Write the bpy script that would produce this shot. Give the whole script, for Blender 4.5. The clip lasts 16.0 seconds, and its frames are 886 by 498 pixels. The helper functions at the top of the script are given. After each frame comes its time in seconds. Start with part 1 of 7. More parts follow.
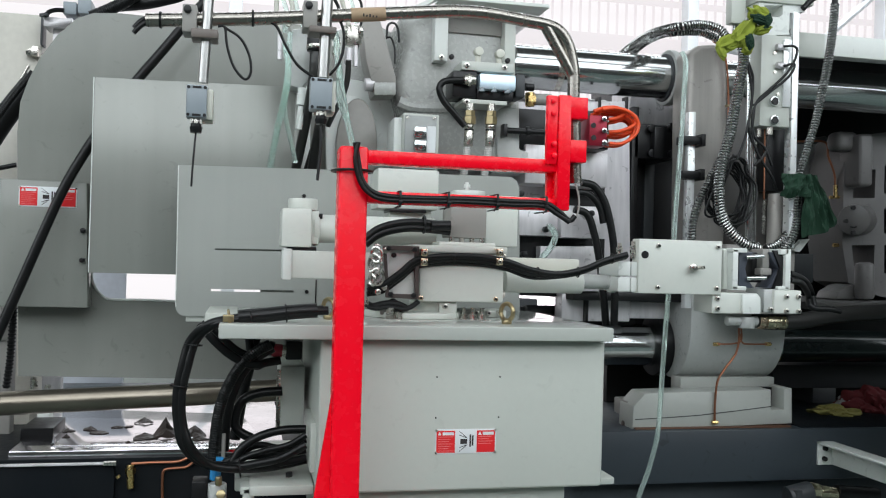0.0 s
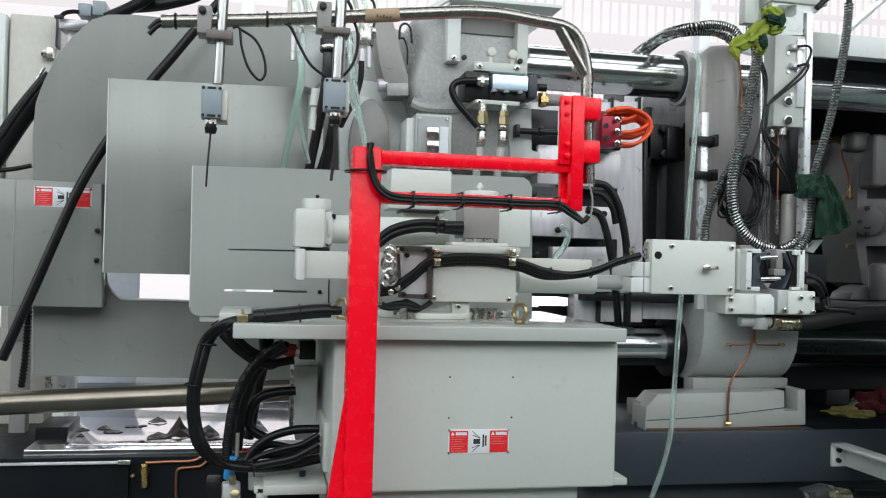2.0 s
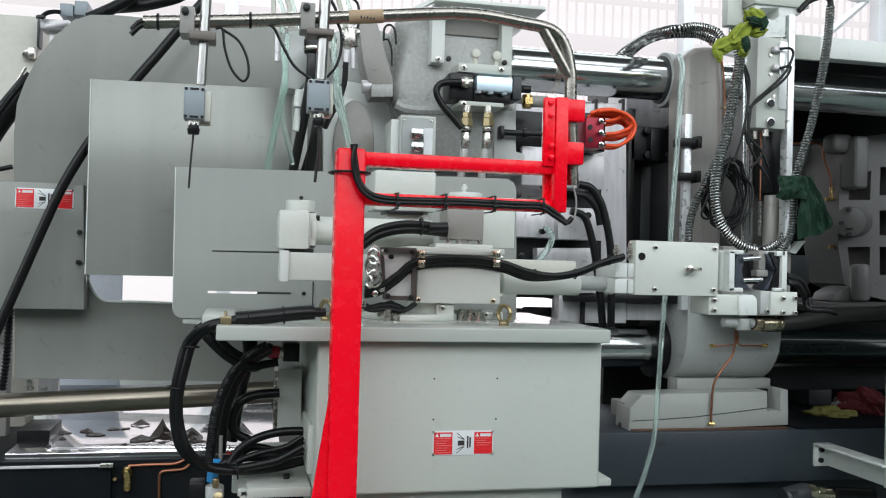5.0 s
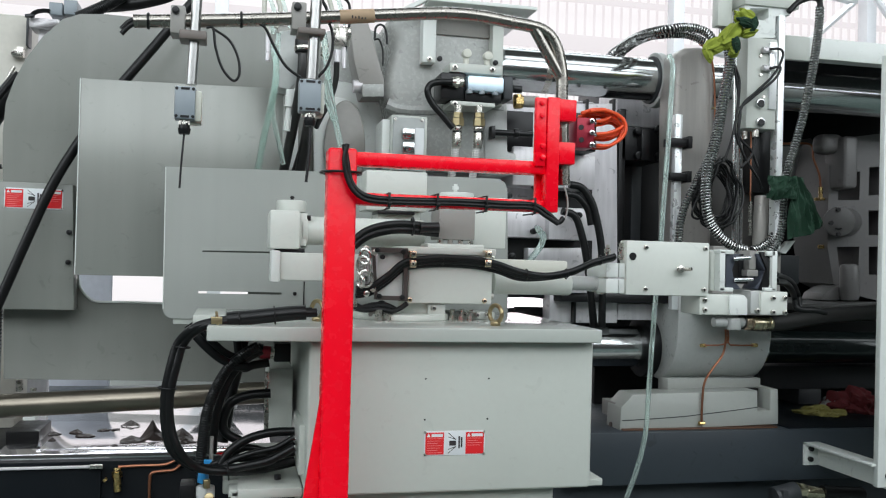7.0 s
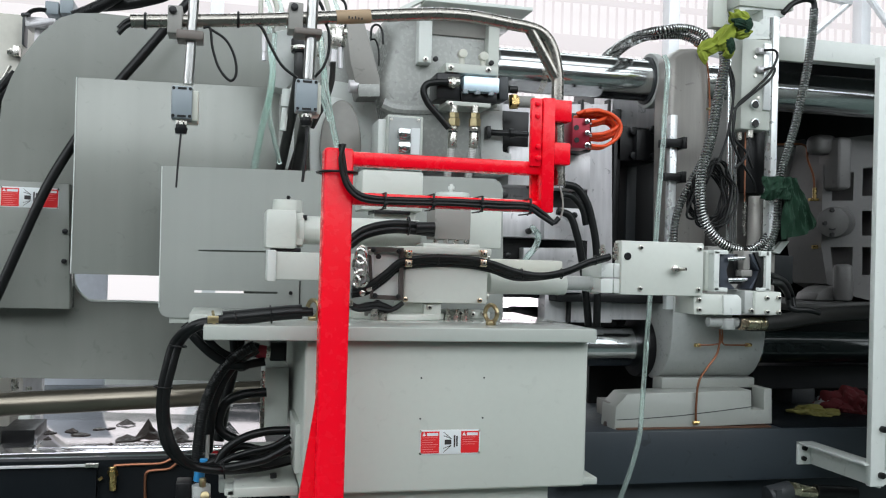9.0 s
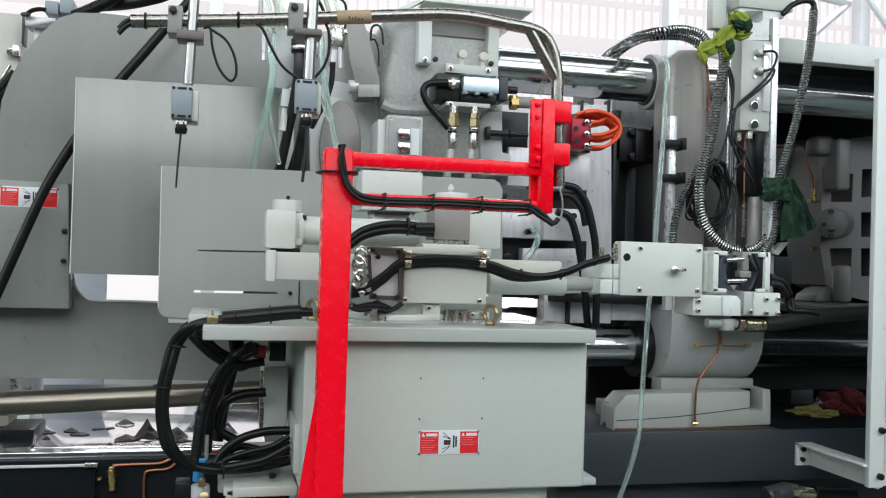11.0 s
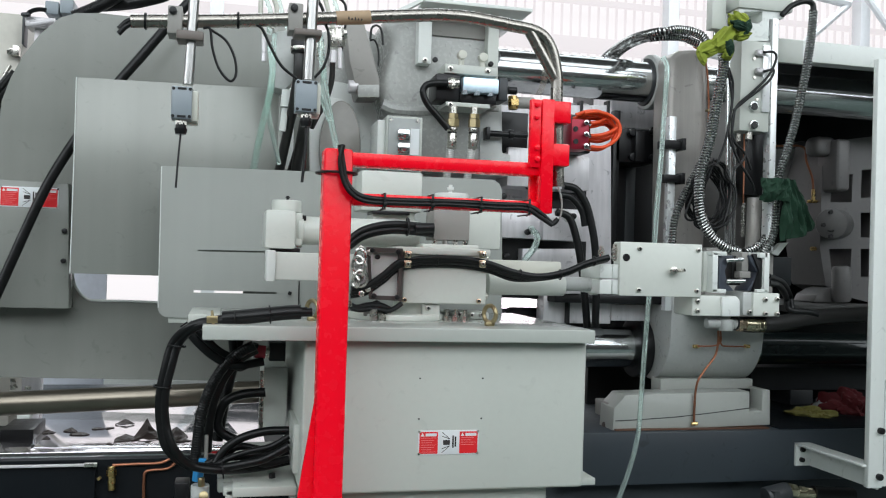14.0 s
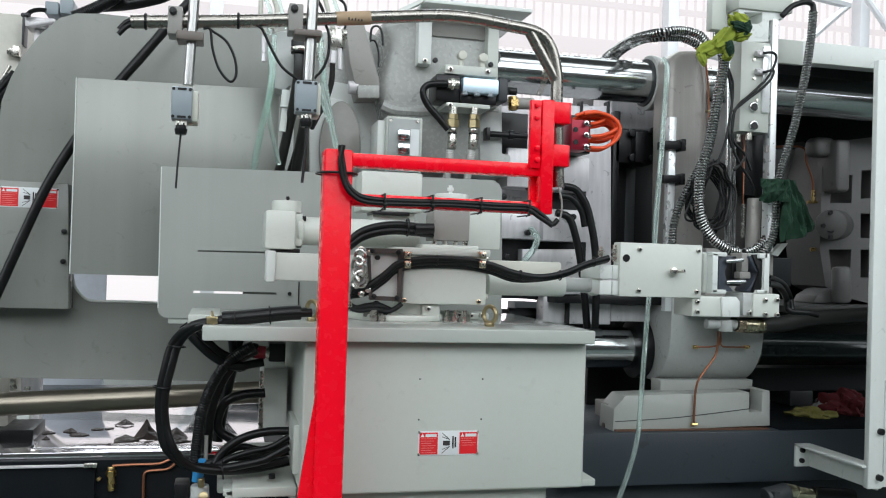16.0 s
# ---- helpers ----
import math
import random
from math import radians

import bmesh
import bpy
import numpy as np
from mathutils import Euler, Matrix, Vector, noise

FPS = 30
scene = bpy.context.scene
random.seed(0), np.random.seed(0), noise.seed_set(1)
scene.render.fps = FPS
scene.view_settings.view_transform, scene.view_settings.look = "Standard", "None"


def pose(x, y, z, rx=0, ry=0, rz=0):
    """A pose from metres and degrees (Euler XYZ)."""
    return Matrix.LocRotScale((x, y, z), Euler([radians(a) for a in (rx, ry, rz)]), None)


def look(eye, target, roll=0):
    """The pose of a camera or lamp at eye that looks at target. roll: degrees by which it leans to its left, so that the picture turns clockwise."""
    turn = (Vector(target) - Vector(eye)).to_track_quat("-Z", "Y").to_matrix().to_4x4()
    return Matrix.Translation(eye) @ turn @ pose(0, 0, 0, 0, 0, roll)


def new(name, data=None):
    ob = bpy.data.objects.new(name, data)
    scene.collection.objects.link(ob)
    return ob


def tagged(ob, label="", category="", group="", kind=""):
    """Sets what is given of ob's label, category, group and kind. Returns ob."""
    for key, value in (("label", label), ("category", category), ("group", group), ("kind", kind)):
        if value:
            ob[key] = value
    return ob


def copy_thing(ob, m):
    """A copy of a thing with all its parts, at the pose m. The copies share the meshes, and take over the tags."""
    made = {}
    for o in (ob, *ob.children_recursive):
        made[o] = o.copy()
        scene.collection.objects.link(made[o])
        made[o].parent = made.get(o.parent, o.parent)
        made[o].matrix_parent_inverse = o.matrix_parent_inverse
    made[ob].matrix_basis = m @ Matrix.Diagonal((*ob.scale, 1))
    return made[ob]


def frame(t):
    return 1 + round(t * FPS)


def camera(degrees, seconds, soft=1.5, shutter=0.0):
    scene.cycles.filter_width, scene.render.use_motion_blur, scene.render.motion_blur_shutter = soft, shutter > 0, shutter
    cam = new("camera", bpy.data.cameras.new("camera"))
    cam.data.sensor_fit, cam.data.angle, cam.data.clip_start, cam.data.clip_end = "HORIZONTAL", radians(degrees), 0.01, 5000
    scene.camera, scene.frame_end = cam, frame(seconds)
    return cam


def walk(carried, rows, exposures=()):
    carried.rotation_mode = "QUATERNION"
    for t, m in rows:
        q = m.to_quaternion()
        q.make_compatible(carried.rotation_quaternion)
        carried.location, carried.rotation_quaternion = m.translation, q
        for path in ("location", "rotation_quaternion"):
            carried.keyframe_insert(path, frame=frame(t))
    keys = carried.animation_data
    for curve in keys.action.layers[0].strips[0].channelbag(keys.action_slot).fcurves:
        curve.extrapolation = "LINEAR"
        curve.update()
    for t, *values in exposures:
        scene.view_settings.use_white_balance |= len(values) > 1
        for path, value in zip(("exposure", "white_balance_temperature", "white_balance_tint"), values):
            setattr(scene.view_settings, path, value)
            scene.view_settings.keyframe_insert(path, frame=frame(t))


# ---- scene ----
cam = camera(52.0, 16.0, soft=1.15)
walk(cam, [
    (0, pose(0.0092, 0.0093, 1.4993, 90.560, -1.564, -12.324)),
    (0.5, pose(0.0069, 0.0087, 1.4979, 90.588, -1.566, -11.791)),
    (1, pose(0.0033, 0.0099, 1.4982, 90.570, -1.559, -11.556)),
    (1.5, pose(0.0017, 0.0085, 1.4984, 90.563, -1.594, -11.559)),
    (2, pose(0.0031, 0.0073, 1.4978, 90.591, -1.611, -11.643)),
    (2.5, pose(0.0047, 0.0072, 1.4976, 90.628, -1.573, -11.766)),
    (3, pose(0.0065, 0.0070, 1.4995, 90.602, -1.574, -11.876)),
    (3.5, pose(0.0079, 0.0062, 1.4992, 90.624, -1.568, -12.002)),
    (4, pose(0.0076, 0.0060, 1.4988, 90.656, -1.547, -12.161)),
    (6.5, pose(0.0033, 0.0116, 1.4991, 90.695, -1.542, -13.075)),
    (7, pose(0.0039, 0.0095, 1.4990, 90.699, -1.521, -13.169)),
    (7.5, pose(0.0007, 0.0076, 1.4979, 90.705, -1.559, -13.378)),
    (8, pose(0.0015, 0.0052, 1.4986, 90.688, -1.572, -13.428)),
    (8.5, pose(0.0010, 0.0032, 1.4988, 90.682, -1.581, -13.465)),
    (9, pose(0.0004, 0.0016, 1.4995, 90.674, -1.623, -13.480)),
    (11.5, pose(-0.0012, 0.0009, 1.4998, 90.702, -1.746, -13.548)),
    (12, pose(-0.0009, 0.0008, 1.4995, 90.709, -1.753, -13.542)),
    (12.5, pose(-0.0000, 0.0000, 1.5000, 90.700, -1.750, -13.521)),
    (13, pose(0.0012, -0.0008, 1.4999, 90.706, -1.756, -13.499)),
    (13.5, pose(-0.0001, -0.0020, 1.5001, 90.701, -1.758, -13.534)),
    (14, pose(-0.0002, -0.0020, 1.4997, 90.713, -1.773, -13.537)),
    (14.5, pose(-0.0002, -0.0022, 1.4984, 90.750, -1.761, -13.539)),
    (15, pose(0.0003, -0.0022, 1.4971, 90.789, -1.772, -13.524)),
    (15.5, pose(-0.0007, -0.0014, 1.4985, 90.773, -1.787, -13.553)),
    (16, pose(-0.0010, -0.0014, 1.4997, 90.750, -1.798, -13.561)),
])

# ---- light ----
world = bpy.data.worlds.new("sky")
scene.world = world
world.use_nodes = True
wn = world.node_tree.nodes
sky = wn.new("ShaderNodeTexSky")
sky.sky_type, sky.sun_disc = "NISHITA", False
sky.sun_elevation, sky.sun_rotation = radians(50), radians(200)
wn["Background"].inputs["Strength"].default_value = 0.12
world.node_tree.links.new(sky.outputs["Color"], wn["Background"].inputs["Color"])
scene.view_settings.exposure = 0.0


def daylight(name, eye, target, sx, sy, watts, colour=(1, 1, 1)):
    """The sky's light in one opening of the hall."""
    lamp = bpy.data.lights.new(name, "AREA")
    lamp.shape, lamp.size, lamp.size_y, lamp.energy, lamp.color = "RECTANGLE", sx, sy, watts, colour
    ob = new(name, lamp)
    ob.matrix_world = look(eye, target)
    return ob


# roof lights and the tall windows of the hall
for y, watts in ((-2.0, 560), (7.0, 480), (14.0, 1500)):
    daylight("roof_light", (1.5, y, 8.85), (1.5, y + 0.01, 0), 26.0, 3.0, watts, (0.895, 0.958, 1.0))
daylight("window_light", (1.5, -4.85, 5.6), (1.5, 0.0, 5.2), 26.0, 4.8, 1430, (0.895, 0.958, 1.0))
daylight("window_light", (-13.6, -0.5, 5.5), (0.0, 0.5, 2.5), 7.0, 5.0, 480, (0.895, 0.958, 1.0))


# ---- materials ----
def base(name):
    m = bpy.data.materials.new(name)
    m.use_nodes = True
    return m, m.node_tree.nodes, m.node_tree.links, m.node_tree.nodes["Principled BSDF"]


def surface(name, colour, rough=0.5, metal=0.0, grain=40.0, vary=0.12, bump=0.05, stain=0.15, stain_colour=None,
            stretch=(1, 1, 1), coat=0.0, rough_vary=0.12, big=2.5, scuff=0.0):
    """Paint, metal, rubber: a base colour with fine grain, large blotches and small relief, in metres."""
    m, n, l, b = base(name)
    co = n.new("ShaderNodeTexCoord")
    mp = n.new("ShaderNodeMapping")
    mp.inputs["Scale"].default_value = stretch
    l.new(co.outputs["Object"], mp.inputs["Vector"])
    fine = n.new("ShaderNodeTexNoise")
    fine.inputs["Scale"].default_value, fine.inputs["Detail"].default_value = grain, 5
    l.new(mp.outputs["Vector"], fine.inputs["Vector"])
    wide = n.new("ShaderNodeTexNoise")
    wide.inputs["Scale"].default_value, wide.inputs["Detail"].default_value = big, 4
    l.new(co.outputs["Object"], wide.inputs["Vector"])
    dark = tuple(c * (1 - vary) for c in colour)
    light = tuple(min(1, c * (1 + vary)) for c in colour)
    mix = n.new("ShaderNodeMix")
    mix.data_type = "RGBA"
    mix.inputs["A"].default_value, mix.inputs["B"].default_value = (*dark, 1), (*light, 1)
    l.new(fine.outputs["Fac"], mix.inputs["Factor"])
    ramp = n.new("ShaderNodeValToRGB")
    ramp.color_ramp.elements[0].position, ramp.color_ramp.elements[1].position = 0.45, 0.75
    l.new(wide.outputs["Fac"], ramp.inputs["Fac"])
    scale = n.new("ShaderNodeMath")
    scale.operation = "MULTIPLY"
    scale.inputs[1].default_value = stain
    l.new(ramp.outputs["Color"], scale.inputs[0])
    over = n.new("ShaderNodeMix")
    over.data_type = "RGBA"
    sc = stain_colour or tuple(c * 0.45 for c in colour)
    over.inputs["B"].default_value = (*sc, 1)
    l.new(scale.outputs[0], over.inputs["Factor"])
    l.new(mix.outputs["Result"], over.inputs["A"])
    top = over.outputs["Result"]
    if scuff:
        rub = n.new("ShaderNodeTexNoise")
        rub.inputs["Scale"].default_value, rub.inputs["Detail"].default_value, rub.inputs["Distortion"].default_value = 26, 6, 1.2
        l.new(co.outputs["Object"], rub.inputs["Vector"])
        cut = n.new("ShaderNodeValToRGB")
        cut.color_ramp.elements[0].position, cut.color_ramp.elements[1].position = 0.64, 0.70
        l.new(rub.outputs["Fac"], cut.inputs["Fac"])
        much = n.new("ShaderNodeMath")
        much.operation = "MULTIPLY"
        much.inputs[1].default_value = scuff
        l.new(cut.outputs["Color"], much.inputs[0])
        worn = n.new("ShaderNodeMix")
        worn.data_type = "RGBA"
        worn.inputs["B"].default_value = (*(c * 0.3 for c in colour), 1)
        l.new(much.outputs[0], worn.inputs["Factor"])
        l.new(top, worn.inputs["A"])
        top = worn.outputs["Result"]
    l.new(top, b.inputs["Base Color"])
    rr = n.new("ShaderNodeMapRange")
    rr.inputs["To Min"].default_value, rr.inputs["To Max"].default_value = max(0.03, rough - rough_vary), min(1, rough + rough_vary)
    l.new(fine.outputs["Fac"], rr.inputs["Value"])
    l.new(rr.outputs["Result"], b.inputs["Roughness"])
    b.inputs["Metallic"].default_value = metal
    b.inputs["Coat Weight"].default_value = coat
    if bump:
        bp = n.new("ShaderNodeBump")
        bp.inputs["Strength"].default_value, bp.inputs["Distance"].default_value = bump, 0.002
        l.new(fine.outputs["Fac"], bp.inputs["Height"])
        l.new(bp.outputs["Normal"], b.inputs["Normal"])
    return m


PAINT = surface("light_grey_paint", (0.525, 0.550, 0.505), 0.34, 0, 60, 0.03, 0.03, 0.16, (0.34, 0.345, 0.30), scuff=0.07)
# the upright bands of colour on both sheets imitate blurred reflections
SHEET = surface("grey_sheet_paint", (0.260, 0.269, 0.247), 0.15, 0, 3.0, 0.13, 0.0, 0.22, None, (4, 4, 0.22), 0, 0.03, scuff=0.15)
STREAK = surface("sheet_with_painted_reflections", (0.285, 0.295, 0.272), 0.26, 0.15, 1.6, 0.22, 0.0, 0.2, None, (6, 6, 0.16), 0, 0.06, scuff=0.12)
LIDPAINT = surface("glossy_lid_paint", (0.46, 0.485, 0.45), 0.05, 0, 90, 0.03, 0.14, 0.1, None, (1, 1, 1), 0.0, 0.06)
CAST = surface("painted_casting", (0.50, 0.515, 0.50), 0.32, 0, 70, 0.07, 0.30, 0.2, scuff=0.35)
TAUPE = surface("warm_grey_paint", (0.30, 0.29, 0.27), 0.45, 0, 60, 0.05, 0.03, 0.15, scuff=0.3)
WHITE = surface("off_white_paint", (0.72, 0.75, 0.72), 0.4, 0, 50, 0.03, 0.03, 0.08, scuff=0.2)
YOKE = surface("oily_grey_casting_paint", (0.40, 0.41, 0.39), 0.26, 0, 70, 0.07, 0.30, 0.25, scuff=0.35)
# light grey paint made darker for the shade under the swing arm
FOOTSHADE = surface("foot_paint_darkened_for_shade", (0.43, 0.445, 0.415), 0.36, 0, 60, 0.03, 0.03, 0.16, scuff=0.08)
CREAM = surface("cream_plastic", (0.60, 0.60, 0.53), 0.45, 0, 50, 0.03, 0.02, 0.08)
RED = surface("bright_red_paint", (0.96, 0.0008, 0.016), 0.26, 0, 50, 0.02, 0.02, 0.03, scuff=0.03)
STEEL = surface("machined_steel", (0.72, 0.70, 0.72), 0.34, 0.25, 9, 0.24, 0.04, 0.32, (0.22, 0.20, 0.18), (6, 6, 0.7), scuff=0.5)
CHROME = surface("chromed_steel", (0.62, 0.64, 0.64), 0.16, 1.0, 40, 0.05, 0.0, 0.1, None, (1, 1, 1), 0, 0.04)
ZINC = surface("zinc_plated_steel", (0.62, 0.60, 0.55), 0.28, 1.0, 80, 0.08, 0.03, 0.1)
STAINLESS = surface("stainless_tube", (0.34, 0.32, 0.29), 0.27, 1.0, 30, 0.06, 0.0, 0.15, None, (1, 1, 1), 0, 0.05)
YZINC = surface("yellow_zinc", (0.40, 0.33, 0.19), 0.36, 1.0, 80, 0.1, 0.03, 0.25)
BRASS = surface("brass", (0.72, 0.52, 0.22), 0.28, 1.0, 60, 0.08, 0.03, 0.15)
COPPER = surface("copper_pipe", (0.40, 0.17, 0.10), 0.42, 1.0, 60, 0.1, 0.02, 0.2)
RUBBER = surface("black_rubber", (0.0050, 0.0055, 0.0058), 0.34, 0, 90, 0.1, 0.03, 0.12, (0.02, 0.02, 0.02), (1, 1, 1), 0, 0.08)
BLACK = surface("blackened_steel", (0.007, 0.007, 0.008), 0.38, 0.2, 60, 0.1, 0.04, 0.15)
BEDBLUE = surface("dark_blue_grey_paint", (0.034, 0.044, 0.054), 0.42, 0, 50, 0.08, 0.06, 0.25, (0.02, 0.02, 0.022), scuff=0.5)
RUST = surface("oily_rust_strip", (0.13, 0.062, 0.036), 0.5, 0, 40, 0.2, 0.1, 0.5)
DARKBROWN = surface("dark_brown_grey_casting", (0.11, 0.105, 0.10), 0.42, 0, 40, 0.12, 0.12, 0.5, (0.05, 0.045, 0.04))
# grey casting whose base colour already holds the shade of the toggle end
SHADEDCAST = surface("casting_darkened_for_shade", (0.085, 0.085, 0.082), 0.42, 0, 60, 0.08, 0.12, 0.35, scuff=0.4)
BEDBLACK = surface("blue_black_paint_and_shade", (0.0075, 0.010, 0.0125), 0.40, 0, 50, 0.1, 0.05, 0.3, (0.03, 0.03, 0.03))
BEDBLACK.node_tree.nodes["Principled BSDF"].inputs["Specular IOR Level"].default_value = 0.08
SHEET.node_tree.nodes["Principled BSDF"].inputs["Specular IOR Level"].default_value = 0.34
RED.node_tree.nodes["Principled BSDF"].inputs["Specular IOR Level"].default_value = 0.36
RUBBER.node_tree.nodes["Principled BSDF"].inputs["Specular IOR Level"].default_value = 0.32
PALEBLUE = surface("pale_blue_grey_paint", (0.60, 0.63, 0.70), 0.4)
ARMPAINT = surface("cream_grey_paint", (0.65, 0.675, 0.625), 0.36, 0, 60, 0.03, 0.03, 0.10, scuff=0.07)
WORN = surface("brushed_casting", (0.41, 0.39, 0.365), 0.40, 0.25, 10, 0.22, 0.05, 0.3, None, (5, 5, 0.35), scuff=0.4)
DARKGREY = surface("dark_grey_paint", (0.04, 0.044, 0.048), 0.45, 0, 50, 0.08, 0.05, 0.15)
JOINT = surface("dull_plated_joint", (0.50, 0.49, 0.46), 0.25, 1.0, 60, 0.1, 0.04, 0.3)
DARKFRAME = surface("brown_black_frame", (0.07, 0.055, 0.05), 0.4)
BLUEGREY = surface("blue_grey_enamel", (0.27, 0.31, 0.34), 0.40, 0, 60, 0.05, 0.03, 0.12)
ORANGE = surface("orange_tube", (0.82, 0.085, 0.018), 0.35, 0, 60, 0.08, 0.02, 0.1)
CYAN = surface("bright_blue_plastic", (0.03, 0.28, 0.62), 0.35, 0, 60, 0.08, 0.02, 0.1)
YELLOW = surface("yellow_green_cloth", (0.27, 0.33, 0.035), 0.85, 0, 60, 0.25, 0.4, 0.35)
GREEN = surface("dark_green_cloth", (0.005, 0.034, 0.016), 0.85, 0, 60, 0.25, 0.4, 0.3)
OLDYELLOW = surface("soiled_yellow_cloth", (0.20, 0.18, 0.05), 0.9, 0, 60, 0.25, 0.4, 0.4)
REDCLOTH = surface("dark_red_cloth", (0.085, 0.005, 0.008), 0.85, 0, 60, 0.25, 0.4, 0.3)
GREASE = surface("grease_clump", (0.040, 0.027, 0.023), 0.45, 0, 60, 0.25, 0.5, 0.3)
TAPE = surface("brown_paper_tape", (0.42, 0.30, 0.19), 0.7, 0, 60, 0.1, 0.1, 0.15)
INK = surface("dark_ink", (0.03, 0.025, 0.025), 0.7)
LABELRED = surface("label_red", (0.72, 0.02, 0.025), 0.35, 0, 50, 0.04, 0.0, 0.05)
LABELWHITE = surface("label_white", (0.70, 0.73, 0.74), 0.35, 0, 50, 0.03, 0.0, 0.05)
CONCRETE = surface("worn_green_floor_paint", (0.085, 0.120, 0.108), 0.55, 0, 18, 0.15, 0.2, 0.3)
HALLPAINT = surface("white_hall_steel", (0.70, 0.71, 0.73), 0.55, 0, 20, 0.05, 0.03, 0.12)
DULLWALL = surface("dull_hall_sheet", (0.085, 0.085, 0.082), 0.7, 0, 6, 0.1, 0.03, 0.2)
RODZINC = surface("satin_zinc_rod", (0.46, 0.46, 0.45), 0.30, 1.0, 30, 0.04, 0.0, 0.05, None, (1, 1, 1), 0, 0.03)
ALU = surface("satin_aluminium", (0.86, 0.88, 0.88), 0.30, 0.55, 40, 0.04, 0.02, 0.08)
GREYRUBBER = surface("dull_grey_rubber", (0.026, 0.026, 0.025), 0.36, 0, 90, 0.1, 0.0, 0.15, None, (1, 1, 1), 0, 0.03)
YSLEEVE = surface("pale_yellow_zinc", (0.62, 0.56, 0.40), 0.22, 1.0, 60, 0.08, 0.02, 0.2)
JAW = surface("slate_blue_paint", (0.055, 0.064, 0.084), 0.4, 0, 60, 0.06, 0.03, 0.15)
LABELPINK = surface("faded_small_print", (0.80, 0.30, 0.30), 0.35, 0, 50, 0.04, 0.0, 0.05)
WIRE = surface("galvanised_wire", (0.50, 0.51, 0.50), 0.25, 1.0, 60, 0.1, 0.02, 0.25)
# crosshead grey, set darker to stand for the shade inside the guard
TOGGLE = surface("toggle_paint_darkened_for_shade", (0.155, 0.15, 0.148), 0.40, 0, 60, 0.08, 0.12, 0.3, scuff=0.3)
CLIP = surface("pale_brass_strap", (0.78, 0.62, 0.45), 0.25, 1.0, 60, 0.08, 0.02, 0.1)
TRAY = surface("oily_steel_tray", (0.78, 0.76, 0.78), 0.10, 1.0, 14, 0.2, 0.04, 0.35, (0.10, 0.085, 0.09), (1, 1, 1), 0, 0.08, scuff=0.5)


def clear_tube():
    m, n, l, b = base("clear_plastic_tube")
    b.inputs["Base Color"].default_value = (0.86, 1.0, 0.95, 1)
    b.inputs["Roughness"].default_value = 0.22
    b.inputs["Transmission Weight"].default_value = 0.80
    b.inputs["IOR"].default_value = 1.22
    return m


def glow(name, colour, strength):
    """A pane through which daylight comes, a lit lamp, or ribs and rails given a glow."""
    m, n, l, b = base(name)
    b.inputs["Base Color"].default_value = (0.05, 0.05, 0.05, 1)
    b.inputs["Roughness"].default_value = 0.8
    b.inputs["Emission Color"].default_value = (*colour, 1)
    b.inputs["Emission Strength"].default_value = strength
    return m


def braided(name):
    """Woven steel wire round a hose: two crossing bands of relief."""
    m, n, l, b = base(name)
    co = n.new("ShaderNodeTexCoord")
    mul = n.new("ShaderNodeMath")
    mul.operation = "MULTIPLY"
    for k, d in enumerate(((140, 0, 90), (-140, 0, 90))):
        mp = n.new("ShaderNodeVectorMath")
        mp.operation = "DOT_PRODUCT"
        mp.inputs[1].default_value = d
        l.new(co.outputs["Object"], mp.inputs[0])
        sn = n.new("ShaderNodeMath")
        sn.operation = "SINE"
        six = n.new("ShaderNodeMath")
        six.operation = "MULTIPLY"
        six.inputs[1].default_value = 6.2832
        l.new(mp.outputs["Value"], six.inputs[0])
        l.new(six.outputs[0], sn.inputs[0])
        l.new(sn.outputs[0], mul.inputs[k])
    ramp = n.new("ShaderNodeValToRGB")
    ramp.color_ramp.elements[0].color, ramp.color_ramp.elements[1].color = (0.50, 0.50, 0.48, 1), (0.92, 0.92, 0.89, 1)
    l.new(mul.outputs[0], ramp.inputs["Fac"])
    l.new(ramp.outputs["Color"], b.inputs["Base Color"])
    bp = n.new("ShaderNodeBump")
    bp.inputs["Strength"].default_value, bp.inputs["Distance"].default_value = 0.6, 0.001
    l.new(mul.outputs[0], bp.inputs["Height"])
    l.new(bp.outputs["Normal"], b.inputs["Normal"])
    b.inputs["Metallic"].default_value, b.inputs["Roughness"].default_value = 0.15, 0.32
    return m


BRAID = braided("steel_braid")
CLEAR = clear_tube()
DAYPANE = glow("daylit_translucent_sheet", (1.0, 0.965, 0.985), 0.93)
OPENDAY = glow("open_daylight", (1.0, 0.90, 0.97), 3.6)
# ribs and rails glow faintly by themselves, in place of light falling on them
RIBGLOW = glow("glowing_rib_and_rail", (1.0, 0.94, 0.965), 0.80)


# ---- mesh helpers ----
def part(name, bm, material, parent=None, label="", smooth=True):
    """One mesh object from a bmesh, under a thing or a part."""
    me = bpy.data.meshes.new(name)
    bm.normal_update()
    bm.to_mesh(me)
    bm.free()
    me.materials.append(material)
    if any(p.material_index for p in me.polygons):
        me.materials.append(BLACK)
    if smooth:
        me.shade_smooth()
        me.set_sharp_from_angle(angle=radians(28))
    ob = new(name, me)
    if parent is not None:
        ob.parent = parent
    if label:
        tagged(ob, label)
    return ob


def thing(name, at, label, category, group="", kind=""):
    ob = new(name)
    ob.empty_display_size = 0.05
    ob.location = at
    tagged(ob, label, category, group, kind)
    return ob


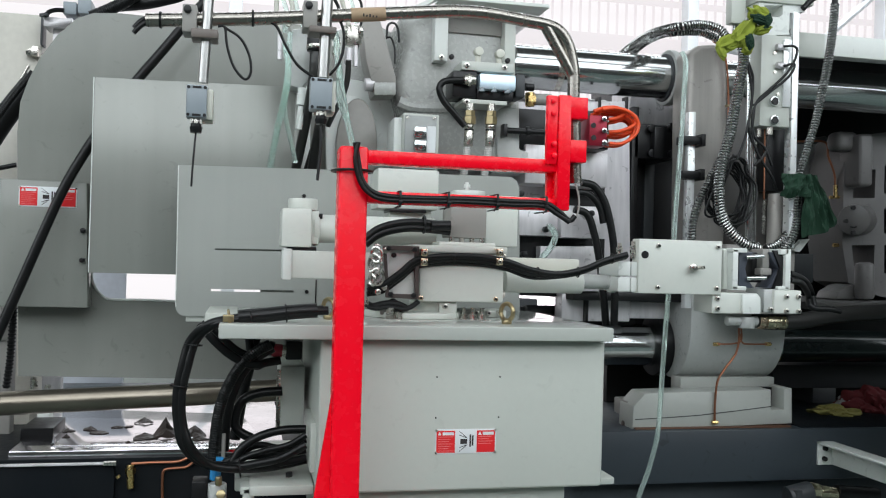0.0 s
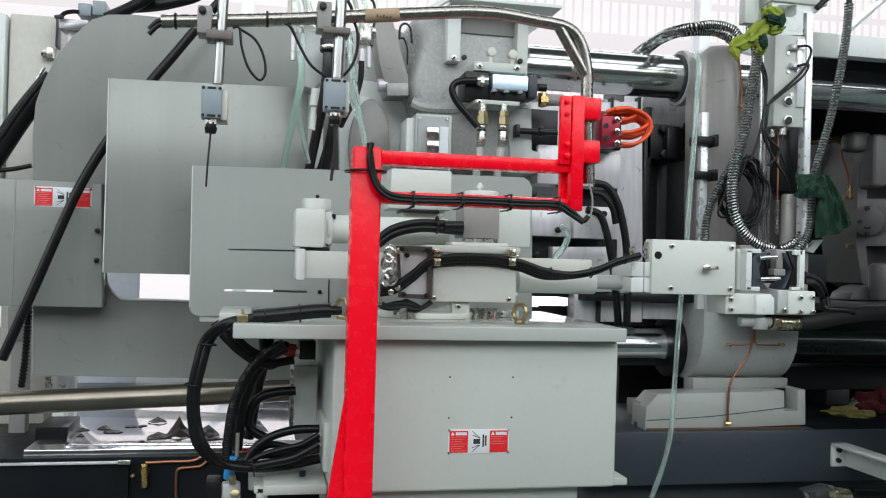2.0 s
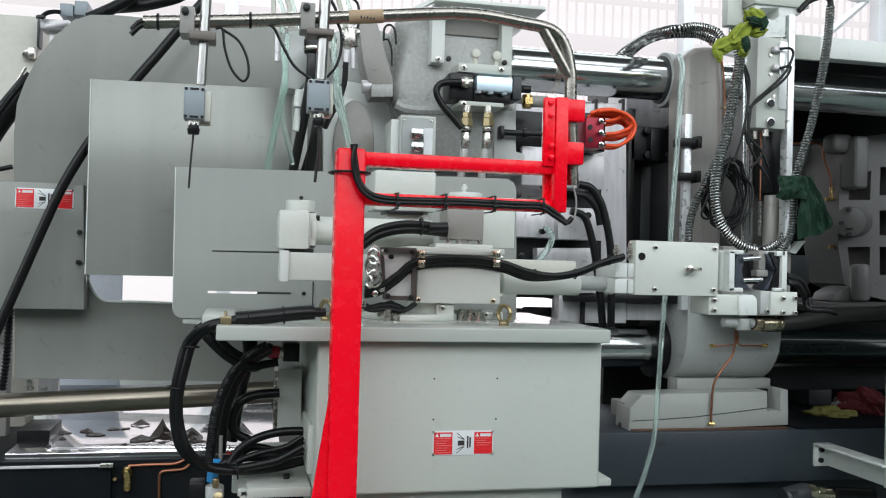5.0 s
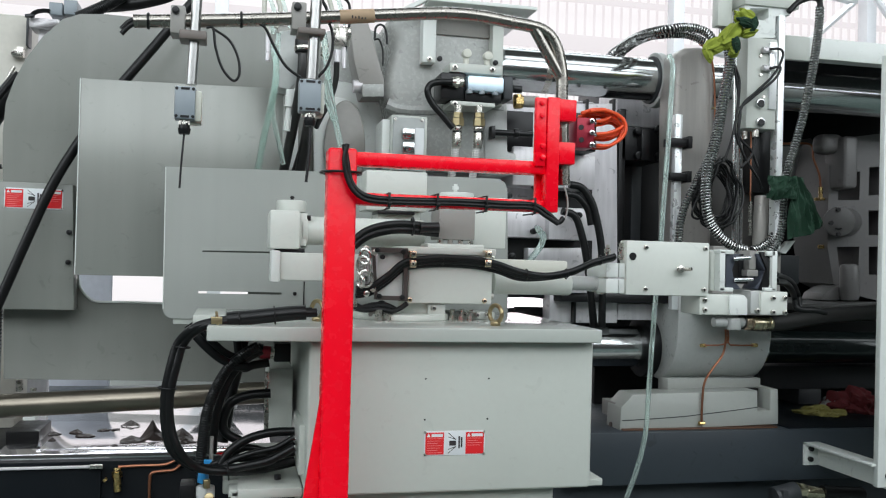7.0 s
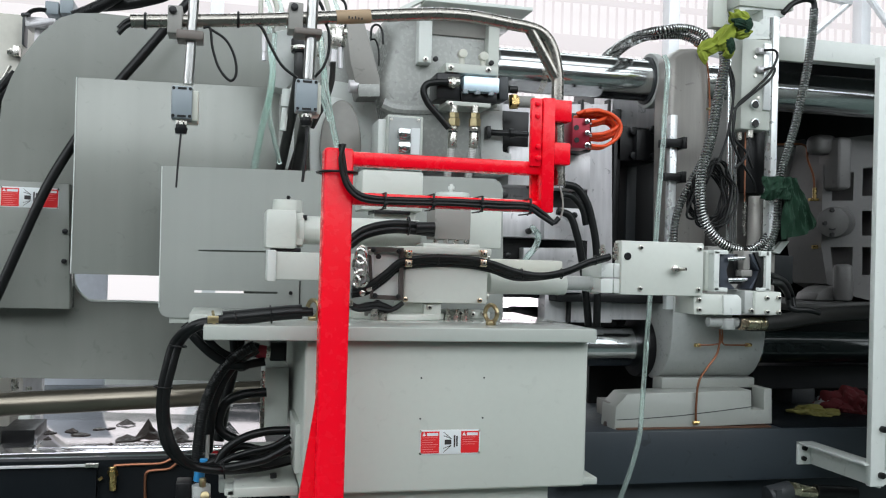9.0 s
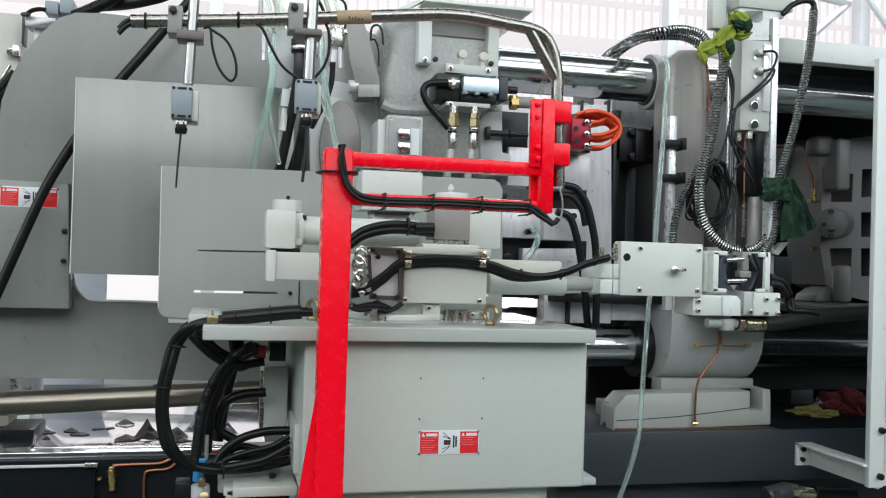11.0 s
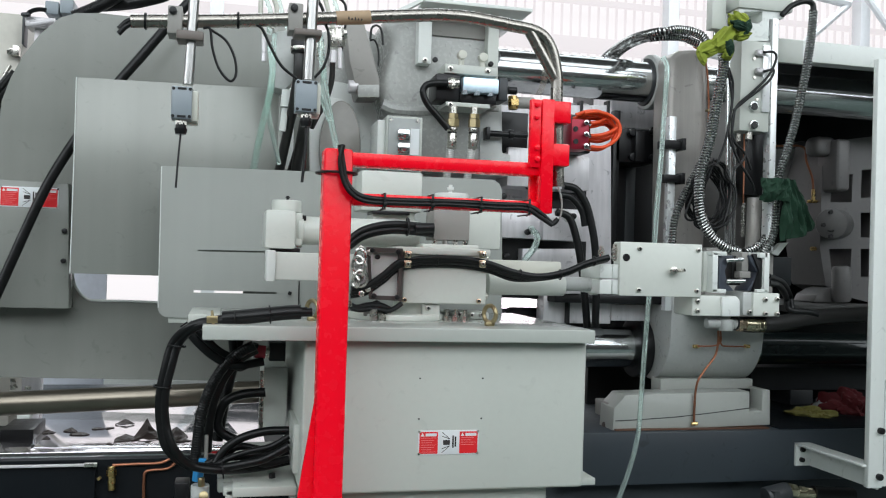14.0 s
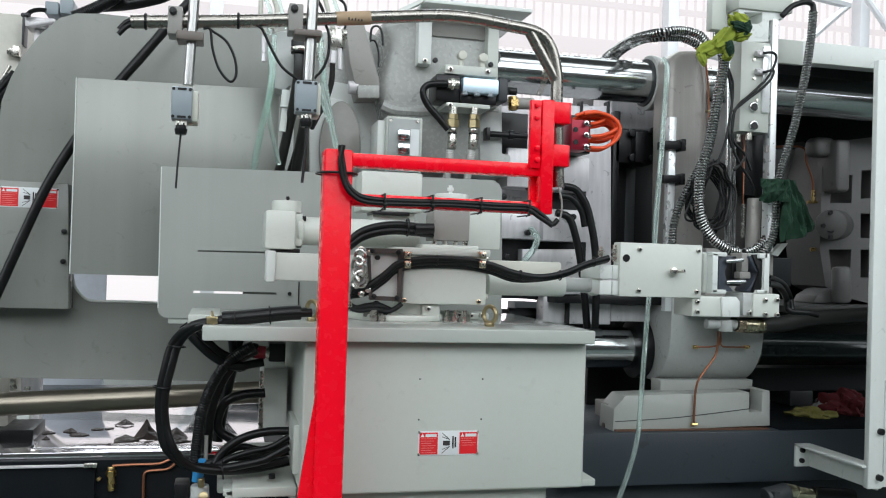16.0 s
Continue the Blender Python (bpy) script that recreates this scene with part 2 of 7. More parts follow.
def under(parent):
    """Meshes are written in world coordinates; this brings them under a thing at its base."""
    bpy.context.view_layer.update()
    for o in parent.children:
        o.matrix_parent_inverse = Matrix.Translation(parent.location).inverted()
        for c in o.children:
            c.matrix_parent_inverse = Matrix.Identity(4)
    return parent


def edge_round(bm, r, seg=2):
    if r > 0:
        es = [e for e in bm.edges if len(e.link_faces) == 2 and e.calc_face_angle(0) > 0.6]
        bmesh.ops.bevel(bm, geom=es, offset=r, segments=seg, affect="EDGES", profile=0.5, clamp_overlap=True)
    return bm


def slab(x0, x1, y0, y1, z0, z1, r=0.003, seg=2):
    bm = bmesh.new()
    m = Matrix.LocRotScale(((x0 + x1) / 2, (y0 + y1) / 2, (z0 + z1) / 2), None, (abs(x1 - x0), abs(y1 - y0), abs(z1 - z0)))
    bmesh.ops.create_cube(bm, size=1, matrix=m)
    return edge_round(bm, r, seg)


def join(*parts):
    """Several shaped pieces of one part in one bmesh."""
    bm = bmesh.new()
    for p in parts:
        me = bpy.data.meshes.new("piece")
        p.to_mesh(me)
        p.free()
        bm.from_mesh(me)
        bpy.data.meshes.remove(me)
    return bm


def rod(a, b, r, r2=None, seg=24, edge=0.0):
    a, b = Vector(a), Vector(b)
    d = b - a
    bm = bmesh.new()
    bmesh.ops.create_cone(bm, cap_ends=True, segments=seg, radius1=r, radius2=r if r2 is None else r2, depth=d.length)
    if edge:
        es = [e for e in bm.edges if len(e.link_faces) == 2 and e.calc_face_angle(0) > 0.9]
        bmesh.ops.bevel(bm, geom=es, offset=edge, segments=2, affect="EDGES", profile=0.5)
    bmesh.ops.transform(bm, matrix=Matrix.Translation((a + b) / 2) @ d.to_track_quat("Z", "Y").to_matrix().to_4x4(), verts=bm.verts)
    return bm


def ring(c, axis, r, thick, seg=28, n=10):
    """A torus round an axis."""
    bm = bmesh.new()
    q = Vector(axis).to_track_quat("Z", "Y").to_matrix().to_4x4()
    loops = []
    for i in range(seg):
        a = 2 * math.pi * i / seg
        loops.append([bm.verts.new(((r + thick * math.cos(2 * math.pi * j / n)) * math.cos(a),
                                    (r + thick * math.cos(2 * math.pi * j / n)) * math.sin(a),
                                    thick * math.sin(2 * math.pi * j / n))) for j in range(n)])
    for i in range(seg):
        for j in range(n):
            bm.faces.new((loops[i][j], loops[(i + 1) % seg][j], loops[(i + 1) % seg][(j + 1) % n], loops[i][(j + 1) % n]))
    bmesh.ops.transform(bm, matrix=Matrix.Translation(c) @ q, verts=bm.verts)
    return bm


def smooth_line(pts, per=8):
    """A Catmull-Rom line through the points."""
    p = [Vector(v) for v in pts]
    p = [p[0] * 2 - p[1]] + p + [p[-1] * 2 - p[-2]]
    out = []
    for i in range(1, len(p) - 2):
        for k in range(per):
            t = k / per
            out.append(0.5 * (2 * p[i] + (p[i + 1] - p[i - 1]) * t + (2 * p[i - 1] - 5 * p[i] + 4 * p[i + 1] - p[i + 2]) * t * t
                              + (3 * p[i] - p[i - 1] - 3 * p[i + 1] + p[i + 2]) * t ** 3))
    out.append(p[-2])
    return out


def hose(pts, r, seg=16, per=8, pitch=0.0, depth=0.25):
    """A round tube along a line; with a pitch it has ribs."""
    line = smooth_line(pts, per)
    if pitch:
        fine, s, want = [line[0]], 0.0, 0.0
        step = pitch / 4
        for a, b in zip(line, line[1:]):
            d = (b - a).length
            while want + step <= s + d:
                want += step
                fine.append(a.lerp(b, (want - s) / d))
            s += d
        line = fine
    bm = bmesh.new()
    up = None
    loops = []
    for i, c in enumerate(line):
        d = (line[min(i + 1, len(line) - 1)] - line[max(i - 1, 0)]).normalized()
        if up is None:
            up = d.orthogonal().normalized()
        up = (up - d * up.dot(d)).normalized()
        side = d.cross(up)
        rr = r * (1.0 if not pitch or i % 4 < 2 else 1 - depth)
        loops.append([bm.verts.new(c + (up * math.cos(2 * math.pi * j / seg) + side * math.sin(2 * math.pi * j / seg)) * rr) for j in range(seg)])
    for a, b in zip(loops, loops[1:]):
        for j in range(seg):
            bm.faces.new((a[j], b[j], b[(j + 1) % seg], a[(j + 1) % seg]))
    bm.faces.new(loops[0])
    bm.faces.new(loops[-1][::-1])
    bmesh.ops.recalc_face_normals(bm, faces=bm.faces)
    return bm


def sheet(outline, y0, y1, holes=(), r=0.0, seg=2):
    """A plate of an outline (x, z) from y0 to y1, with holes through it."""
    bm = bmesh.new()
    edges = []
    for ol in (outline, *holes):
        vs = [bm.verts.new((x, y0, z)) for x, z in ol]
        edges += [bm.edges.new((vs[i], vs[(i + 1) % len(vs)])) for i in range(len(vs))]
    if holes:
        bmesh.ops.triangle_fill(bm, use_beauty=True, use_dissolve=False, edges=edges)
    else:
        bm.faces.new(bm.verts)
    got = bmesh.ops.extrude_face_region(bm, geom=bm.faces[:])
    bmesh.ops.translate(bm, vec=(0, y1 - y0, 0), verts=[g for g in got["geom"] if isinstance(g, bmesh.types.BMVert)])
    bmesh.ops.recalc_face_normals(bm, faces=bm.faces)
    return edge_round(bm, r, seg)


def prism(outline, z0, z1):
    """A flat plate of an outline (x, y) between two heights."""
    bm = bmesh.new()
    bm.faces.new([bm.verts.new((x, y, z0)) for x, y in outline])
    got = bmesh.ops.extrude_face_region(bm, geom=bm.faces[:])
    bmesh.ops.translate(bm, vec=(0, 0, z1 - z0), verts=[v for v in got["geom"] if isinstance(v, bmesh.types.BMVert)])
    bmesh.ops.recalc_face_normals(bm, faces=bm.faces)
    return edge_round(bm, 0.0015)


def arc(cx, cz, r, a0, a1, n=8, rz=None):
    """Points (x, z) on an arc, degrees from +x towards +z."""
    rz = r if rz is None else rz
    return [(cx + r * math.cos(radians(a0 + (a1 - a0) * i / n)), cz + rz * math.sin(radians(a0 + (a1 - a0) * i / n))) for i in range(n + 1)]


def socket_bolt(x, y, z, r=0.007, length=0.008):
    """A cap screw with a hex socket, its axis along y, its foot at y."""
    bm = rod((x, y + 0.002, z), (x, y - length, z), r, seg=14, edge=r * 0.12)
    inner = rod((x, y - length + 0.001, z), (x, y - length - 0.0006, z), r * 0.52, seg=6)
    for f in inner.faces:
        f.material_index = 1
    return join(bm, inner)


def hex_bolt(a, b, r):
    return rod(a, b, r, seg=6, edge=r * 0.08)


def conduit(pts, r, label, group="steel conduits"):
    """A flexible conduit: a dark core wound with a bright wire."""
    c = thing("flexible_conduit", pts[-1], label, "conduit", group)
    part("core", hose(pts, r * 0.80, 12, 8), BLACK, c, "dark inner tube")
    line = smooth_line(pts, 8)
    bm = bmesh.new()
    up, s, turn, loops = None, 0.0, 0.0, []
    pitch, wire = 0.0098, 0.0034
    for i in range(len(line) - 1):
        a, b = line[i], line[i + 1]
        d = (b - a).normalized()
        up = d.orthogonal().normalized() if up is None else (up - d * up.dot(d)).normalized()
        side = d.cross(up)
        n = max(1, round((b - a).length / pitch * 12))
        for k in range(n):
            turn += (b - a).length / n / pitch * 2 * math.pi
            rad = up * math.cos(turn) + side * math.sin(turn)
            c0 = a.lerp(b, k / n) + rad * r * 0.84
            loops.append([bm.verts.new(c0 + (rad * math.cos(2 * math.pi * j / 5) * 0.8 + d * math.sin(2 * math.pi * j / 5)) * wire) for j in range(5)])
    for a, b in zip(loops, loops[1:]):
        for j in range(5):
            bm.faces.new((a[j], b[j], b[(j + 1) % 5], a[(j + 1) % 5]))
    bmesh.ops.recalc_face_normals(bm, faces=bm.faces)
    part("wound_wire", bm, WIRE, c, "bright wound steel wire")
    return under(c)


# ---- hall ----
floor = tagged(part("floor", slab(-14, 17, -5, 18, -0.2, 0, 0), CONCRETE), "dark worn green-grey painted floor of the factory hall", "floor", kind="structure")
for nm, b in (("wall_south", slab(-14, 17, -5.3, -5, 0, 9, 0)), ("wall_west", slab(-14.3, -14, -5, 18, 0, 9, 0)), ("wall_east", slab(17, 17.3, -5, 18, 0, 9, 0))):
    tagged(part(nm, b, DULLWALL), "dull grey steel wall of the factory hall", "wall", kind="structure")
tagged(part("ceiling", slab(-14, 17, -5, 18, 9, 9.2, 0), DULLWALL), "dull grey sheet roof of the factory hall", "ceiling", kind="structure")
wall = tagged(part("wall_north", slab(-14, 17, 18, 18.3, 0, 9, 0), DAYPANE), "bright daylit translucent cladding of the factory hall", "wall", kind="structure")

# ---- guard sheets beside the injection end ----
g = thing("guard_sheet", (-0.5, 3.150, 1.4), "large grey painted guard sheet with rounded corner and cut-out", "guard sheet")
part("panel", sheet([(-0.689, 1.083), (-0.715, 1.864), (-0.709, 1.964), (-0.686, 2.038), (-0.652, 2.113), (-0.604, 2.187), (-0.546, 2.247), (-0.495, 2.268), (-0.417, 2.274), (-0.312, 2.272), (0.283, 2.288), (0.322, 1.065)], 3.150, 3.156,
     [[(-0.482, 1.446), (0.062, 1.446), (0.066, 1.331), (-0.173, 1.333), (-0.412, 1.335), (-0.439, 1.344), (-0.462, 1.366), (-0.475, 1.391)]]), SHEET, g)
part("cutout_rim", hose([(-0.477, 3.146, 1.428), (-0.472, 3.146, 1.391), (-0.459, 3.146, 1.366), (-0.438, 3.146, 1.344), (-0.412, 3.146, 1.334), (-0.316, 3.146, 1.334), (-0.173, 3.146, 1.331), (0.066, 3.146, 1.330)], 0.004, 6, 4), WHITE, g, "bare bright cut edge")
under(g)

g = thing("guard_sheet", (0, 2.950, 1.4), "folded grey metal sheet guard, blurred reflections painted as streaks", "guard sheet")
part("panel", sheet([(-0.456, 2.023), (-0.455, 1.425), (0.183, 1.424), (0.163, 2.033)], 2.950, 2.954, r=0.001), STREAK, g)
part("edge", hose([(-0.456, 2.949, 2.023), (-0.455, 2.949, 1.725), (-0.455, 2.949, 1.425)], 0.0018, 6, 2), WHITE, g, "bright cut edge")
part("fold", slab(0.153, 0.175, 2.920, 2.950, 1.431, 2.028, 0.002), SHEET, g)
under(g)

g = thing("guard_sheet", (0.2, 2.800, 1.3), "light grey sheet shield with two narrow slots", "guard sheet")
c0x, c0z = -0.186, 1.306
part("panel", sheet([(c0x + 0.03, c0z), *arc(c0x + 0.03, c0z + 0.03, 0.03, 270, 180, 5)[1:]] + [(-0.190, 1.753), (0.265, 1.760)]
     + [(0.830, 1.764), (0.853, 1.754), (0.863, 1.733)] + [(0.876, 1.298)], 2.800, 2.804,
     [[(-0.086, 1.388), (0.158, 1.388), (0.158, 1.381), (-0.086, 1.381)], [(-0.078, 1.509), (0.142, 1.511), (0.142, 1.506), (-0.078, 1.504)]]), surface("light_grey_sheet", (0.365, 0.382, 0.358), 0.30, 0, 4, 0.07, 0.01, 0.16, None, (5, 5, 0.3), 0, 0.05), g)
part("edge", hose([(-0.189, 2.799, 1.751), (-0.187, 2.799, 1.542), (-0.185, 2.799, 1.334)], 0.0016, 6, 2), WHITE, g, "bright cut edge")
for q in ((0.197, 2.800, 1.385), (0.193, 2.800, 1.508)):
    part("bolt", rod(q, (q[0], q[1] - 0.006, q[2]), 0.006, seg=10), BLACK, g)
part("seam", slab(0.223, 0.226, 2.797, 2.800, 1.315, 1.422, 0), BLACK, g)
part("rail", slab(-0.156, 0.855, 2.806, 2.830, 1.289, 1.326), PAINT, g)
under(g)

g = thing("guard_box", (-0.6, 3.050, 1.3), "grey steel guard box with warning sign and two bolts", "guard box")
part("panel", sheet([(-0.483, 1.705), (-0.470, 1.311), (-0.813, 1.312), (-0.826, 1.709)], 3.050, 3.140, r=0.003), SHEET, g)
part("seam", slab(-0.739, -0.736, 3.048, 3.050, 1.314, 1.705, 0), TAUPE, g)
for q in ((-0.490, 3.050, 1.555), (-0.490, 3.050, 1.461)):
    part("bolt", socket_bolt(q[0], q[1], q[2], 0.008, 0.012), BLACK, g)
under(g)


def warning_sign(at_x, at_z, y, w, h):
    """A plate with two red text panels and a pictogram of a hand under a press between them."""
    s = thing("warning_sign", (at_x, y, at_z), "white plate with two red warning panels, riveted flat", "sign", "warning signs")
    part("plate", slab(at_x, at_x + w, y - 0.0015, y, at_z - h, at_z, 0.0005), LABELWHITE, s)
    for k, x0 in enumerate((0.02, 0.68)):
        px, pw = at_x + x0 * w, 0.30 * w
        pn = part("red_panel", slab(px, px + pw, y - 0.0022, y - 0.0014, at_z - 0.95 * h, at_z - 0.06 * h, 0), LABELRED, s, "red panel with pale lines of small print")
        for j in range(7 if k == 0 else 4):
            z = at_z - h * (0.30 + 0.095 * j)
            part("text_bar", slab(px + 0.08 * pw, px + pw * (0.92 - 0.13 * ((j * 7 + k) % 3)), y - 0.0027, y - 0.0021, z - 0.016 * h, z, 0), LABELPINK, pn)
        part("title_bar", slab(px + 0.32 * pw, px + 0.93 * pw, y - 0.0027, y - 0.0021, at_z - 0.24 * h, at_z - 0.12 * h, 0), LABELWHITE, pn)
        part("triangle", sheet([(px + 0.06 * pw, at_z - 0.24 * h), (px + 0.26 * pw, at_z - 0.24 * h), (px + 0.16 * pw, at_z - 0.09 * h)], y - 0.0027, y - 0.0021), LABELWHITE, pn)
    cx, cz = at_x + 0.5 * w, at_z - 0.5 * h
    part("pictogram", join(slab(cx + 0.06 * w, cx + 0.085 * w, y - 0.0022, y - 0.0014, cz - 0.22 * h, cz + 0.28 * h, 0),
                           slab(cx + 0.10 * w, cx + 0.125 * w, y - 0.0022, y - 0.0014, cz - 0.18 * h, cz + 0.24 * h, 0),
                           slab(cx - 0.09 * w, cx + 0.02 * w, y - 0.0022, y - 0.0014, cz - 0.10 * h, cz + 0.10 * h, 0),
                           *[rod((cx + 0.02 * w, y - 0.0018, cz + s1 * 0.14 * h), (cx - 0.11 * w, y - 0.0018, cz + s1 * k1 * h), 0.0008, seg=4) for s1 in (1, -1) for k1 in (0.26, 0.42)]), INK, s)
    for qx in (0.015, 0.985):
        for qz in (0.05, 0.95):
            part("rivet", rod((at_x + qx * w, y - 0.001, at_z - qz * h), (at_x + qx * w, y - 0.003, at_z - qz * h), 0.0032, seg=10), ZINC, s)
    return under(s)


warning_sign(0.459, 1.096, 2.100, 0.1479, 0.0578)
warning_sign(-0.682, 1.688, 3.050, 0.1707, 0.0633)

# ---- machine bed ----
g = thing("machine_bed", (1.0, 3.4, 0), "dark blue-grey painted welded bed of the casting machine", "machine bed")
part("side_beam", slab(1.175, 3.6, 2.980, 3.680, 0.723, 0.910, 0.004), BEDBLUE, g)
part("web", slab(1.095, 3.6, 3.100, 3.580, 0.05, 0.721, 0.004), BEDBLUE, g)
part("rear_beam", slab(-2.4, 3.6, 4.180, 4.380, 0.05, 0.888, 0.004), BEDBLUE, g)
part("foot", slab(-2.4, 3.6, 3.080, 4.280, 0, 0.08, 0.004), BEDBLUE, g)
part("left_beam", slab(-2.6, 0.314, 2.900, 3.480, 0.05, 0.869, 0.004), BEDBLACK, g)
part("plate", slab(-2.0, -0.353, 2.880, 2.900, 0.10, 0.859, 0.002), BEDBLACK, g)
part("rod_bracket", slab(0.455, 0.512, 2.940, 3.080, 0.822, 1.075, 0.004), BEDBLUE, g)
part("pad", slab(-0.663, -0.565, 3.080, 3.280, 0.880, 0.928, 0.003), BLACK, g)
# thin dark sheet laid on the bed for the shade under guard and toggle
part("slide_way", slab(2.03, 3.58, 2.99, 3.67, 0.908, 0.914, 0.001), BEDBLACK, g, "dark sheet for the shade on the bed top")
under(g)
g = thing("drip_tray", (-0.2, 3.3, 0.85), "oily polished steel drip tray littered with dark grease flakes", "tray")
part("pan", slab(-0.659, 0.149, 2.920, 4.170, 0.861, 0.889, 0.003), TRAY, g)
part("raised_plate", prism([(-0.548, 2.978), (0.094, 2.938), (0.014, 3.504), (-0.671, 3.667)], 0.886, 0.893), TRAY, g)
part("rim", rod((-0.548, 2.978, 0.897), (-0.671, 3.667, 0.897), 0.006, seg=10), TRAY, g, "rolled rim of the tray")
under(g)


def flake(name, x, y, z, s, seed, material, label, category, tall=0.4):
    """A crumpled lump."""
    rnd = random.Random(seed)
    bm = bmesh.new()
    rag = category == "rag"
    bmesh.ops.create_icosphere(bm, subdivisions=5 if rag else 3, radius=1)
    for v in bm.verts:
        d = v.co.normalized()
        k = 1 + 0.55 * noise.noise(d * 2.3 + Vector((seed * 3.1, 0, 0))) + (0.16 * noise.noise(Vector((d.x * 9 + d.y * 4, d.y * 5, d.z * 3 + seed))) if rag else 0.16 * noise.noise(d * 4 + Vector((0, seed, 0))))
        v.co = Vector((d.x * k * s, d.y * k * s * rnd.uniform(0.55, 0.6), max(-0.02, d.z * k) * s * tall))
    bmesh.ops.transform(bm, matrix=pose(x, y, z, 0, 0, rnd.uniform(-50, 50)), verts=bm.verts)
    return tagged(part(name, bm, material), label, category, "grease flakes on the tray" if category == "debris" else "")


tz = 0.893


def scrap(x, y, z, size, curl, turn, seed):
    """A thin torn flake with an uneven rim, curled and creased."""
    bm = bmesh.new()
    n, rings = 16, 5
    rim = [0.62 + 0.75 * abs(noise.noise(Vector((2.2 * math.cos(2 * math.pi * i / n), 2.2 * math.sin(2 * math.pi * i / n), seed)))) for i in range(n)]
    layers = []
    for lift in (0.0, 0.0025):
        grid = []
        for k in range(rings + 1):
            row = []
            for i in range(n):
                a, rho = 2 * math.pi * i / n, max(0.02, k / rings)
                px, py = math.cos(a) * rho * rim[i], 0.6 * math.sin(a) * rho * rim[i]
                up = curl * (1 - abs(px * 1.5)) * min(1.0, max(0.0, 0.45 + 1.1 * py)) + 0.14 * abs(noise.noise(Vector((px * 3, py * 3, seed + 5))))
                row.append(bm.verts.new((px * size, py * size, max(0.0, up) * size + lift)))
            grid.append(row)
        layers.append(grid)
    for grid in layers:
        for k in range(rings):
            for i in range(n):
                bm.faces.new((grid[k][i], grid[k + 1][i], grid[k + 1][(i + 1) % n], grid[k][(i + 1) % n]))
        bm.faces.new(grid[0])
    for i in range(n):
        bm.faces.new((layers[0][rings][i], layers[1][rings][i], layers[1][rings][(i + 1) % n], layers[0][rings][(i + 1) % n]))
    bmesh.ops.recalc_face_normals(bm, faces=bm.faces)
    bmesh.ops.transform(bm, matrix=pose(x, y, z, 0, 0, turn), verts=bm.verts)
    return tagged(part("grease_flake", bm, GREASE, None, "", False), "dark torn flake of dried grease on the tray", "debris", "grease flakes on the tray")


for k, (x, y, s, curl, turn) in enumerate(((-0.222, 3.08, 0.062, 0.95, 10), (-0.285, 3.06, 0.055, 0.25, 12), (-0.140, 3.09, 0.060, 0.55, -15),
                                           (-0.318, 3.34, 0.042, 0.35, 0), (-0.540, 3.20, 0.026, 0.3, 20), (-0.478, 3.22, 0.030, 0.3, -10),
                                           (-0.440, 3.16, 0.040, 0.12, 5), (-0.395, 3.26, 0.028, 0.05, 15), (-0.360, 3.27, 0.022, 0.05, 40),
                                           (-0.115, 3.03, 0.040, 0.35, 30), (-0.530, 3.10, 0.016, 0.4, 0), (-0.330, 3.00, 0.012, 0.3, 0))):
    scrap(x, y, tz, s, curl, turn, k + 1)

# ---- tie bars ----
def tie_bar(name, a, b, r, material, label):
    t = thing(name, b, label, "tie bar", "tie bars")
    part("bar", rod(a, b, r, seg=64, edge=0.004), material, t)
    if material is not CHROME:
        return under(t)
    m = Vector(a).lerp(Vector(b), 0.27)
    d = (Vector(b) - Vector(a)).normalized() * 0.012
    part("wear_band", rod(m - d, m + d, r * 1.004, seg=64), ZINC, t, "bright worn band")
    return under(t)


tb_z = 2.228
tb_r = 0.0813
tie_bar("tie_bar", (0.35, 3.300, tb_z), (3.3, 3.300, tb_z), tb_r, CHROME, "thick polished chrome tie bar between the platens")
lt_z = 1.182
tie_bar("tie_bar", (0.5, 3.300, lt_z), (2.095, 3.300, lt_z), tb_r * 0.98, CHROME, "thick polished chrome tie bar below, partly in shade")
# separate oily end piece; the shade under the guard is in its dark colour
tie_bar("tie_bar", (2.095, 3.300, lt_z), (3.3, 3.300, lt_z), tb_r * 0.80, surface("oily_bar_darkened_for_shade", (0.012, 0.018, 0.018), 0.16, 0.2, 40, 0.1, 0.01, 0.2), "oily tie bar end at the toggle side, darkened for the guard's shade")
tie_bar("guide_rod", (-0.796, 2.860, 1.036), (0.495, 3.000, 1.072), 0.0350, surface("dull_oily_steel_bar", (0.27, 0.24, 0.195), 0.33, 1.0, 14, 0.1, 0.03, 0.4, (0.15, 0.13, 0.11), (0.5, 4, 4)), "long dull steel guide rod with oily film")

# ---- pedestal box with its lid ----
g = thing("robot_pedestal", (0.55, 2.4, 0), "light grey steel box pedestal under the swing arm", "pedestal")
bx0, bx1 = 0.185, 0.880
bz0, bz1 = 0.950, 1.308
part("body", slab(bx0, bx1, 2.100, 2.72, bz0, bz1, 0.010, 3), PAINT, g)
part("lower_body", slab(bx0 + 0.02, 0.803, 2.150, 2.68, 0.25, bz0 - 0.001, 0.006), PAINT, g)
part("base_plate", slab(bx0 - 0.17, bx1 + 0.075, 2.2, 2.74, 0.929, 0.947, 0.003), PAINT, g)
part("floor_plate", slab(bx0 - 0.2, bx1 + 0.1, 2.0, 2.8, 0, 0.25, 0.006), PAINT, g)
lid = part("lid", slab(-0.042, 0.884, 2.060, 2.72, bz1, 1.341, 0.004, 3), LIDPAINT, g, "thick machined lid plate of the box")
part("rear_lug", slab(-0.085, -0.005, 2.4, 2.7, 1.303, 1.343, 0.003), PAINT, g)
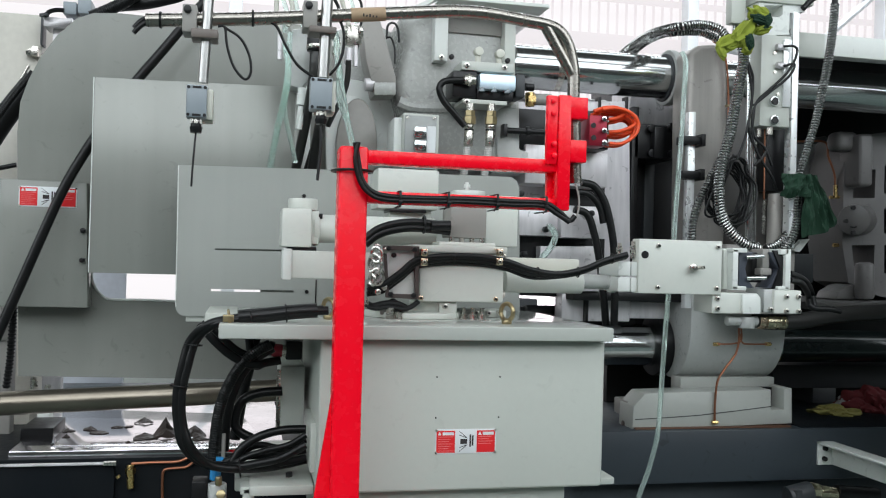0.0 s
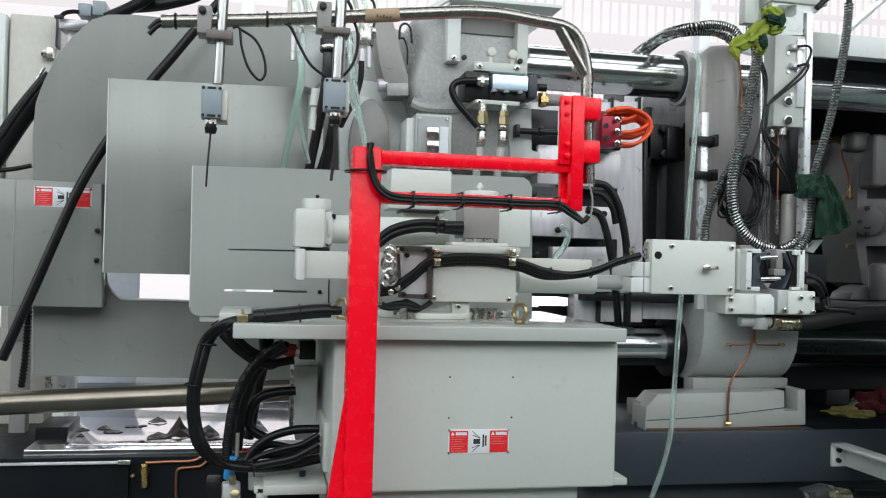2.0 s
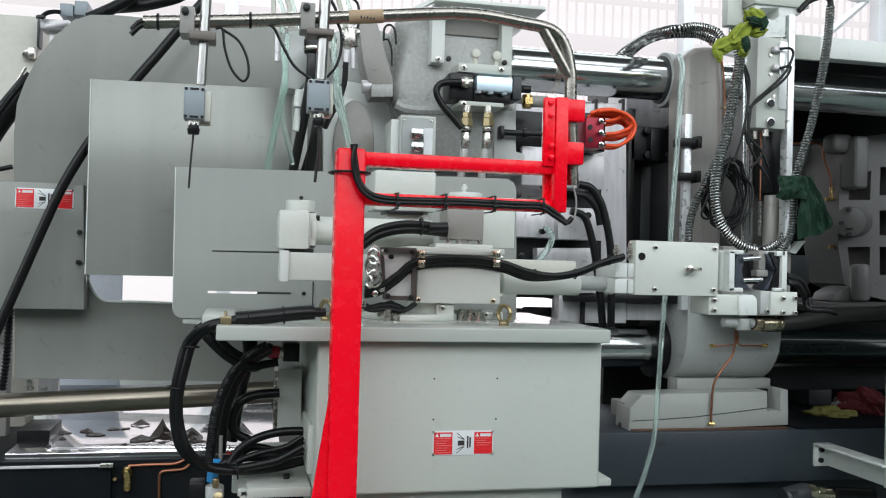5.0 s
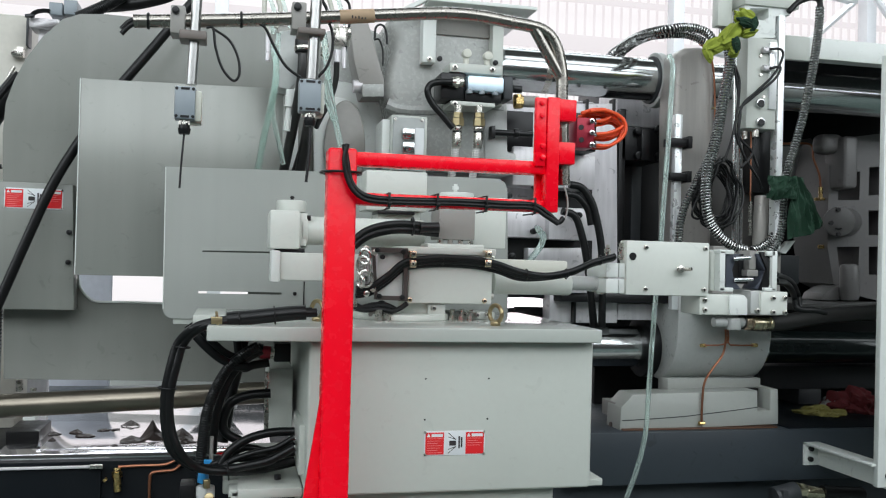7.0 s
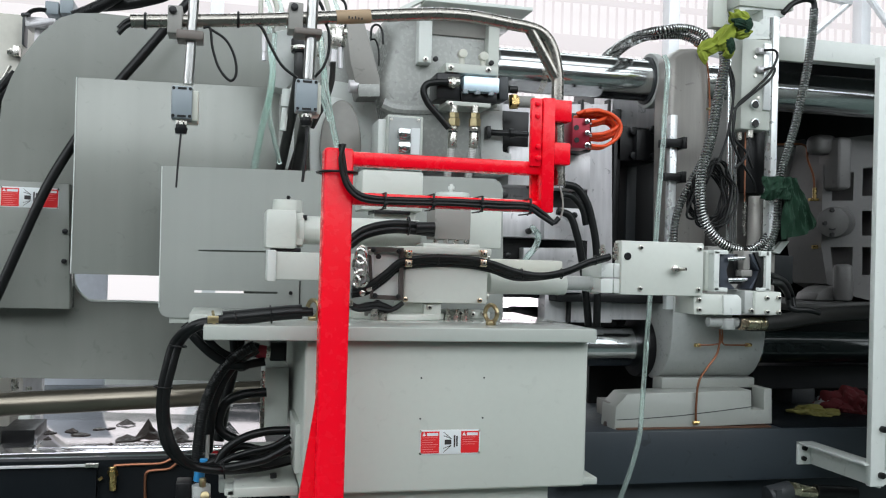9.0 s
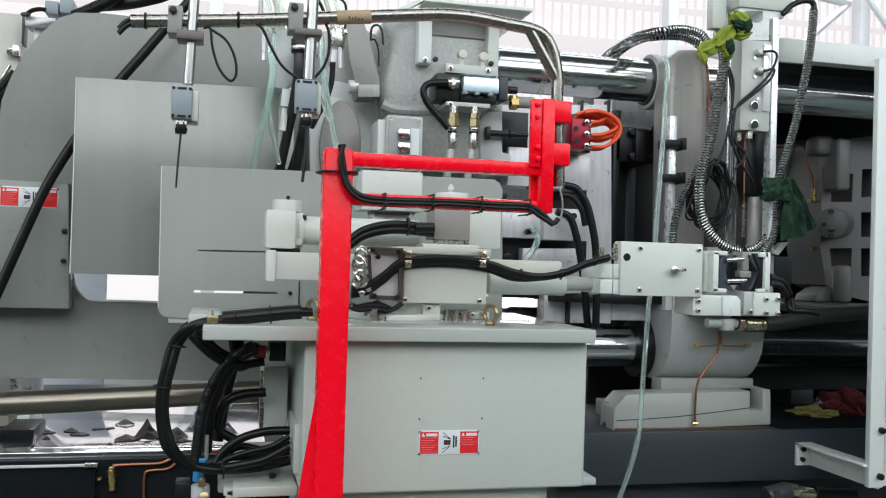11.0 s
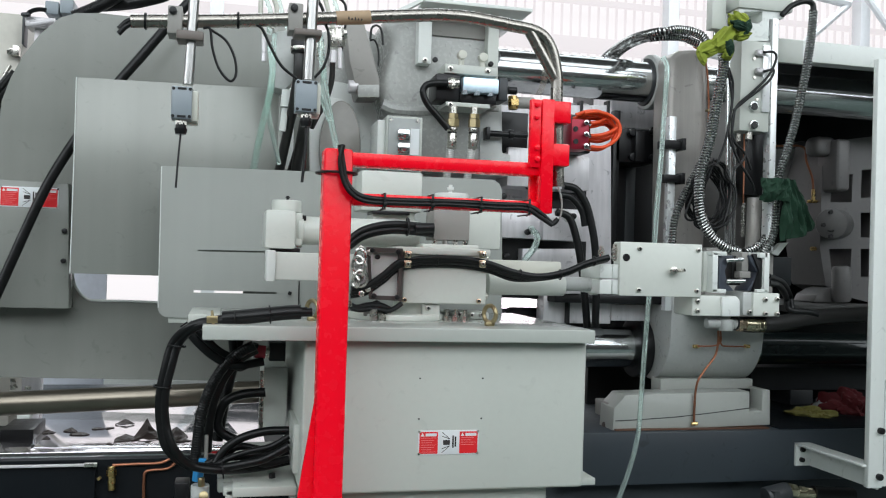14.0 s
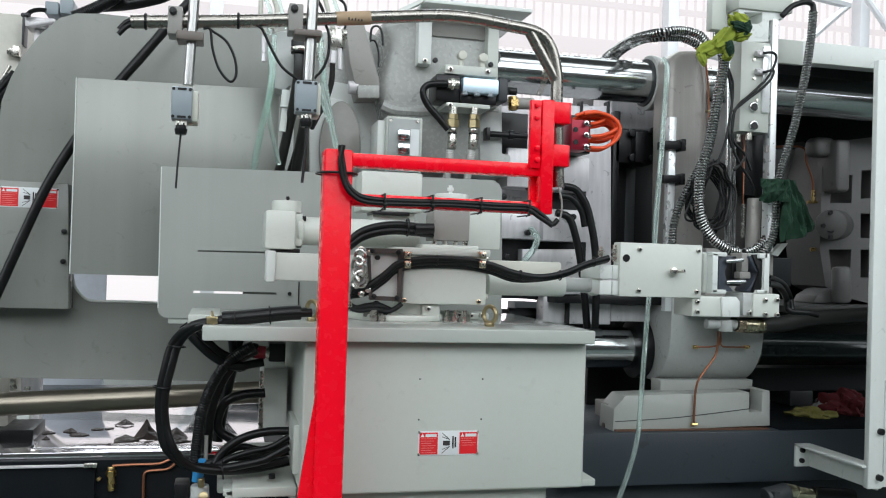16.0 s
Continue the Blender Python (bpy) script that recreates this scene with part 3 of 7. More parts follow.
part("cable_port", slab(0.110, 0.173, 2.42, 2.66, 1.028, 1.204, 0.004), ARMPAINT, g, "side door of the terminal box")
part("door_edge", slab(0.101, 0.113, 2.42, 2.43, 1.040, 1.196, 0.002), ZINC, g)
# black discs stand for the dark inside of the screw holes
for q in ((0.459, 2.100, 1.219), (0.613, 2.100, 1.219), (0.459, 2.100, 1.123), (0.612, 2.100, 1.123)):
    part("screw_hole", rod((q[0], q[1] - 0.0012, q[2]), (q[0], q[1] + 0.004, q[2]), 0.0022, seg=10), BLACK, g)
part("gland_plate", slab(bx0 - 0.012, bx0 + 0.004, 2.16, 2.36, 0.987, 1.103, 0.002), PAINT, g, "light grey cable gland plate")
under(g)


def eye_bolt(x, y, z, r, tilt):
    e = thing("eye_bolt", (x, y, z), "yellow zinc plated lifting eye bolt on the lid", "eye bolt", "lifting eyes")
    part("collar", rod((x, y, z), (x, y, z + 0.010), 0.013, seg=18, edge=0.002), YZINC, e)
    part("eye", ring((x, y, z + 0.008 + r), (math.sin(radians(tilt)), math.cos(radians(tilt)), 0), r, 0.0055), YZINC, e)
    return under(e)


lid_z = 1.341
eye_bolt(0.644, 2.16, lid_z, 0.021, 62)
eye_bolt(0.215, 2.25, lid_z, 0.021, 55)

# ---- red bracket ----
g = thing("red_bracket", (0.22, 1.98, 0), "bright red painted steel post and bracket for the switch pipe", "bracket")
rx0, rx1 = 0.201, 0.264
ry0, ry1 = 1.950, 2.010
part("post", slab(rx0, rx1, ry0, ry1, 0.0, 1.734, 0.007, 3), RED, g)
part("gusset", sheet([(0.206, 1.234), (0.170, 0.988)] + [(0.170 - 0.03, 0.75), (rx0, 0.75)], 1.968, 1.980, r=0.001), RED, g)
part("foot_plate", slab(rx0 - 0.12, rx1 + 0.1, ry0 - 0.1, ry1 + 0.12, 0, 0.016, 0.003), RED, g)
part("upper_rail", slab(rx1 - 0.002, 0.717, ry0 + 0.006, ry1 - 0.006, 1.699, 1.728, 0.004), RED, g)
part("lower_rail", slab(rx1 - 0.002, 0.720, ry0 + 0.006, ry1 - 0.006, 1.614, 1.640, 0.004), RED, g)
part("upright", slab(0.690, 0.720, ry0 - 0.006, ry0 + 0.030, 1.613, 1.873, 0.003), RED, g)
part("web", slab(0.680, 0.707, ry0 + 0.036, ry1 - 0.006, 1.612, 1.728, 0.002), RED, g)
part("clamp_plate", slab(0.663, 0.688, ry0 - 0.004, ry0 + 0.012, 1.716, 1.871, 0.003), RED, g)
part("pipe_clamp", slab(0.716, 0.759, ry0 - 0.006, ry1, 1.821, 1.870, 0.003), RED, g)
part("pipe_clamp", slab(0.719, 0.758, ry0 - 0.006, ry1, 1.723, 1.773, 0.003), RED, g)
for q in ((0.676, 1.950, 1.858), (0.677, 1.950, 1.830), (0.679, 1.950, 1.761), (0.680, 1.950, 1.735)):
    part("bolt", hex_bolt((q[0], q[1] - 0.003, q[2]), (q[0], q[1] - 0.011, q[2]), 0.0068), RED, g)
under(g)

# ---- bent pipe carrying the limit switches ----
g = thing("switch_pipe", (0.5, 1.97, 1.9), "bent dull stainless pipe held in the red bracket", "pipe")
part("pipe", hose([(-0.204, 1.975, 1.974), (0.010, 1.975, 1.995), (0.225, 1.975, 2.021), (0.401, 1.975, 2.043), (0.465, 1.975, 2.049), (0.531, 1.975, 2.049), (0.612, 1.975, 2.041), (0.666, 1.975, 2.035), (0.697, 1.975, 2.022), (0.717, 1.975, 1.995), (0.727, 1.975, 1.962), (0.733, 1.975, 1.926), (0.734, 1.975, 1.874), (0.739, 1.975, 1.770), (0.744, 1.975, 1.678)], 0.0142, 18, 6), STAINLESS, g)
part("brace", rod((0.658, 1.975, 2.040), (0.731, 1.975, 1.923), 0.0130, seg=18), STAINLESS, g)
tp = (0.256, 1.975, 2.025)
part("tape", rod((0.219, 1.975, 2.020), (0.294, 1.975, 2.029), 0.0151, seg=24), TAPE, g, "brown paper tape with smudged writing")
for k in range(5):
    qx = tp[0] - 0.012 + 0.007 * k
    part("text_bar", slab(qx, qx + 0.0032, tp[1] - 0.0152, tp[1] - 0.0138, tp[2] - 0.009, tp[2] - (0.003 if k in (0, 2) else 0.005), 0), INK, g)
for q in ((-0.175, 1.975, 1.977), (0.012, 1.975, 1.996)):
    part("cable_tie", ring(q, (1, 0, 0.03), 0.0151, 0.003, 20, 6), RUBBER, g)
under(g)


def switch_hanger(label, block, shoe, rod_a, rod_b, rod_r, body, side, nut, whisker, wr):
    """A clamp on the pipe, a hanging rod and a limit switch with a spring whisker."""
    (bxa, bza), (bxb, bzb) = block
    s = thing("limit_switch", (rod_b[0], 1.95, rod_b[2]), label, "limit switch", "limit switches on the pipe")
    part("clamp", slab(bxa, bxb, 1.945, 2.005, bzb, bza, 0.003), TAUPE, s)
    part("clamp_bolt", socket_bolt((bxa + bxb) / 2 - 0.004, 1.945, bza - 0.012, 0.008, 0.008), BLACK, s)
    (sxa, sza), (sxb, szb) = shoe
    part("clamp_shoe", slab(sxa, sxb, 1.930, 1.99, szb, sza, 0.003), surface("brown_grey_block", (0.16, 0.135, 0.12), 0.45), s)
    part("hanging_rod", rod(rod_a, rod_b, rod_r, seg=24), RODZINC, s, "bright zinc plated rod")
    (xa, za), (xb, zb) = body
    (ya, yb) = (1.925, 1.965)
    housing = part("housing", slab(xa, xb, ya, yb, zb, za, 0.003), BLUEGREY, s, "blue-grey front cover with four screws")
    part("base", slab(xa + 0.010, side, yb - 0.002, yb + 0.028, zb - 0.004, za - 0.004, 0.003), CREAM, s, "cream plastic back of the switch")
    part("side_wall", slab(xb - 0.001, side, ya + 0.012, yb, zb - 0.002, za - 0.006, 0.003), CREAM, s, "cream plastic side")
    for fx in (0.1, 0.9):
        for fz in (0.08, 0.92):
            part("screw", rod((xa + fx * (xb - xa), ya + 0.001, zb + fz * (za - zb)), (xa + fx * (xb - xa), ya - 0.0012, zb + fz * (za - zb)), 0.0034, seg=10), BLACK, housing)
    for fz in (0.07, 0.92):
        part("slot_mark", slab(xa + 0.3 * (xb - xa), xa + 0.72 * (xb - xa), ya - 0.001, ya, zb + (fz - 0.03) * (za - zb), zb + (fz + 0.04) * (za - zb), 0), BLACK, housing)
    nx, nz0, nz1 = nut
    part("bushing", join(rod((nx, 1.945, nz0), (nx, 1.945, (nz0 + nz1) / 2), 0.011, seg=18), rod((nx, 1.945, (nz0 + nz1) / 2), (nx, 1.945, nz1), 0.0135, 0.011, seg=18)), BLACK, s)
    part("collar", rod((nx, 1.945, nz0 + 0.008), (nx, 1.945, nz0 - 0.004), 0.0125, seg=6), ZINC, s)
    part("whisker", hose(whisker, wr, 8, 4), BLACK, s, "thin wire whisker")
    return under(s)


switch_hanger("blue-grey limit switch with thin whisker hanging from the pipe",
              ((-0.130, 2.008), (-0.101, 1.950)), ((-0.111, 1.956), (-0.057, 1.937)),
              (-0.078, 1.955, 2.040), (-0.085, 1.955, 1.848), 0.0106,
              ((-0.116, 1.839), (-0.075, 1.772)), -0.063, (-0.096, 1.766, 1.743),
              [(-0.096, 1.945, 1.745), (-0.100, 1.945, 1.682), (-0.102, 1.945, 1.632)], 0.0021)
switch_hanger("blue-grey limit switch with black spring rod hanging from the pipe",
              ((0.116, 2.037), (0.146, 1.978)), ((0.128, 1.981), (0.186, 1.967)),
              (0.167, 1.955, 2.064), (0.162, 1.955, 1.876), 0.0121,
              ((0.134, 1.871), (0.180, 1.803)), 0.188, (0.159, 1.797, 1.775),
              [(0.160, 1.945, 1.778), (0.160, 1.945, 1.720), (0.155, 1.945, 1.656)], 0.0032)


def cable(name, pts, r, label, material=None, pitch=0.0, depth=0.25, category="cable", seg=16, group=""):
    return tagged(part(name, hose(pts, r, seg, 8, pitch, depth), material or RUBBER), label, category, group)


k1 = 0.0012
cable("cable", [(-0.205, 1.980, 1.978), (-0.215, 1.980, 1.972), (-0.228, 1.980, 1.957)], 5 * k1, "black cable end leaving the pipe")
cable("cable", [(-0.204, 1.975, 1.969), (-0.215, 1.975, 1.961), (-0.228, 1.975, 1.946)], 4.5 * k1, "black cable end leaving the pipe")
cable("cable", [(-0.059, 1.970, 1.972), (-0.045, 1.970, 1.971), (-0.039, 1.970, 1.932), (-0.024, 1.970, 1.889), (-0.001, 1.970, 1.865), (0.011, 1.970, 1.880), (0.007, 1.970, 1.915), (-0.012, 1.970, 1.950), (-0.045, 1.970, 1.971)], 2.4 * k1, "thin black cable hanging in a loop")
cable("cable", [(0.047, 1.970, 1.991), (0.063, 1.970, 1.980), (0.082, 1.970, 1.943), (0.107, 1.970, 1.904), (0.142, 1.970, 1.879)], 2.6 * k1, "thin black cable running to the limit switch")
cable("cable", [(0.196, 1.980, 2.009), (0.205, 1.980, 1.986), (0.206, 1.980, 1.949), (0.196, 1.980, 1.913), (0.177, 1.980, 1.887)], 2.6 * k1, "thin black cable running to the limit switch")
cable("cable", [(0.233, 1.938, 1.740), (0.240, 1.938, 1.700), (0.248, 1.938, 1.664), (0.270, 1.938, 1.638), (0.307, 1.938, 1.628), (0.381, 1.938, 1.627), (0.482, 1.938, 1.629), (0.586, 1.938, 1.628), (0.659, 1.938, 1.627), (0.693, 1.938, 1.610), (0.718, 1.938, 1.591), (0.731, 1.938, 1.601)], 5.0 * k1, "black cable tied along the red bracket", group="cables on the bracket")
cable("cable", [(0.239, 1.932, 1.740), (0.233, 1.932, 1.705), (0.241, 1.932, 1.665), (0.259, 1.932, 1.637), (0.294, 1.932, 1.621), (0.380, 1.932, 1.620), (0.481, 1.932, 1.622), (0.585, 1.932, 1.620), (0.653, 1.932, 1.620), (0.685, 1.932, 1.604), (0.716, 1.932, 1.586)], 4.0 * k1, "black cable tied along the red bracket", group="cables on the bracket")
cable("cable", [(0.732, 1.950, 1.590), (0.743, 1.950, 1.612), (0.744, 1.950, 1.644), (0.735, 1.950, 1.676)], 1.7 * k1, "thin grey cable entering the pipe end", TAUPE)
for q in ((0.331, 1.938, 1.624), (0.437, 1.938, 1.626), (0.547, 1.938, 1.626), (0.659, 1.938, 1.625)):
    tagged(part("cable_tie", join(slab(q[0] - 0.0025, q[0] + 0.0025, 1.923, 1.926, q[2] - 0.016, q[2] + 0.015, 0.001), slab(q[0] - 0.0025, q[0] + 0.0025, 1.923, 2.008, q[2] + 0.014, q[2] + 0.017, 0.001), slab(q[0] - 0.0025, q[0] + 0.0025, 1.923, 2.008, q[2] - 0.019, q[2] - 0.016, 0.001), slab(q[0] - 0.004, q[0] + 0.004, 1.918, 1.926, q[2] - 0.012, q[2] - 0.004, 0.001), rod((q[0], 1.922, q[2] - 0.01), (q[0] - 0.012, 1.91, q[2] - 0.022), 0.0015, seg=6)), RUBBER), "black plastic cable tie round the red rail", "cable tie", "cable ties on the bracket")
tagged(part("cable_tie", ring((0.232, 1.98, 1.682), (0, 0, 1), 0.044, 0.003, 24, 6), RUBBER), "black plastic cable tie round the red post", "cable tie", "cable ties on the bracket")

# ---- swing arm on the pedestal ----
g = thing("swing_arm", (0.544, 2.4, lid_z), "light grey extractor swing arm with gripper on the pedestal", "robot arm")
ax = 0.552
part("base_flange", rod((0.451, 2.4, lid_z), (0.451, 2.4, lid_z + 0.016), 0.1274, seg=48, edge=0.003), ARMPAINT, g)
part("column", rod((0.505, 2.4, lid_z + 0.015), (0.505, 2.4, 1.385), 0.0607, seg=40, edge=0.003), ARMPAINT, g)
part("foot_block", join(slab(0.591, 0.713, 2.40, 2.5, lid_z, 1.360, 0.003), slab(0.508, 0.555, 2.32, 2.36, lid_z, 1.384, 0.003)), ARMPAINT, g)
for q in ((0.626, 2.400, 1.354), (0.661, 2.400, 1.353), (0.521, 2.320, 1.374), (0.690, 2.400, 1.354)):
    part("bolt", socket_bolt(q[0], q[1], q[2], 0.007, 0.012), ZINC, g)
for xx in (0.584, 0.609, 0.634):
    part("stud", join(rod((xx, 2.36, lid_z), (xx, 2.36, 1.369), 0.006, seg=14), rod((xx, 2.36, lid_z), (xx, 2.36, lid_z + 0.010), 0.011, seg=6)), ZINC, g)
part("housing", slab(0.450, 0.674, 2.300, 2.52, 1.386, 1.514, 0.005), ARMPAINT, g)
for q in ((0.454, 2.300, 1.395), (0.653, 2.300, 1.395)):
    part("corner_screw", socket_bolt(*q, 0.0065, 0.006), CLIP, g, "brass coloured corner screw")
for z0 in (1.407, 1.509):
    part("side_screw", rod((0.672, 2.33, z0), (0.686, 2.33, z0), 0.0085, seg=14, edge=0.002), ZINC, g)
part("housing_lid", slab(0.427, 0.681, 2.294, 2.53, 1.513, 1.532, 0.003), ARMPAINT, g)
part("step_plate", slab(0.504, 0.658, 2.330, 2.48, 1.530, 1.542, 0.003), ARMPAINT, g)
part("spindle_block", slab(0.538, 0.637, 2.350, 2.45, 1.554, 1.655, 0.003), TAUPE, g)
for k in range(4):
    xx = 0.544 + k * 0.028
    part("bolt", rod((xx, 2.36, 1.541), (xx, 2.36, 1.554), 0.007, seg=12), ZINC, g)
part("left_tube", slab(0.108, 0.350, 2.320, 2.400, 1.438, 1.508, 0.004), ARMPAINT, g)
part("tube_cap", slab(0.103, 0.125, 2.310, 2.410, 1.434, 1.512, 0.003), WHITE, g)
part("elbow_block", slab(0.099, 0.176, 2.36, 2.50, 1.517, 1.616, 0.006), ARMPAINT, g)
part("elbow_base", slab(0.116, 0.191, 2.38, 2.48, 1.506, 1.520, 0.003), BLACK, g)
part("elbow_cap", rod((0.156, 2.43, 1.614), (0.156, 2.43, 1.645), 0.0388, seg=36, edge=0.003), ARMPAINT, g)
part("grease_nipple", join(rod((0.158, 2.43, 1.642), (0.158, 2.43, 1.657), 0.004, seg=8), ring((0.158, 2.43, 1.653), (0, 0, 1), 0.005, 0.0015, 12, 6)), BLACK, g)
part("elbow_lug", slab(0.177, 0.196, 2.40, 2.49, 1.526, 1.612, 0.003), ARMPAINT, g)
part("lug_bolt", rod((0.195, 2.410, 1.600), (0.206, 2.410, 1.600), 0.007, seg=10), BLACK, g)
part("upper_arm_tube", rod((0.188, 2.44, 1.568), (0.514, 2.44, 1.568), 0.0378, seg=40, edge=0.002), ARMPAINT, g)
part("tube_flange", rod((0.185, 2.44, 1.568), (0.199, 2.44, 1.568), 0.0468, seg=40, edge=0.002), ARMPAINT, g)
part("shoulder_block", slab(0.363, 0.536, 2.50, 2.64, 1.632, 1.744, 0.005), ARMPAINT, g)
part("shoulder_foot", slab(0.400, 0.521, 2.52, 2.62, 1.528, 1.632, 0.004), ARMPAINT, g)
part("shoulder_seal", slab(0.397, 0.501, 2.495, 2.6, 1.623, 1.632, 0.001), BLACK, g)
part("rear_cover", slab(0.702, 0.800, 2.60, 2.63, 1.537, 1.688, 0.004), ARMPAINT, g)
part("spindle_cap", join(rod((0.597, 2.40, 1.659), (0.597, 2.40, 1.682), 0.0462, seg=32, edge=0.003), rod((0.593, 2.40, 1.682), (0.593, 2.40, 1.706), 0.005, seg=10), rod((0.593, 2.40, 1.691), (0.593, 2.40, 1.700), 0.009, seg=12)), WHITE, g)
# bracket frame between the tube and the housing
part("bracket_frame", sheet([(0.351, 1.527), (0.444, 1.527), (0.446, 1.392), (0.362, 1.395)], 2.285, 2.30, [[(0.360, 1.515), (0.434, 1.515), (0.435, 1.404), (0.369, 1.405)]]), DARKFRAME, g)
part("bracket_back", slab(0.363, 0.447, 2.302, 2.322, 1.398, 1.520, 0.002), WHITE, g)
for q in ((0.364, 2.285, 1.520), (0.431, 2.285, 1.518), (0.372, 2.285, 1.404), (0.432, 2.285, 1.402), (0.378, 2.285, 1.503)):
    part("bolt", socket_bolt(q[0], q[1], q[2], 0.0065, 0.010), BLACK, g)
for (x, z, rr, tilt) in ((0.333, 1.503, 0.015, 0.7), (0.330, 1.478, 0.021, 1.1), (0.336, 1.448, 0.016, 0.4), (0.324, 1.440, 0.011, 1.6)):
    link = ring((x, 2.272, z), (tilt, 1, 0.15), rr, 0.0042, 24, 8)
    for v in link.verts:
        v.co.z = z + (v.co.z - z) * 1.25
    part("chain_link", join(link, rod((x - 0.004, 2.278, z), (x + 0.004, 2.292, z), 0.0075, seg=12)), JOINT, g, "chromed chain link")
for q in ((0.358, 2.280, 1.514), (0.336, 2.280, 1.523), (0.356, 2.280, 1.421), (0.340, 2.280, 1.409)):
    part("nut", hex_bolt(q, (q[0], q[1] + 0.02, q[2]), 0.0085), ZINC, g)
part("joint_plate", sheet([(0.321, 1.494), (0.352, 1.518), (0.370, 1.507), (0.362, 1.438), (0.329, 1.420)], 2.29, 2.32, r=0.002), STEEL, g)
part("lower_link", slab(0.352, 0.424, 2.31, 2.33, 1.350, 1.366, 0.003), TAUPE, g)
for pts, rr in (([(0.301, 2.285, 1.387), (0.327, 2.285, 1.373), (0.356, 2.285, 1.379), (0.388, 2.285, 1.38), (0.414, 2.285, 1.37)], 0.0085), ([(0.303, 2.28, 1.376), (0.335, 2.28, 1.368), (0.37, 2.28, 1.372), (0.405, 2.28, 1.367), (0.425, 2.28, 1.373), (0.445, 2.28, 1.387)], 0.0065), ([(0.364, 2.29, 1.379), (0.382, 2.29, 1.388), (0.397, 2.29, 1.374), (0.407, 2.29, 1.352)], 0.005)):
    part("grease_line", hose(pts, rr, 10, 6), RUBBER, g, "short black grease hose")
for q in ((0.371, 2.28, 1.358), (0.396, 2.28, 1.353), (0.309, 2.28, 1.388)):
    part("hose_nut", join(rod((q[0], q[1], q[2] - 0.012), (q[0], q[1], q[2] + 0.006), 0.0085, seg=6), rod((q[0], q[1], q[2] - 0.02), (q[0], q[1], q[2] - 0.012), 0.006, seg=10)), ZINC, g)
part("link_nut", rod((0.373, 2.280, 1.370), (0.374, 2.280, 1.330), 0.011, seg=6), ZINC, g)
# right arm
rz = 1.441
part("arm_tube", rod((0.698, 2.38, rz), (0.919, 2.38, rz), 0.0304, seg=40, edge=0.003), ARMPAINT, g)
part("arm_rod", rod((0.919, 2.38, rz + 0.004), (1.035, 2.38, rz + 0.004), 0.0198, seg=32), CAST, g)
part("arm_cover", slab(0.702, 0.923, 2.40, 2.46, 1.458, 1.506, 0.008), CREAM, g)
part("rod_flange", rod((1.002, 2.38, 1.464), (1.019, 2.38, 1.464), 0.0488, seg=32, edge=0.002), ARMPAINT, g)
for xa, xb in ((0.998, 1.034), (1.036, 1.071)):
    for za, zb in ((1.464, 1.503), (1.421, 1.460)):
        part("split_clamp", slab(xa, xb, 2.31, 2.45, za, zb, 0.003), WHITE, g)
part("clamp_slot", slab(1.007, 1.067, 2.315, 2.44, 1.458, 1.466, 0), STEEL, g)
for q in ((1.007, 2.325, 1.541), (1.047, 2.325, 1.547)):
    part("fitting", join(rod((q[0], q[1], q[2] - 0.035), (q[0], q[1], q[2] + 0.012), 0.006, seg=12), rod((q[0], q[1], q[2] - 0.012), (q[0], q[1], q[2]), 0.009, seg=6), rod((q[0], q[1], q[2] - 0.03), (q[0], q[1], q[2] - 0.02), 0.009, seg=6)), ZINC, g)
hand = part("arm_block", slab(1.052, 1.300, 2.30, 2.345, 1.418, 1.566, 0.003), ARMPAINT, g, "light grey block with four cap screws")
for q in ((1.108, 2.300, 1.549), (1.286, 2.300, 1.550), (1.108, 2.300, 1.435), (1.284, 2.300, 1.436)):
    part("bolt", socket_bolt(q[0], q[1], q[2], 0.0065, 0.006), ZINC, hand)
q = (1.070, 2.300, 1.523)
# no real hole: a black disc gives its shaded inside
part("bore", rod((q[0], 2.2985, q[2]), (q[0], 2.32, q[2]), 0.0105, seg=24), BLACK, hand, "black disc for the shade in the bored hole")
part("lock_screw", join(hex_bolt((1.215, 2.300, 1.491), (1.203, 2.278, 1.491), 0.012), rod((1.215, 2.300, 1.491), (1.230, 2.270, 1.492), 0.005, seg=12)), ZINC, hand)
# gripper
part("gripper_body", slab(1.328, 1.381, 2.34, 2.44, 1.433, 1.545, 0.003), ARMPAINT, g)
part("gripper_bracket", join(slab(1.339, 1.356, 2.31, 2.42, 1.433, 1.546, 0.002),
     slab(1.337, 1.383, 2.31, 2.42, 1.537, 1.549, 0.002), slab(1.340, 1.383, 2.31, 2.42, 1.432, 1.443, 0.002)), WHITE, g)
part("gripper_bracket", join(slab(1.503, 1.520, 2.31, 2.42, 1.436, 1.550, 0.002),
     slab(1.486, 1.513, 2.31, 2.42, 1.535, 1.550, 0.002), slab(1.480, 1.516, 2.31, 2.42, 1.435, 1.445, 0.002)), WHITE, g)
part("jaw", sheet([(1.369, 1.538), (1.417, 1.539), (1.400, 1.523), (1.390, 1.493), (1.398, 1.461), (1.420, 1.438), (1.372, 1.437)], 2.33, 2.40, r=0.002), JAW, g, "blue-grey jaw")
part("jaw", sheet([(1.464, 1.541), (1.513, 1.542), (1.516, 1.440), (1.460, 1.439), (1.477, 1.463), (1.495, 1.493), (1.476, 1.515)], 2.33, 2.40, r=0.002), JAW, g, "blue-grey jaw")
part("jaw_pad", sheet([(1.471, 1.546), (1.494, 1.547), (1.52, 1.497), (1.498, 1.438), (1.472, 1.437), (1.494, 1.496)], 2.322, 2.333, r=0.001), BLACK, g, "black angled grip pad")
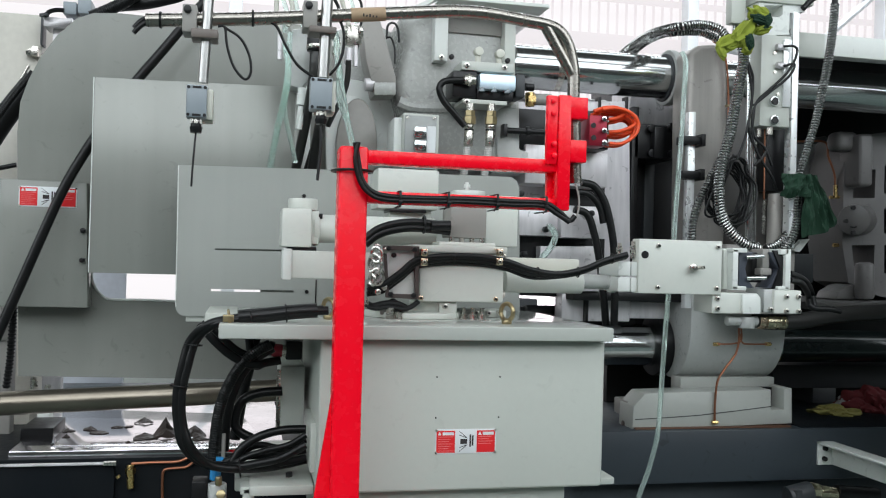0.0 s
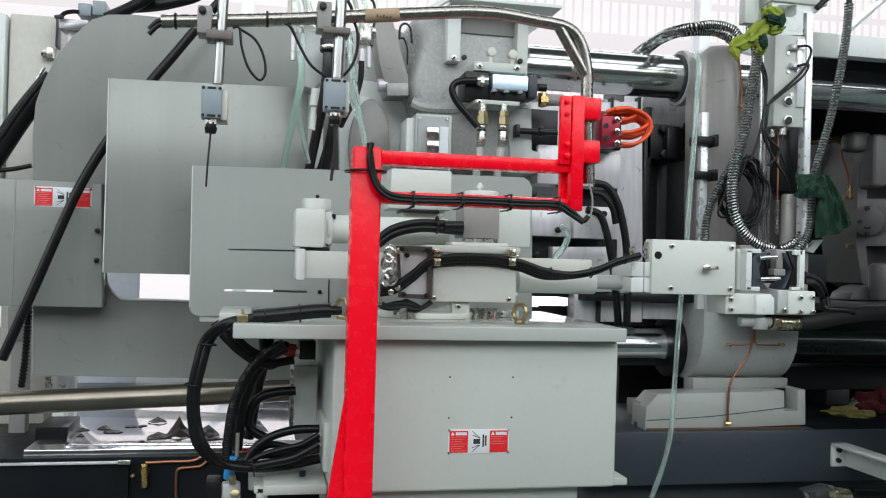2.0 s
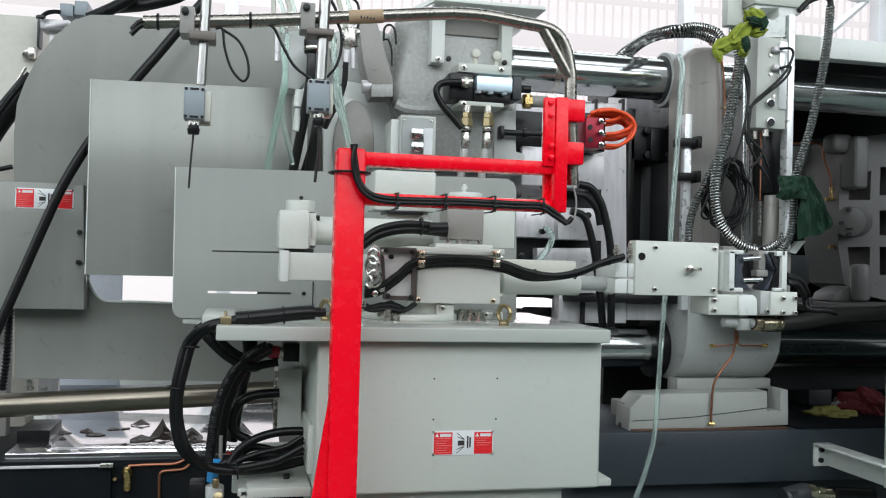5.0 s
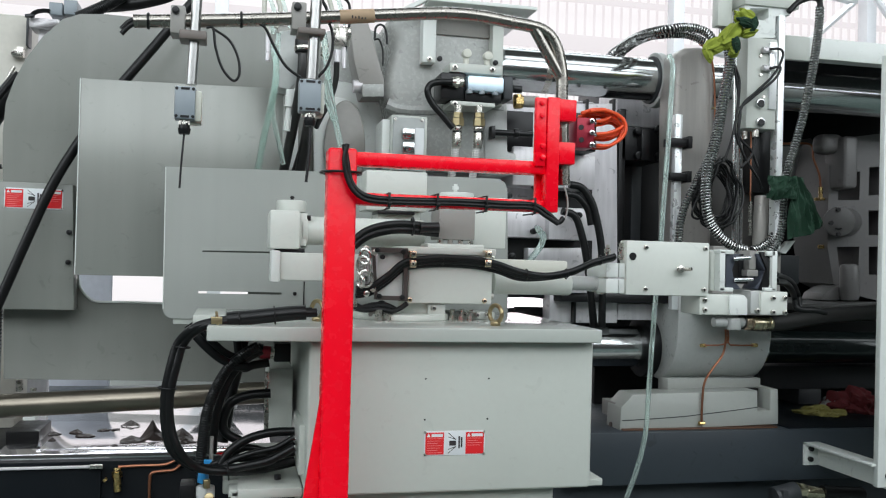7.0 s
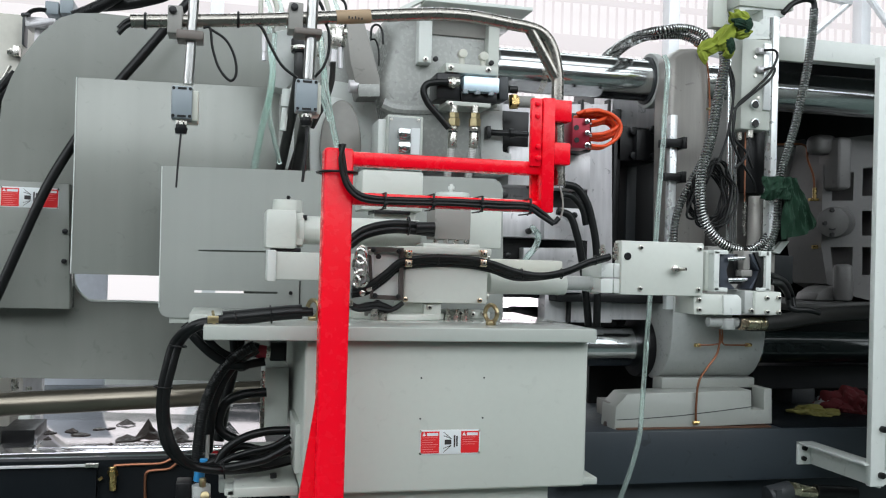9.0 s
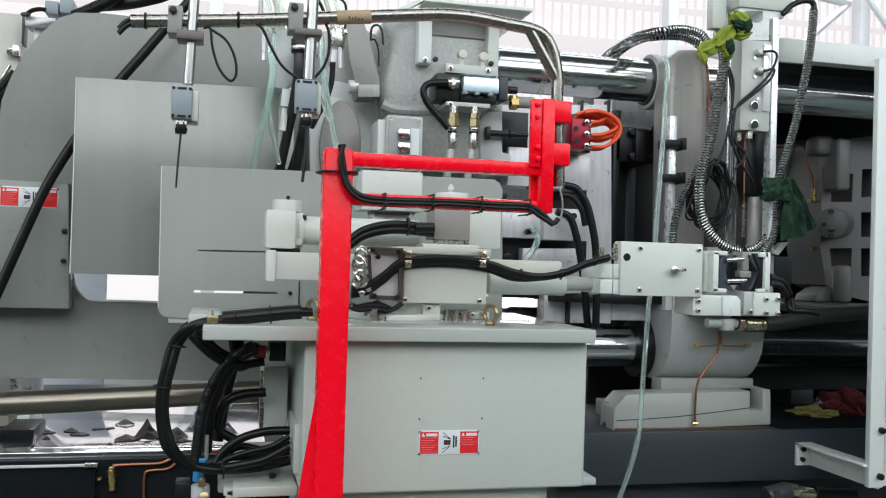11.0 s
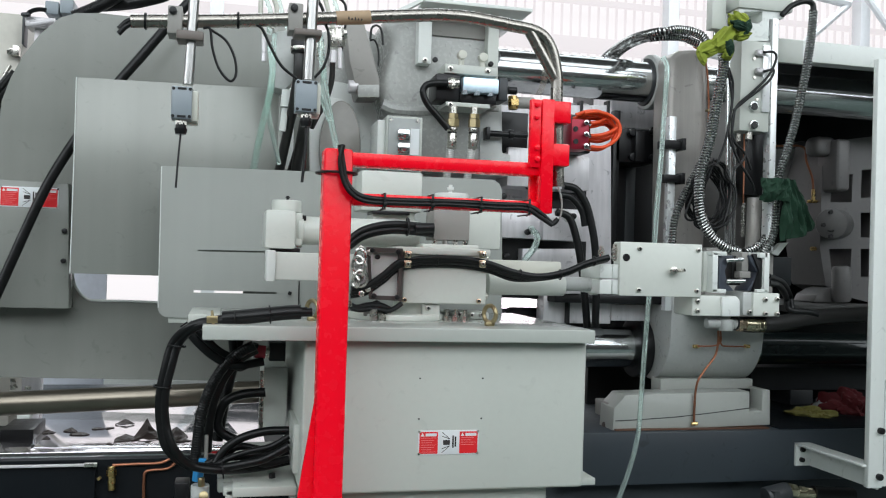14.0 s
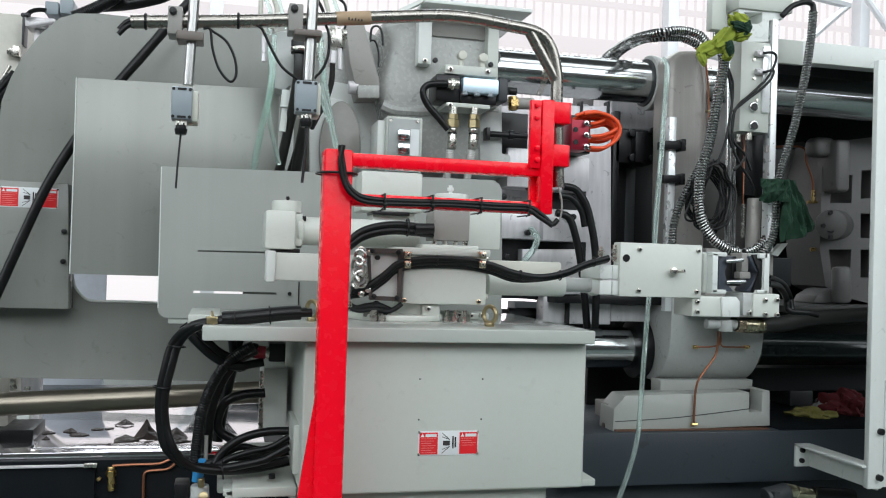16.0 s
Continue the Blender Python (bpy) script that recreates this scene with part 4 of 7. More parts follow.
part("jaw_pin", join(rod((1.385, 2.320, 1.524), (1.440, 2.320, 1.529), 0.006, seg=14, edge=0.002), rod((1.388, 2.320, 1.465), (1.449, 2.320, 1.468), 0.006, seg=14, edge=0.002)), CHROME, g)
part("jaw_core", slab(1.435, 1.465, 2.37, 2.43, 1.453, 1.540, 0.003), BLACK, g)
part("finger", join(slab(1.449, 1.471, 2.34, 2.40, 1.495, 1.550, 0.003), slab(1.443, 1.479, 2.34, 2.4, 1.476, 1.495, 0.003)), TAUPE, g)
part("lower_jaw_block", slab(1.279, 1.375, 2.31, 2.42, 1.366, 1.424, 0.003), ARMPAINT, g)
part("lower_jaw_block", sheet([(1.365, 1.422), (1.411, 1.424), (1.422, 1.412), (1.423, 1.367), (1.368, 1.366)], 2.30, 2.42, r=0.003), WHITE, g)
part("lower_jaw_block", slab(1.470, 1.555, 2.31, 2.42, 1.368, 1.434, 0.003), ARMPAINT, g)
part("lower_jaw_link", slab(1.444, 1.480, 2.32, 2.42, 1.370, 1.436, 0.003), CAST, g)
for q in ((1.292, 2.310, 1.407), (1.293, 2.310, 1.380), (1.506, 2.310, 1.416), (1.544, 2.310, 1.417), (1.507, 2.310, 1.376), (1.545, 2.310, 1.375), (1.463, 2.320, 1.379), (1.346, 2.340, 1.524), (1.348, 2.340, 1.460)):
    part("bolt", socket_bolt(q[0], q[1], q[2], 0.0068, 0.008), ZINC, g)
under(g)

k2 = 0.0015
for dy, dz, r in ((0.0, 0, 5.5), (0.004, 6, 5.0), (0.012, 12, 4.5)):
    pts = [(0.314, 2.285, 1.420), (0.354, 2.285, 1.429), (0.397, 2.285, 1.459), (0.432, 2.285, 1.489), (0.476, 2.285, 1.500), (0.543, 2.285, 1.505), (0.619, 2.285, 1.503), (0.681, 2.285, 1.493), (0.744, 2.285, 1.474), (0.815, 2.285, 1.465), (0.886, 2.285, 1.478), (0.950, 2.285, 1.504), (1.012, 2.285, 1.522)]
    cable("hose", [(x, y + dy, z - dz * k2 * (1 if i < 9 else 0.4)) for i, (x, y, z) in enumerate(pts)], r * k2, "black rubber hose tied along the swing arm", group="hoses on the arm", category="hose")
for q in ((0.455, 2.280, 1.492), (0.653, 2.280, 1.498)):
    c = thing("hose_clip", (q[0], 2.29, q[2]), "small zinc plated hose clip with screws on the arm", "hose clip", "hose clips")
    for z0 in (q[2] - 0.014, q[2] + 0.010):
        st = part("strap", join(slab(q[0] - 0.009, q[0] + 0.009, 2.269, 2.273, z0, z0 + 0.019, 0.002), slab(q[0] - 0.009, q[0] + 0.009, 2.273, 2.30, z0 + 0.015, z0 + 0.019, 0.001)), CLIP, c, "pale brass strap")
        part("screw", socket_bolt(q[0], 2.269, z0 + 0.0095, 0.005, 0.004), ZINC, st)
    under(c)
for q in ((0.536, 2.290, 1.500), (0.764, 2.290, 1.468), (0.875, 2.290, 1.471), (0.971, 2.290, 1.510)):
    tagged(part("cable_tie", ring((q[0], 2.29, q[2]), (1, 0, 0), 0.013, 0.0018, 18, 6), RUBBER), "black plastic cable tie round the hoses", "cable tie", "cable ties on the hoses")
for dz in (0, 1, 2):
    pts = [(0.312, 2.340, 1.543), (0.343, 2.340, 1.568), (0.384, 2.340, 1.583), (0.432, 2.340, 1.590), (0.485, 2.340, 1.588), (0.535, 2.340, 1.584)]
    cable("hose", [(x, y + 0.014 * (dz % 2), z - 0.0075 * dz) for x, y, z in pts], 7.0 * k2, "thick black hose curving to the spindle block", category="hose", group="hoses to the spindle")
tagged(part("hose_end", join(rod((0.483, 2.330, 1.582), (0.533, 2.330, 1.584), 0.014, seg=16), ring((0.464, 2.335, 1.585), (1, 0, 0), 0.022, 0.003, 18, 6)), BLACK), "black threaded hose end with clamp", "hose fitting")

# ---- injection casting and fixed platen ----
g = thing("injection_frame", (0.75, 3.1, 0.9), "light grey painted cast frame of the injection end", "casting")
part("yoke_casting", sheet([(0.486, 2.321), (0.658, 2.372), (0.719, 2.342), (0.884, 2.298), (0.914, 2.241), (0.921, 2.023), (0.919, 1.824), (0.557, 1.805), (0.508, 1.995), (0.486, 2.089), (0.524, 2.228)], 3.03, 3.45, r=0.045, seg=6), YOKE, g)
part("lower_lip", hose([(0.502, 3.040, 2.022), (0.549, 3.040, 2.008), (0.647, 3.040, 2.010), (0.747, 3.040, 2.025), (0.910, 3.040, 2.028)], 0.022, 10, 6), YOKE, g)
part("top_plate", slab(0.610, 0.983, 2.9, 3.5, 2.345, 2.357, 0.002), WHITE, g)
part("top_rib", sheet([(0.517, 2.313), (0.614, 2.367), (0.638, 2.369), (0.547, 2.314)], 2.92, 2.96), WHITE, g)
part("frame_post", slab(0.610, 0.655, 2.98, 3.1, 2.160, 2.350, 0.002), WHITE, g)
part("frame_post", slab(0.853, 0.891, 2.98, 3.1, 2.028, 2.357, 0.002), PAINT, g)
# darker grey than the posts: the top plate's shadow is put into the colour
part("frame_top", slab(0.655, 0.853, 3.02, 3.1, 2.268, 2.345, 0.002), TAUPE, g)
for q in ((0.633, 2.980, 2.170), (0.668, 2.980, 2.174), (0.863, 2.980, 2.175)):
    part("bolt", socket_bolt(q[0], q[1], q[2], 0.009, 0.010), BLACK if q[0] > 0.658 else ZINC, g)
part("bright_plate", slab(0.170, 0.213, 3.08, 3.10, 1.788, 2.063, 0.003), WHITE, g, "off-white cover plate")
part("flange_rim", sheet([(0.268, 1.781), (0.263, 1.932), (0.287, 1.989), (0.327, 2.037), (0.37, 2.033), (0.377, 1.786)], 3.06, 3.09, r=0.003), WHITE, g, "off-white rim beside the cylinder")
# the shot cylinder end, seen past the shields
part("cylinder_end", sheet(arc(0.365, 1.865, 0.069, 0, 350, 35, 0.160), 3.03, 3.17, r=0.006), surface("dark_cylinder_face", (0.27, 0.26, 0.24), 0.34), g, "dark grey end of the shot cylinder")
part("cylinder_flange", rod((0.358, 3.30, 1.932), (0.358, 3.165, 1.932), 0.1812, seg=64, edge=0.008), WHITE, g)
part("side_web", sheet([(0.258, 2.278), (0.426, 2.333), (0.504, 2.300), (0.557, 2.041), (0.560, 1.818), (0.274, 1.803)], 3.215, 3.4, r=0.01), YOKE, g)
part("lever", sheet([(0.365, 2.274), (0.427, 2.284), (0.485, 2.099), (0.487, 2.039), (0.415, 2.034), (0.384, 2.148)], 3.0, 3.12, r=0.004), TAUPE, g)
part("lever_face", sheet([(0.411, 2.072), (0.483, 2.077), (0.484, 2.036), (0.413, 2.031)], 2.985, 3.0, r=0.002), YOKE, g)
part("lever_pin", rod((0.384, 3.020, 2.069), (0.416, 3.020, 2.071), 0.022, seg=20, edge=0.002), STEEL, g)
part("wire_loop", hose([(0.450, 3.000, 2.229), (0.453, 3.000, 2.267), (0.471, 3.000, 2.278), (0.487, 3.000, 2.261), (0.493, 3.000, 2.214)], 0.004, 6, 6), RUBBER, g)
part("wire_loop", hose([(0.448, 3.000, 2.225), (0.465, 3.000, 2.227), (0.478, 3.000, 2.193), (0.480, 3.000, 2.141)], 0.003, 6, 6), RUBBER, g)
under(g)

g = thing("fixed_platen", (1.15, 3.2, 0.9), "machined grey steel fixed platen with blocks and bolt holes", "platen")
part("plate", slab(0.469, 1.416, 3.42, 4.1, 1.496, 2.150, 0.01), STEEL, g)
part("face_plate", sheet([(0.455, 2.042), (1.408, 2.108), (1.430, 1.388), (1.225, 1.384), (1.222, 1.502), (0.473, 1.480)], 3.2, 3.42), STEEL, g)
part("lower_plate", slab(1.168, 1.441, 3.22, 3.30, 1.277, 1.379, 0.004), STEEL, g)
part("lower_plate", slab(1.446, 1.631, 3.23, 3.29, 1.289, 1.352, 0.004), STEEL, g)
part("upper_block", sheet([(0.840, 2.033), (0.922, 2.053), (0.928, 1.880), (0.959, 1.876), (0.961, 1.802), (0.850, 1.797)], 3.02, 3.2, r=0.006), CAST, g)
part("block", slab(0.932, 1.039, 3.08, 3.2, 1.890, 2.034, 0.003), BLACK, g, "black hollow block")
part("block", slab(0.961, 1.172, 3.06, 3.2, 1.770, 1.907, 0.004), STEEL, g)
part("block", slab(1.124, 1.266, 3.05, 3.2, 1.766, 1.887, 0.004), STEEL, g)
part("block", slab(0.946, 1.106, 3.1, 3.2, 1.587, 1.688, 0.004), STEEL, g)
part("block", slab(1.100, 1.251, 3.06, 3.2, 1.583, 1.697, 0.004), STEEL, g)
# flat black slabs stand for the shade in the platen's recesses
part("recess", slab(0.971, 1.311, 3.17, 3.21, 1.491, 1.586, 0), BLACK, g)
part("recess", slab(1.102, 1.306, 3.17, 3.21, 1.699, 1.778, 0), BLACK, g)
part("block", sheet([(1.045, 1.551), (1.273, 1.558), (1.278, 1.393), (1.190, 1.391), (1.187, 1.502), (1.046, 1.498)], 3.12, 3.2, r=0.003), STEEL, g)
part("slot", slab(1.253, 1.262, 3.19, 3.23, 1.279, 1.495, 0), BLACK, g)
part("step_plate", slab(1.544, 1.806, 3.5, 3.7, 2.075, 2.259, 0.004), STEEL, g)
part("slot", slab(1.283, 1.292, 3.19, 3.23, 2.058, 2.115, 0), BLACK, g)
part("slot", slab(1.391, 1.400, 3.19, 3.23, 2.044, 2.123, 0), BLACK, g)
for q in ((1.052, 3.100, 1.772), (0.958, 3.100, 1.734), (1.204, 3.050, 1.671), (1.050, 3.090, 1.610), (0.991, 3.150, 1.521)):
    part("bolt", rod(q, (q[0], q[1] - 0.02, q[2]), 0.011, seg=16, edge=0.002), BLACK, g)
under(g)
g = thing("clamp_screw", (0.935, 2.98, 1.943), "blackened tee-head clamp screw on the platen", "screw")
part("head", slab(0.854, 0.868, 2.97, 3.01, 1.917, 1.960, 0.002), BLACK, g)
part("shank", rod((0.869, 2.990, 1.940), (1.007, 2.990, 1.941), 0.0107, seg=16, edge=0.002), BLACK, g)
part("collar", rod((0.938, 2.990, 1.941), (0.954, 2.990, 1.942), 0.0166, seg=16, edge=0.002), BLACK, g)
under(g)

# ---- valve with its two hoses ----
g = thing("hydraulic_valve", (0.789, 2.95, 2.010), "directional hydraulic valve with pale blue body and black coils", "hydraulic valve")
part("manifold", slab(0.676, 0.855, 2.86, 2.98, 2.109, 2.139, 0.003), PAINT, g)
part("sub_plate", slab(0.683, 0.832, 2.86, 2.98, 2.002, 2.016, 0.002), PAINT, g)
body = part("valve_body", slab(0.733, 0.855, 2.84, 2.98, 2.048, 2.098, 0.006), surface("bright_blue_anodised_metal", (0.70, 0.86, 1.0), 0.42, 0.8, 60, 0.06, 0.05, 0.05), g, "glossy pale blue valve body")
for xa in (0.742, 0.783, 0.829):
    part("lug", rod((xa, 2.85, 2.056), (xa, 2.85, 2.041), 0.010, seg=14), BLUEGREY, body)
part("coil", slab(0.648, 0.729, 2.86, 2.97, 2.020, 2.106, 0.006), BLACK, g, "black coil")
part("coil", slab(0.732, 0.857, 2.87, 2.97, 2.019, 2.056, 0.004), BLACK, g)
part("coil", slab(0.861, 0.892, 2.86, 2.96, 2.032, 2.107, 0.005), DARKGREY, g)
part("end_nut", rod((0.905, 2.900, 2.075), (0.933, 2.900, 2.075), 0.0132, seg=14), BLACK, g)
part("plug", join(rod((0.680, 2.840, 2.071), (0.718, 2.840, 2.074), 0.016, seg=14, edge=0.002), rod((0.691, 2.840, 2.072), (0.702, 2.840, 2.073), 0.019, seg=6)), ZINC, g)
for q in ((0.693, 2.860, 2.124), (0.819, 2.860, 2.125), (0.696, 2.860, 2.006)):
    part("bolt", socket_bolt(q[0], q[1], q[2], 0.009, 0.006), ZINC, g)
for q in ((0.750, 2.950, 2.188), (0.823, 2.950, 2.185)):
    part("cap", join(rod(q, (q[0], q[1] - 0.03, q[2]), 0.0152, seg=24, edge=0.003), rod((q[0], q[1] - 0.012, q[2]), (q[0], q[1] - 0.012, q[2] - 0.04), 0.010, seg=12)), CREAM, g, "cream plastic plug")
under(g)
cable("cable", [(0.680, 2.840, 2.071), (0.639, 2.840, 2.068), (0.611, 2.840, 2.059), (0.601, 2.840, 2.035), (0.617, 2.840, 1.999), (0.652, 2.840, 1.962), (0.688, 2.840, 1.924)], 0.011, "thick black cable plugged into the valve")
for k, q in enumerate(((0.708, 2.860, 1.989), (0.779, 2.860, 1.992))):
    g = thing("hydraulic_hose", (q[0], q[1], q[2] - 0.2), "steel braided hydraulic hose with brass fittings", "hose", "hoses below the valve")
    part("braid", hose([(q[0] - 0.002, q[1] + 0.01, q[2] - 0.085), (q[0] - 0.004, q[1] + 0.02, q[2] - 0.16), (q[0] - 0.010, q[1] + 0.06, q[2] - 0.26), (q[0] - 0.016, q[1] + 0.16, q[2] - 0.34)], 0.0128, 16, 6), BRAID, g)
    part("ferrule", join(rod((q[0], q[1] + 0.008, q[2] - 0.125), (q[0], q[1] + 0.007, q[2] - 0.074), 0.0150, seg=18, edge=0.002), rod((q[0], q[1] + 0.007, q[2] - 0.070), (q[0], q[1] + 0.006, q[2] - 0.055), 0.0160, seg=18, edge=0.002)), ZINC, g)
    part("seal_ring", rod((q[0], q[1] + 0.007, q[2] - 0.076), (q[0], q[1] + 0.007, q[2] - 0.068), 0.0150, seg=18), BLACK, g, "black seal ring")
    part("nut", join(rod((q[0], q[1], q[2] - 0.055), (q[0], q[1], q[2] - 0.030), 0.020, seg=6), rod((q[0], q[1], q[2] - 0.028), (q[0], q[1], q[2] - 0.012), 0.017, seg=6)), YZINC, g, "yellow zinc nut")
    part("adapter", rod((q[0], q[1], q[2] - 0.014), (q[0], q[1], q[2] + 0.012), 0.013, seg=14), ZINC, g)
    under(g)

g = thing("junction_box", (0.536, 2.9, 1.781), "grey junction box with two chrome sockets on its cover", "junction box")
part("housing", slab(0.485, 0.601, 2.83, 3.0, 1.775, 1.953, 0.004), PAINT, g)
part("cover", slab(0.490, 0.592, 2.822, 2.832, 1.778, 1.946, 0.002), surface("cool_grey_cover", (0.33, 0.35, 0.34), 0.4), g)
part("side_lip", slab(0.461, 0.490, 2.86, 3.0, 1.802, 1.942, 0.003), WHITE, g)
for q in ((0.496, 2.820, 1.938), (0.583, 2.820, 1.940)):
    part("screw", rod((q[0], q[1] + 0.001, q[2]), (q[0], q[1] - 0.003, q[2]), 0.005, seg=10), ZINC, g)
for q in ((0.539, 2.820, 1.892), (0.540, 2.820, 1.849)):
    s = part("socket", join(slab(q[0] - 0.018, q[0] + 0.018, 2.812, 2.823, q[2] - 0.018, q[2] + 0.018, 0.002), rod((q[0], 2.812, q[2]), (q[0], 2.798, q[2]), 0.014, seg=20, edge=0.002)), CHROME, g, "chrome socket")
    part("hinge", slab(q[0] - 0.022, q[0] - 0.016, 2.80, 2.823, q[2] - 0.012, q[2] + 0.012, 0.001), CHROME, s)
part("sticker", slab(0.561, 0.589, 2.819, 2.822, 1.830, 1.914, 0), LABELWHITE, g, "blank white sticker")
under(g)

# red manifold block with orange tubes
g = thing("air_manifold", (1.171, 2.95, 1.949), "dark red air manifold block with chrome fittings", "manifold")
part("block", slab(1.127, 1.190, 2.88, 2.96, 1.890, 1.992, 0.002), surface("dark_red_anodised", (0.28, 0.012, 0.03), 0.35, 0.4), g)
part("backing", slab(1.143, 1.229, 2.96, 3.08, 1.889, 2.021, 0.003), BLACK, g)
for q in ((1.175, 2.880, 1.980), (1.176, 2.880, 1.941), (1.177, 2.880, 1.901)):
    part("plug_screw", socket_bolt(q[0], q[1], q[2], 0.0095, 0.014), CHROME, g)
    part("fitting", rod((q[0] + 0.006, q[1] + 0.03, q[2]), (q[0] + 0.032, q[1] + 0.03, q[2]), 0.006, seg=10), CHROME, g)
for q in ((1.140, 2.880, 1.958), (1.142, 2.880, 1.916)):
    part("port", rod((q[0], q[1] + 0.001, q[2]), (q[0], q[1] - 0.004, q[2]), 0.009, seg=16), BLACK, g)
under(g)
for k, pts in enumerate(([(1.212, 2.920, 1.988), (1.245, 2.920, 1.996), (1.271, 2.920, 2.015), (1.240, 2.920, 2.030), (1.198, 2.920, 2.026), (1.161, 2.920, 2.012)], [(1.220, 2.940, 1.989), (1.281, 2.940, 1.999), (1.309, 2.940, 1.981), (1.291, 2.940, 2.007), (1.248, 2.940, 2.028), (1.185, 2.940, 2.022)], [(1.209, 2.910, 1.943), (1.254, 2.910, 1.950), (1.300, 2.910, 1.972), (1.308, 2.910, 1.998), (1.267, 2.910, 2.019), (1.204, 2.910, 2.027), (1.153, 2.910, 2.011)],
                         [(1.206, 2.900, 1.903), (1.256, 2.900, 1.906), (1.301, 2.900, 1.938), (1.312, 2.900, 1.978), (1.284, 2.900, 2.011), (1.231, 2.900, 2.025), (1.180, 2.900, 2.018)], [(1.217, 2.930, 1.942), (1.272, 2.930, 1.942), (1.318, 2.930, 1.968), (1.308, 2.930, 2.007), (1.257, 2.930, 2.019), (1.202, 2.930, 2.018)])):
    cable("air_tube", [(x + 0.004 - 0.003 * k, y + 0.022, z - 0.010 + 0.004 * (k % 2)) for x, y, z in pts], 0.0056, "bright orange plastic air tube looping from the manifold", ORANGE, category="air tube", group="orange tubes")
    cable("air_tube", pts, 0.0062, "bright orange plastic air tube looping from the manifold", ORANGE, category="air tube", group="orange tubes")
g = thing("pipe_fitting", (0.952, 2.95, 2.048), "brass elbow and steel pipe behind the valve", "pipe fitting")
part("elbow", rod((0.937, 2.950, 2.067), (0.939, 2.950, 2.020), 0.016, seg=16, edge=0.003), BRASS, g)
part("union", rod((0.928, 2.950, 2.043), (0.958, 2.950, 2.045), 0.020, seg=6), BRASS, g)
part("pipe", rod((0.954, 2.950, 2.045), (1.011, 2.950, 2.047), 0.020, seg=18), TAUPE, g)
under(g)

# hoses by the platen and hanging tubes
cable("hose", [(1.131, 2.950, 1.771), (1.177, 2.950, 1.760), (1.216, 2.950, 1.709), (1.239, 2.950, 1.635), (1.254, 2.950, 1.557), (1.262, 2.950, 1.439), (1.263, 2.950, 1.282)], 0.0132, "thick black hose hanging beside the platen", category="hose", group="platen hoses")
cable("hose", [(1.118, 2.980, 1.680), (1.166, 2.980, 1.663), (1.194, 2.980, 1.595), (1.213, 2.980, 1.516), (1.229, 2.980, 1.417), (1.246, 2.980, 1.279)], 0.0132, "thick black hose hanging beside the platen", category="hose", group="platen hoses")
cable("hose", [(1.123, 2.960, 1.738), (1.165, 2.960, 1.731), (1.204, 2.960, 1.689), (1.218, 2.960, 1.634)], 0.012, "black hose behind the platen block", category="hose", group="platen hoses")
cable("clear_tube", [(1.075, 3.120, 1.626), (1.042, 3.000, 1.613), (1.059, 3.000, 1.590), (1.046, 3.000, 1.550), (1.016, 3.000, 1.510), (1.001, 3.000, 1.470)], 0.011, "clear plastic tube bending from the platen", CLEAR, category="tube")
cable("clear_tube", [(1.365, 2.700, 2.184), (1.380, 2.700, 2.148), (1.377, 2.700, 2.056), (1.370, 2.700, 1.890), (1.359, 2.700, 1.706), (1.352, 2.700, 1.559), (1.340, 2.700, 1.412), (1.331, 2.700, 1.266), (1.322, 2.700, 1.084), (1.314, 2.700, 0.956), (1.288, 2.700, 0.848), (1.252, 2.700, 0.750), (1.207, 2.700, 0.616), (1.165, 2.700, 0.439), (1.143, 2.700, 0.191), (1.141, 2.700, 0.013)], 0.0080, "long clear plastic tube hanging past the platen", CLEAR, category="tube")
for pts, r in (([(0.105, 2.6, 2.091), (0.114, 2.6, 2.028), (0.112, 2.62, 1.967), (0.097, 2.7, 1.889), (0.087, 2.8, 1.817), (0.079, 2.86, 1.741)], 0.0090),
               ([(0.118, 2.62, 2.129), (0.115, 2.62, 2.048), (0.108, 2.64, 1.962), (0.092, 2.74, 1.878), (0.081, 2.82, 1.802), (0.071, 2.87, 1.742)], 0.0075),
               ([(0.116, 2.62, 1.984), (0.11, 2.66, 1.933), (0.116, 2.7, 1.89), (0.136, 2.76, 1.832), (0.152, 2.8, 1.778)], 0.0070),
               ([(0.239, 2.55, 2.123), (0.249, 2.55, 2.044), (0.262, 2.56, 1.968), (0.28, 2.58, 1.892), (0.306, 2.6, 1.799), (0.317, 2.6, 1.751)], 0.0088),
               ([(0.256, 2.57, 2.033), (0.256, 2.6, 1.958), (0.279, 2.6, 1.887)], 0.0065)):
    cable("clear_tube", pts, r, "clear greenish plastic tube hanging from above", CLEAR, category="tube", group="hanging tubes")
for pts, r in (([(0.191, 2.66, 2.128), (0.191, 2.66, 2.029), (0.183, 2.7, 1.945), (0.173, 2.8, 1.865), (0.157, 2.88, 1.759)], 0.0150), ([(0.223, 2.68, 1.953), (0.218, 2.7, 1.897), (0.216, 2.8, 1.85), (0.208, 2.88, 1.762)], 0.0160), ([(0.29, 2.66, 2.07), (0.29, 2.68, 2.016), (0.276, 2.7, 1.96), (0.256, 2.72, 1.919), (0.244, 2.76, 1.89)], 0.0085), ([(0.219, 2.84, 1.873), (0.206, 2.86, 1.822), (0.189, 2.89, 1.756)], 0.0095)):
    cable("hose", pts, r, "dark grey rubber hose hanging behind the switches", GREYRUBBER, category="hose", group="hanging hoses")

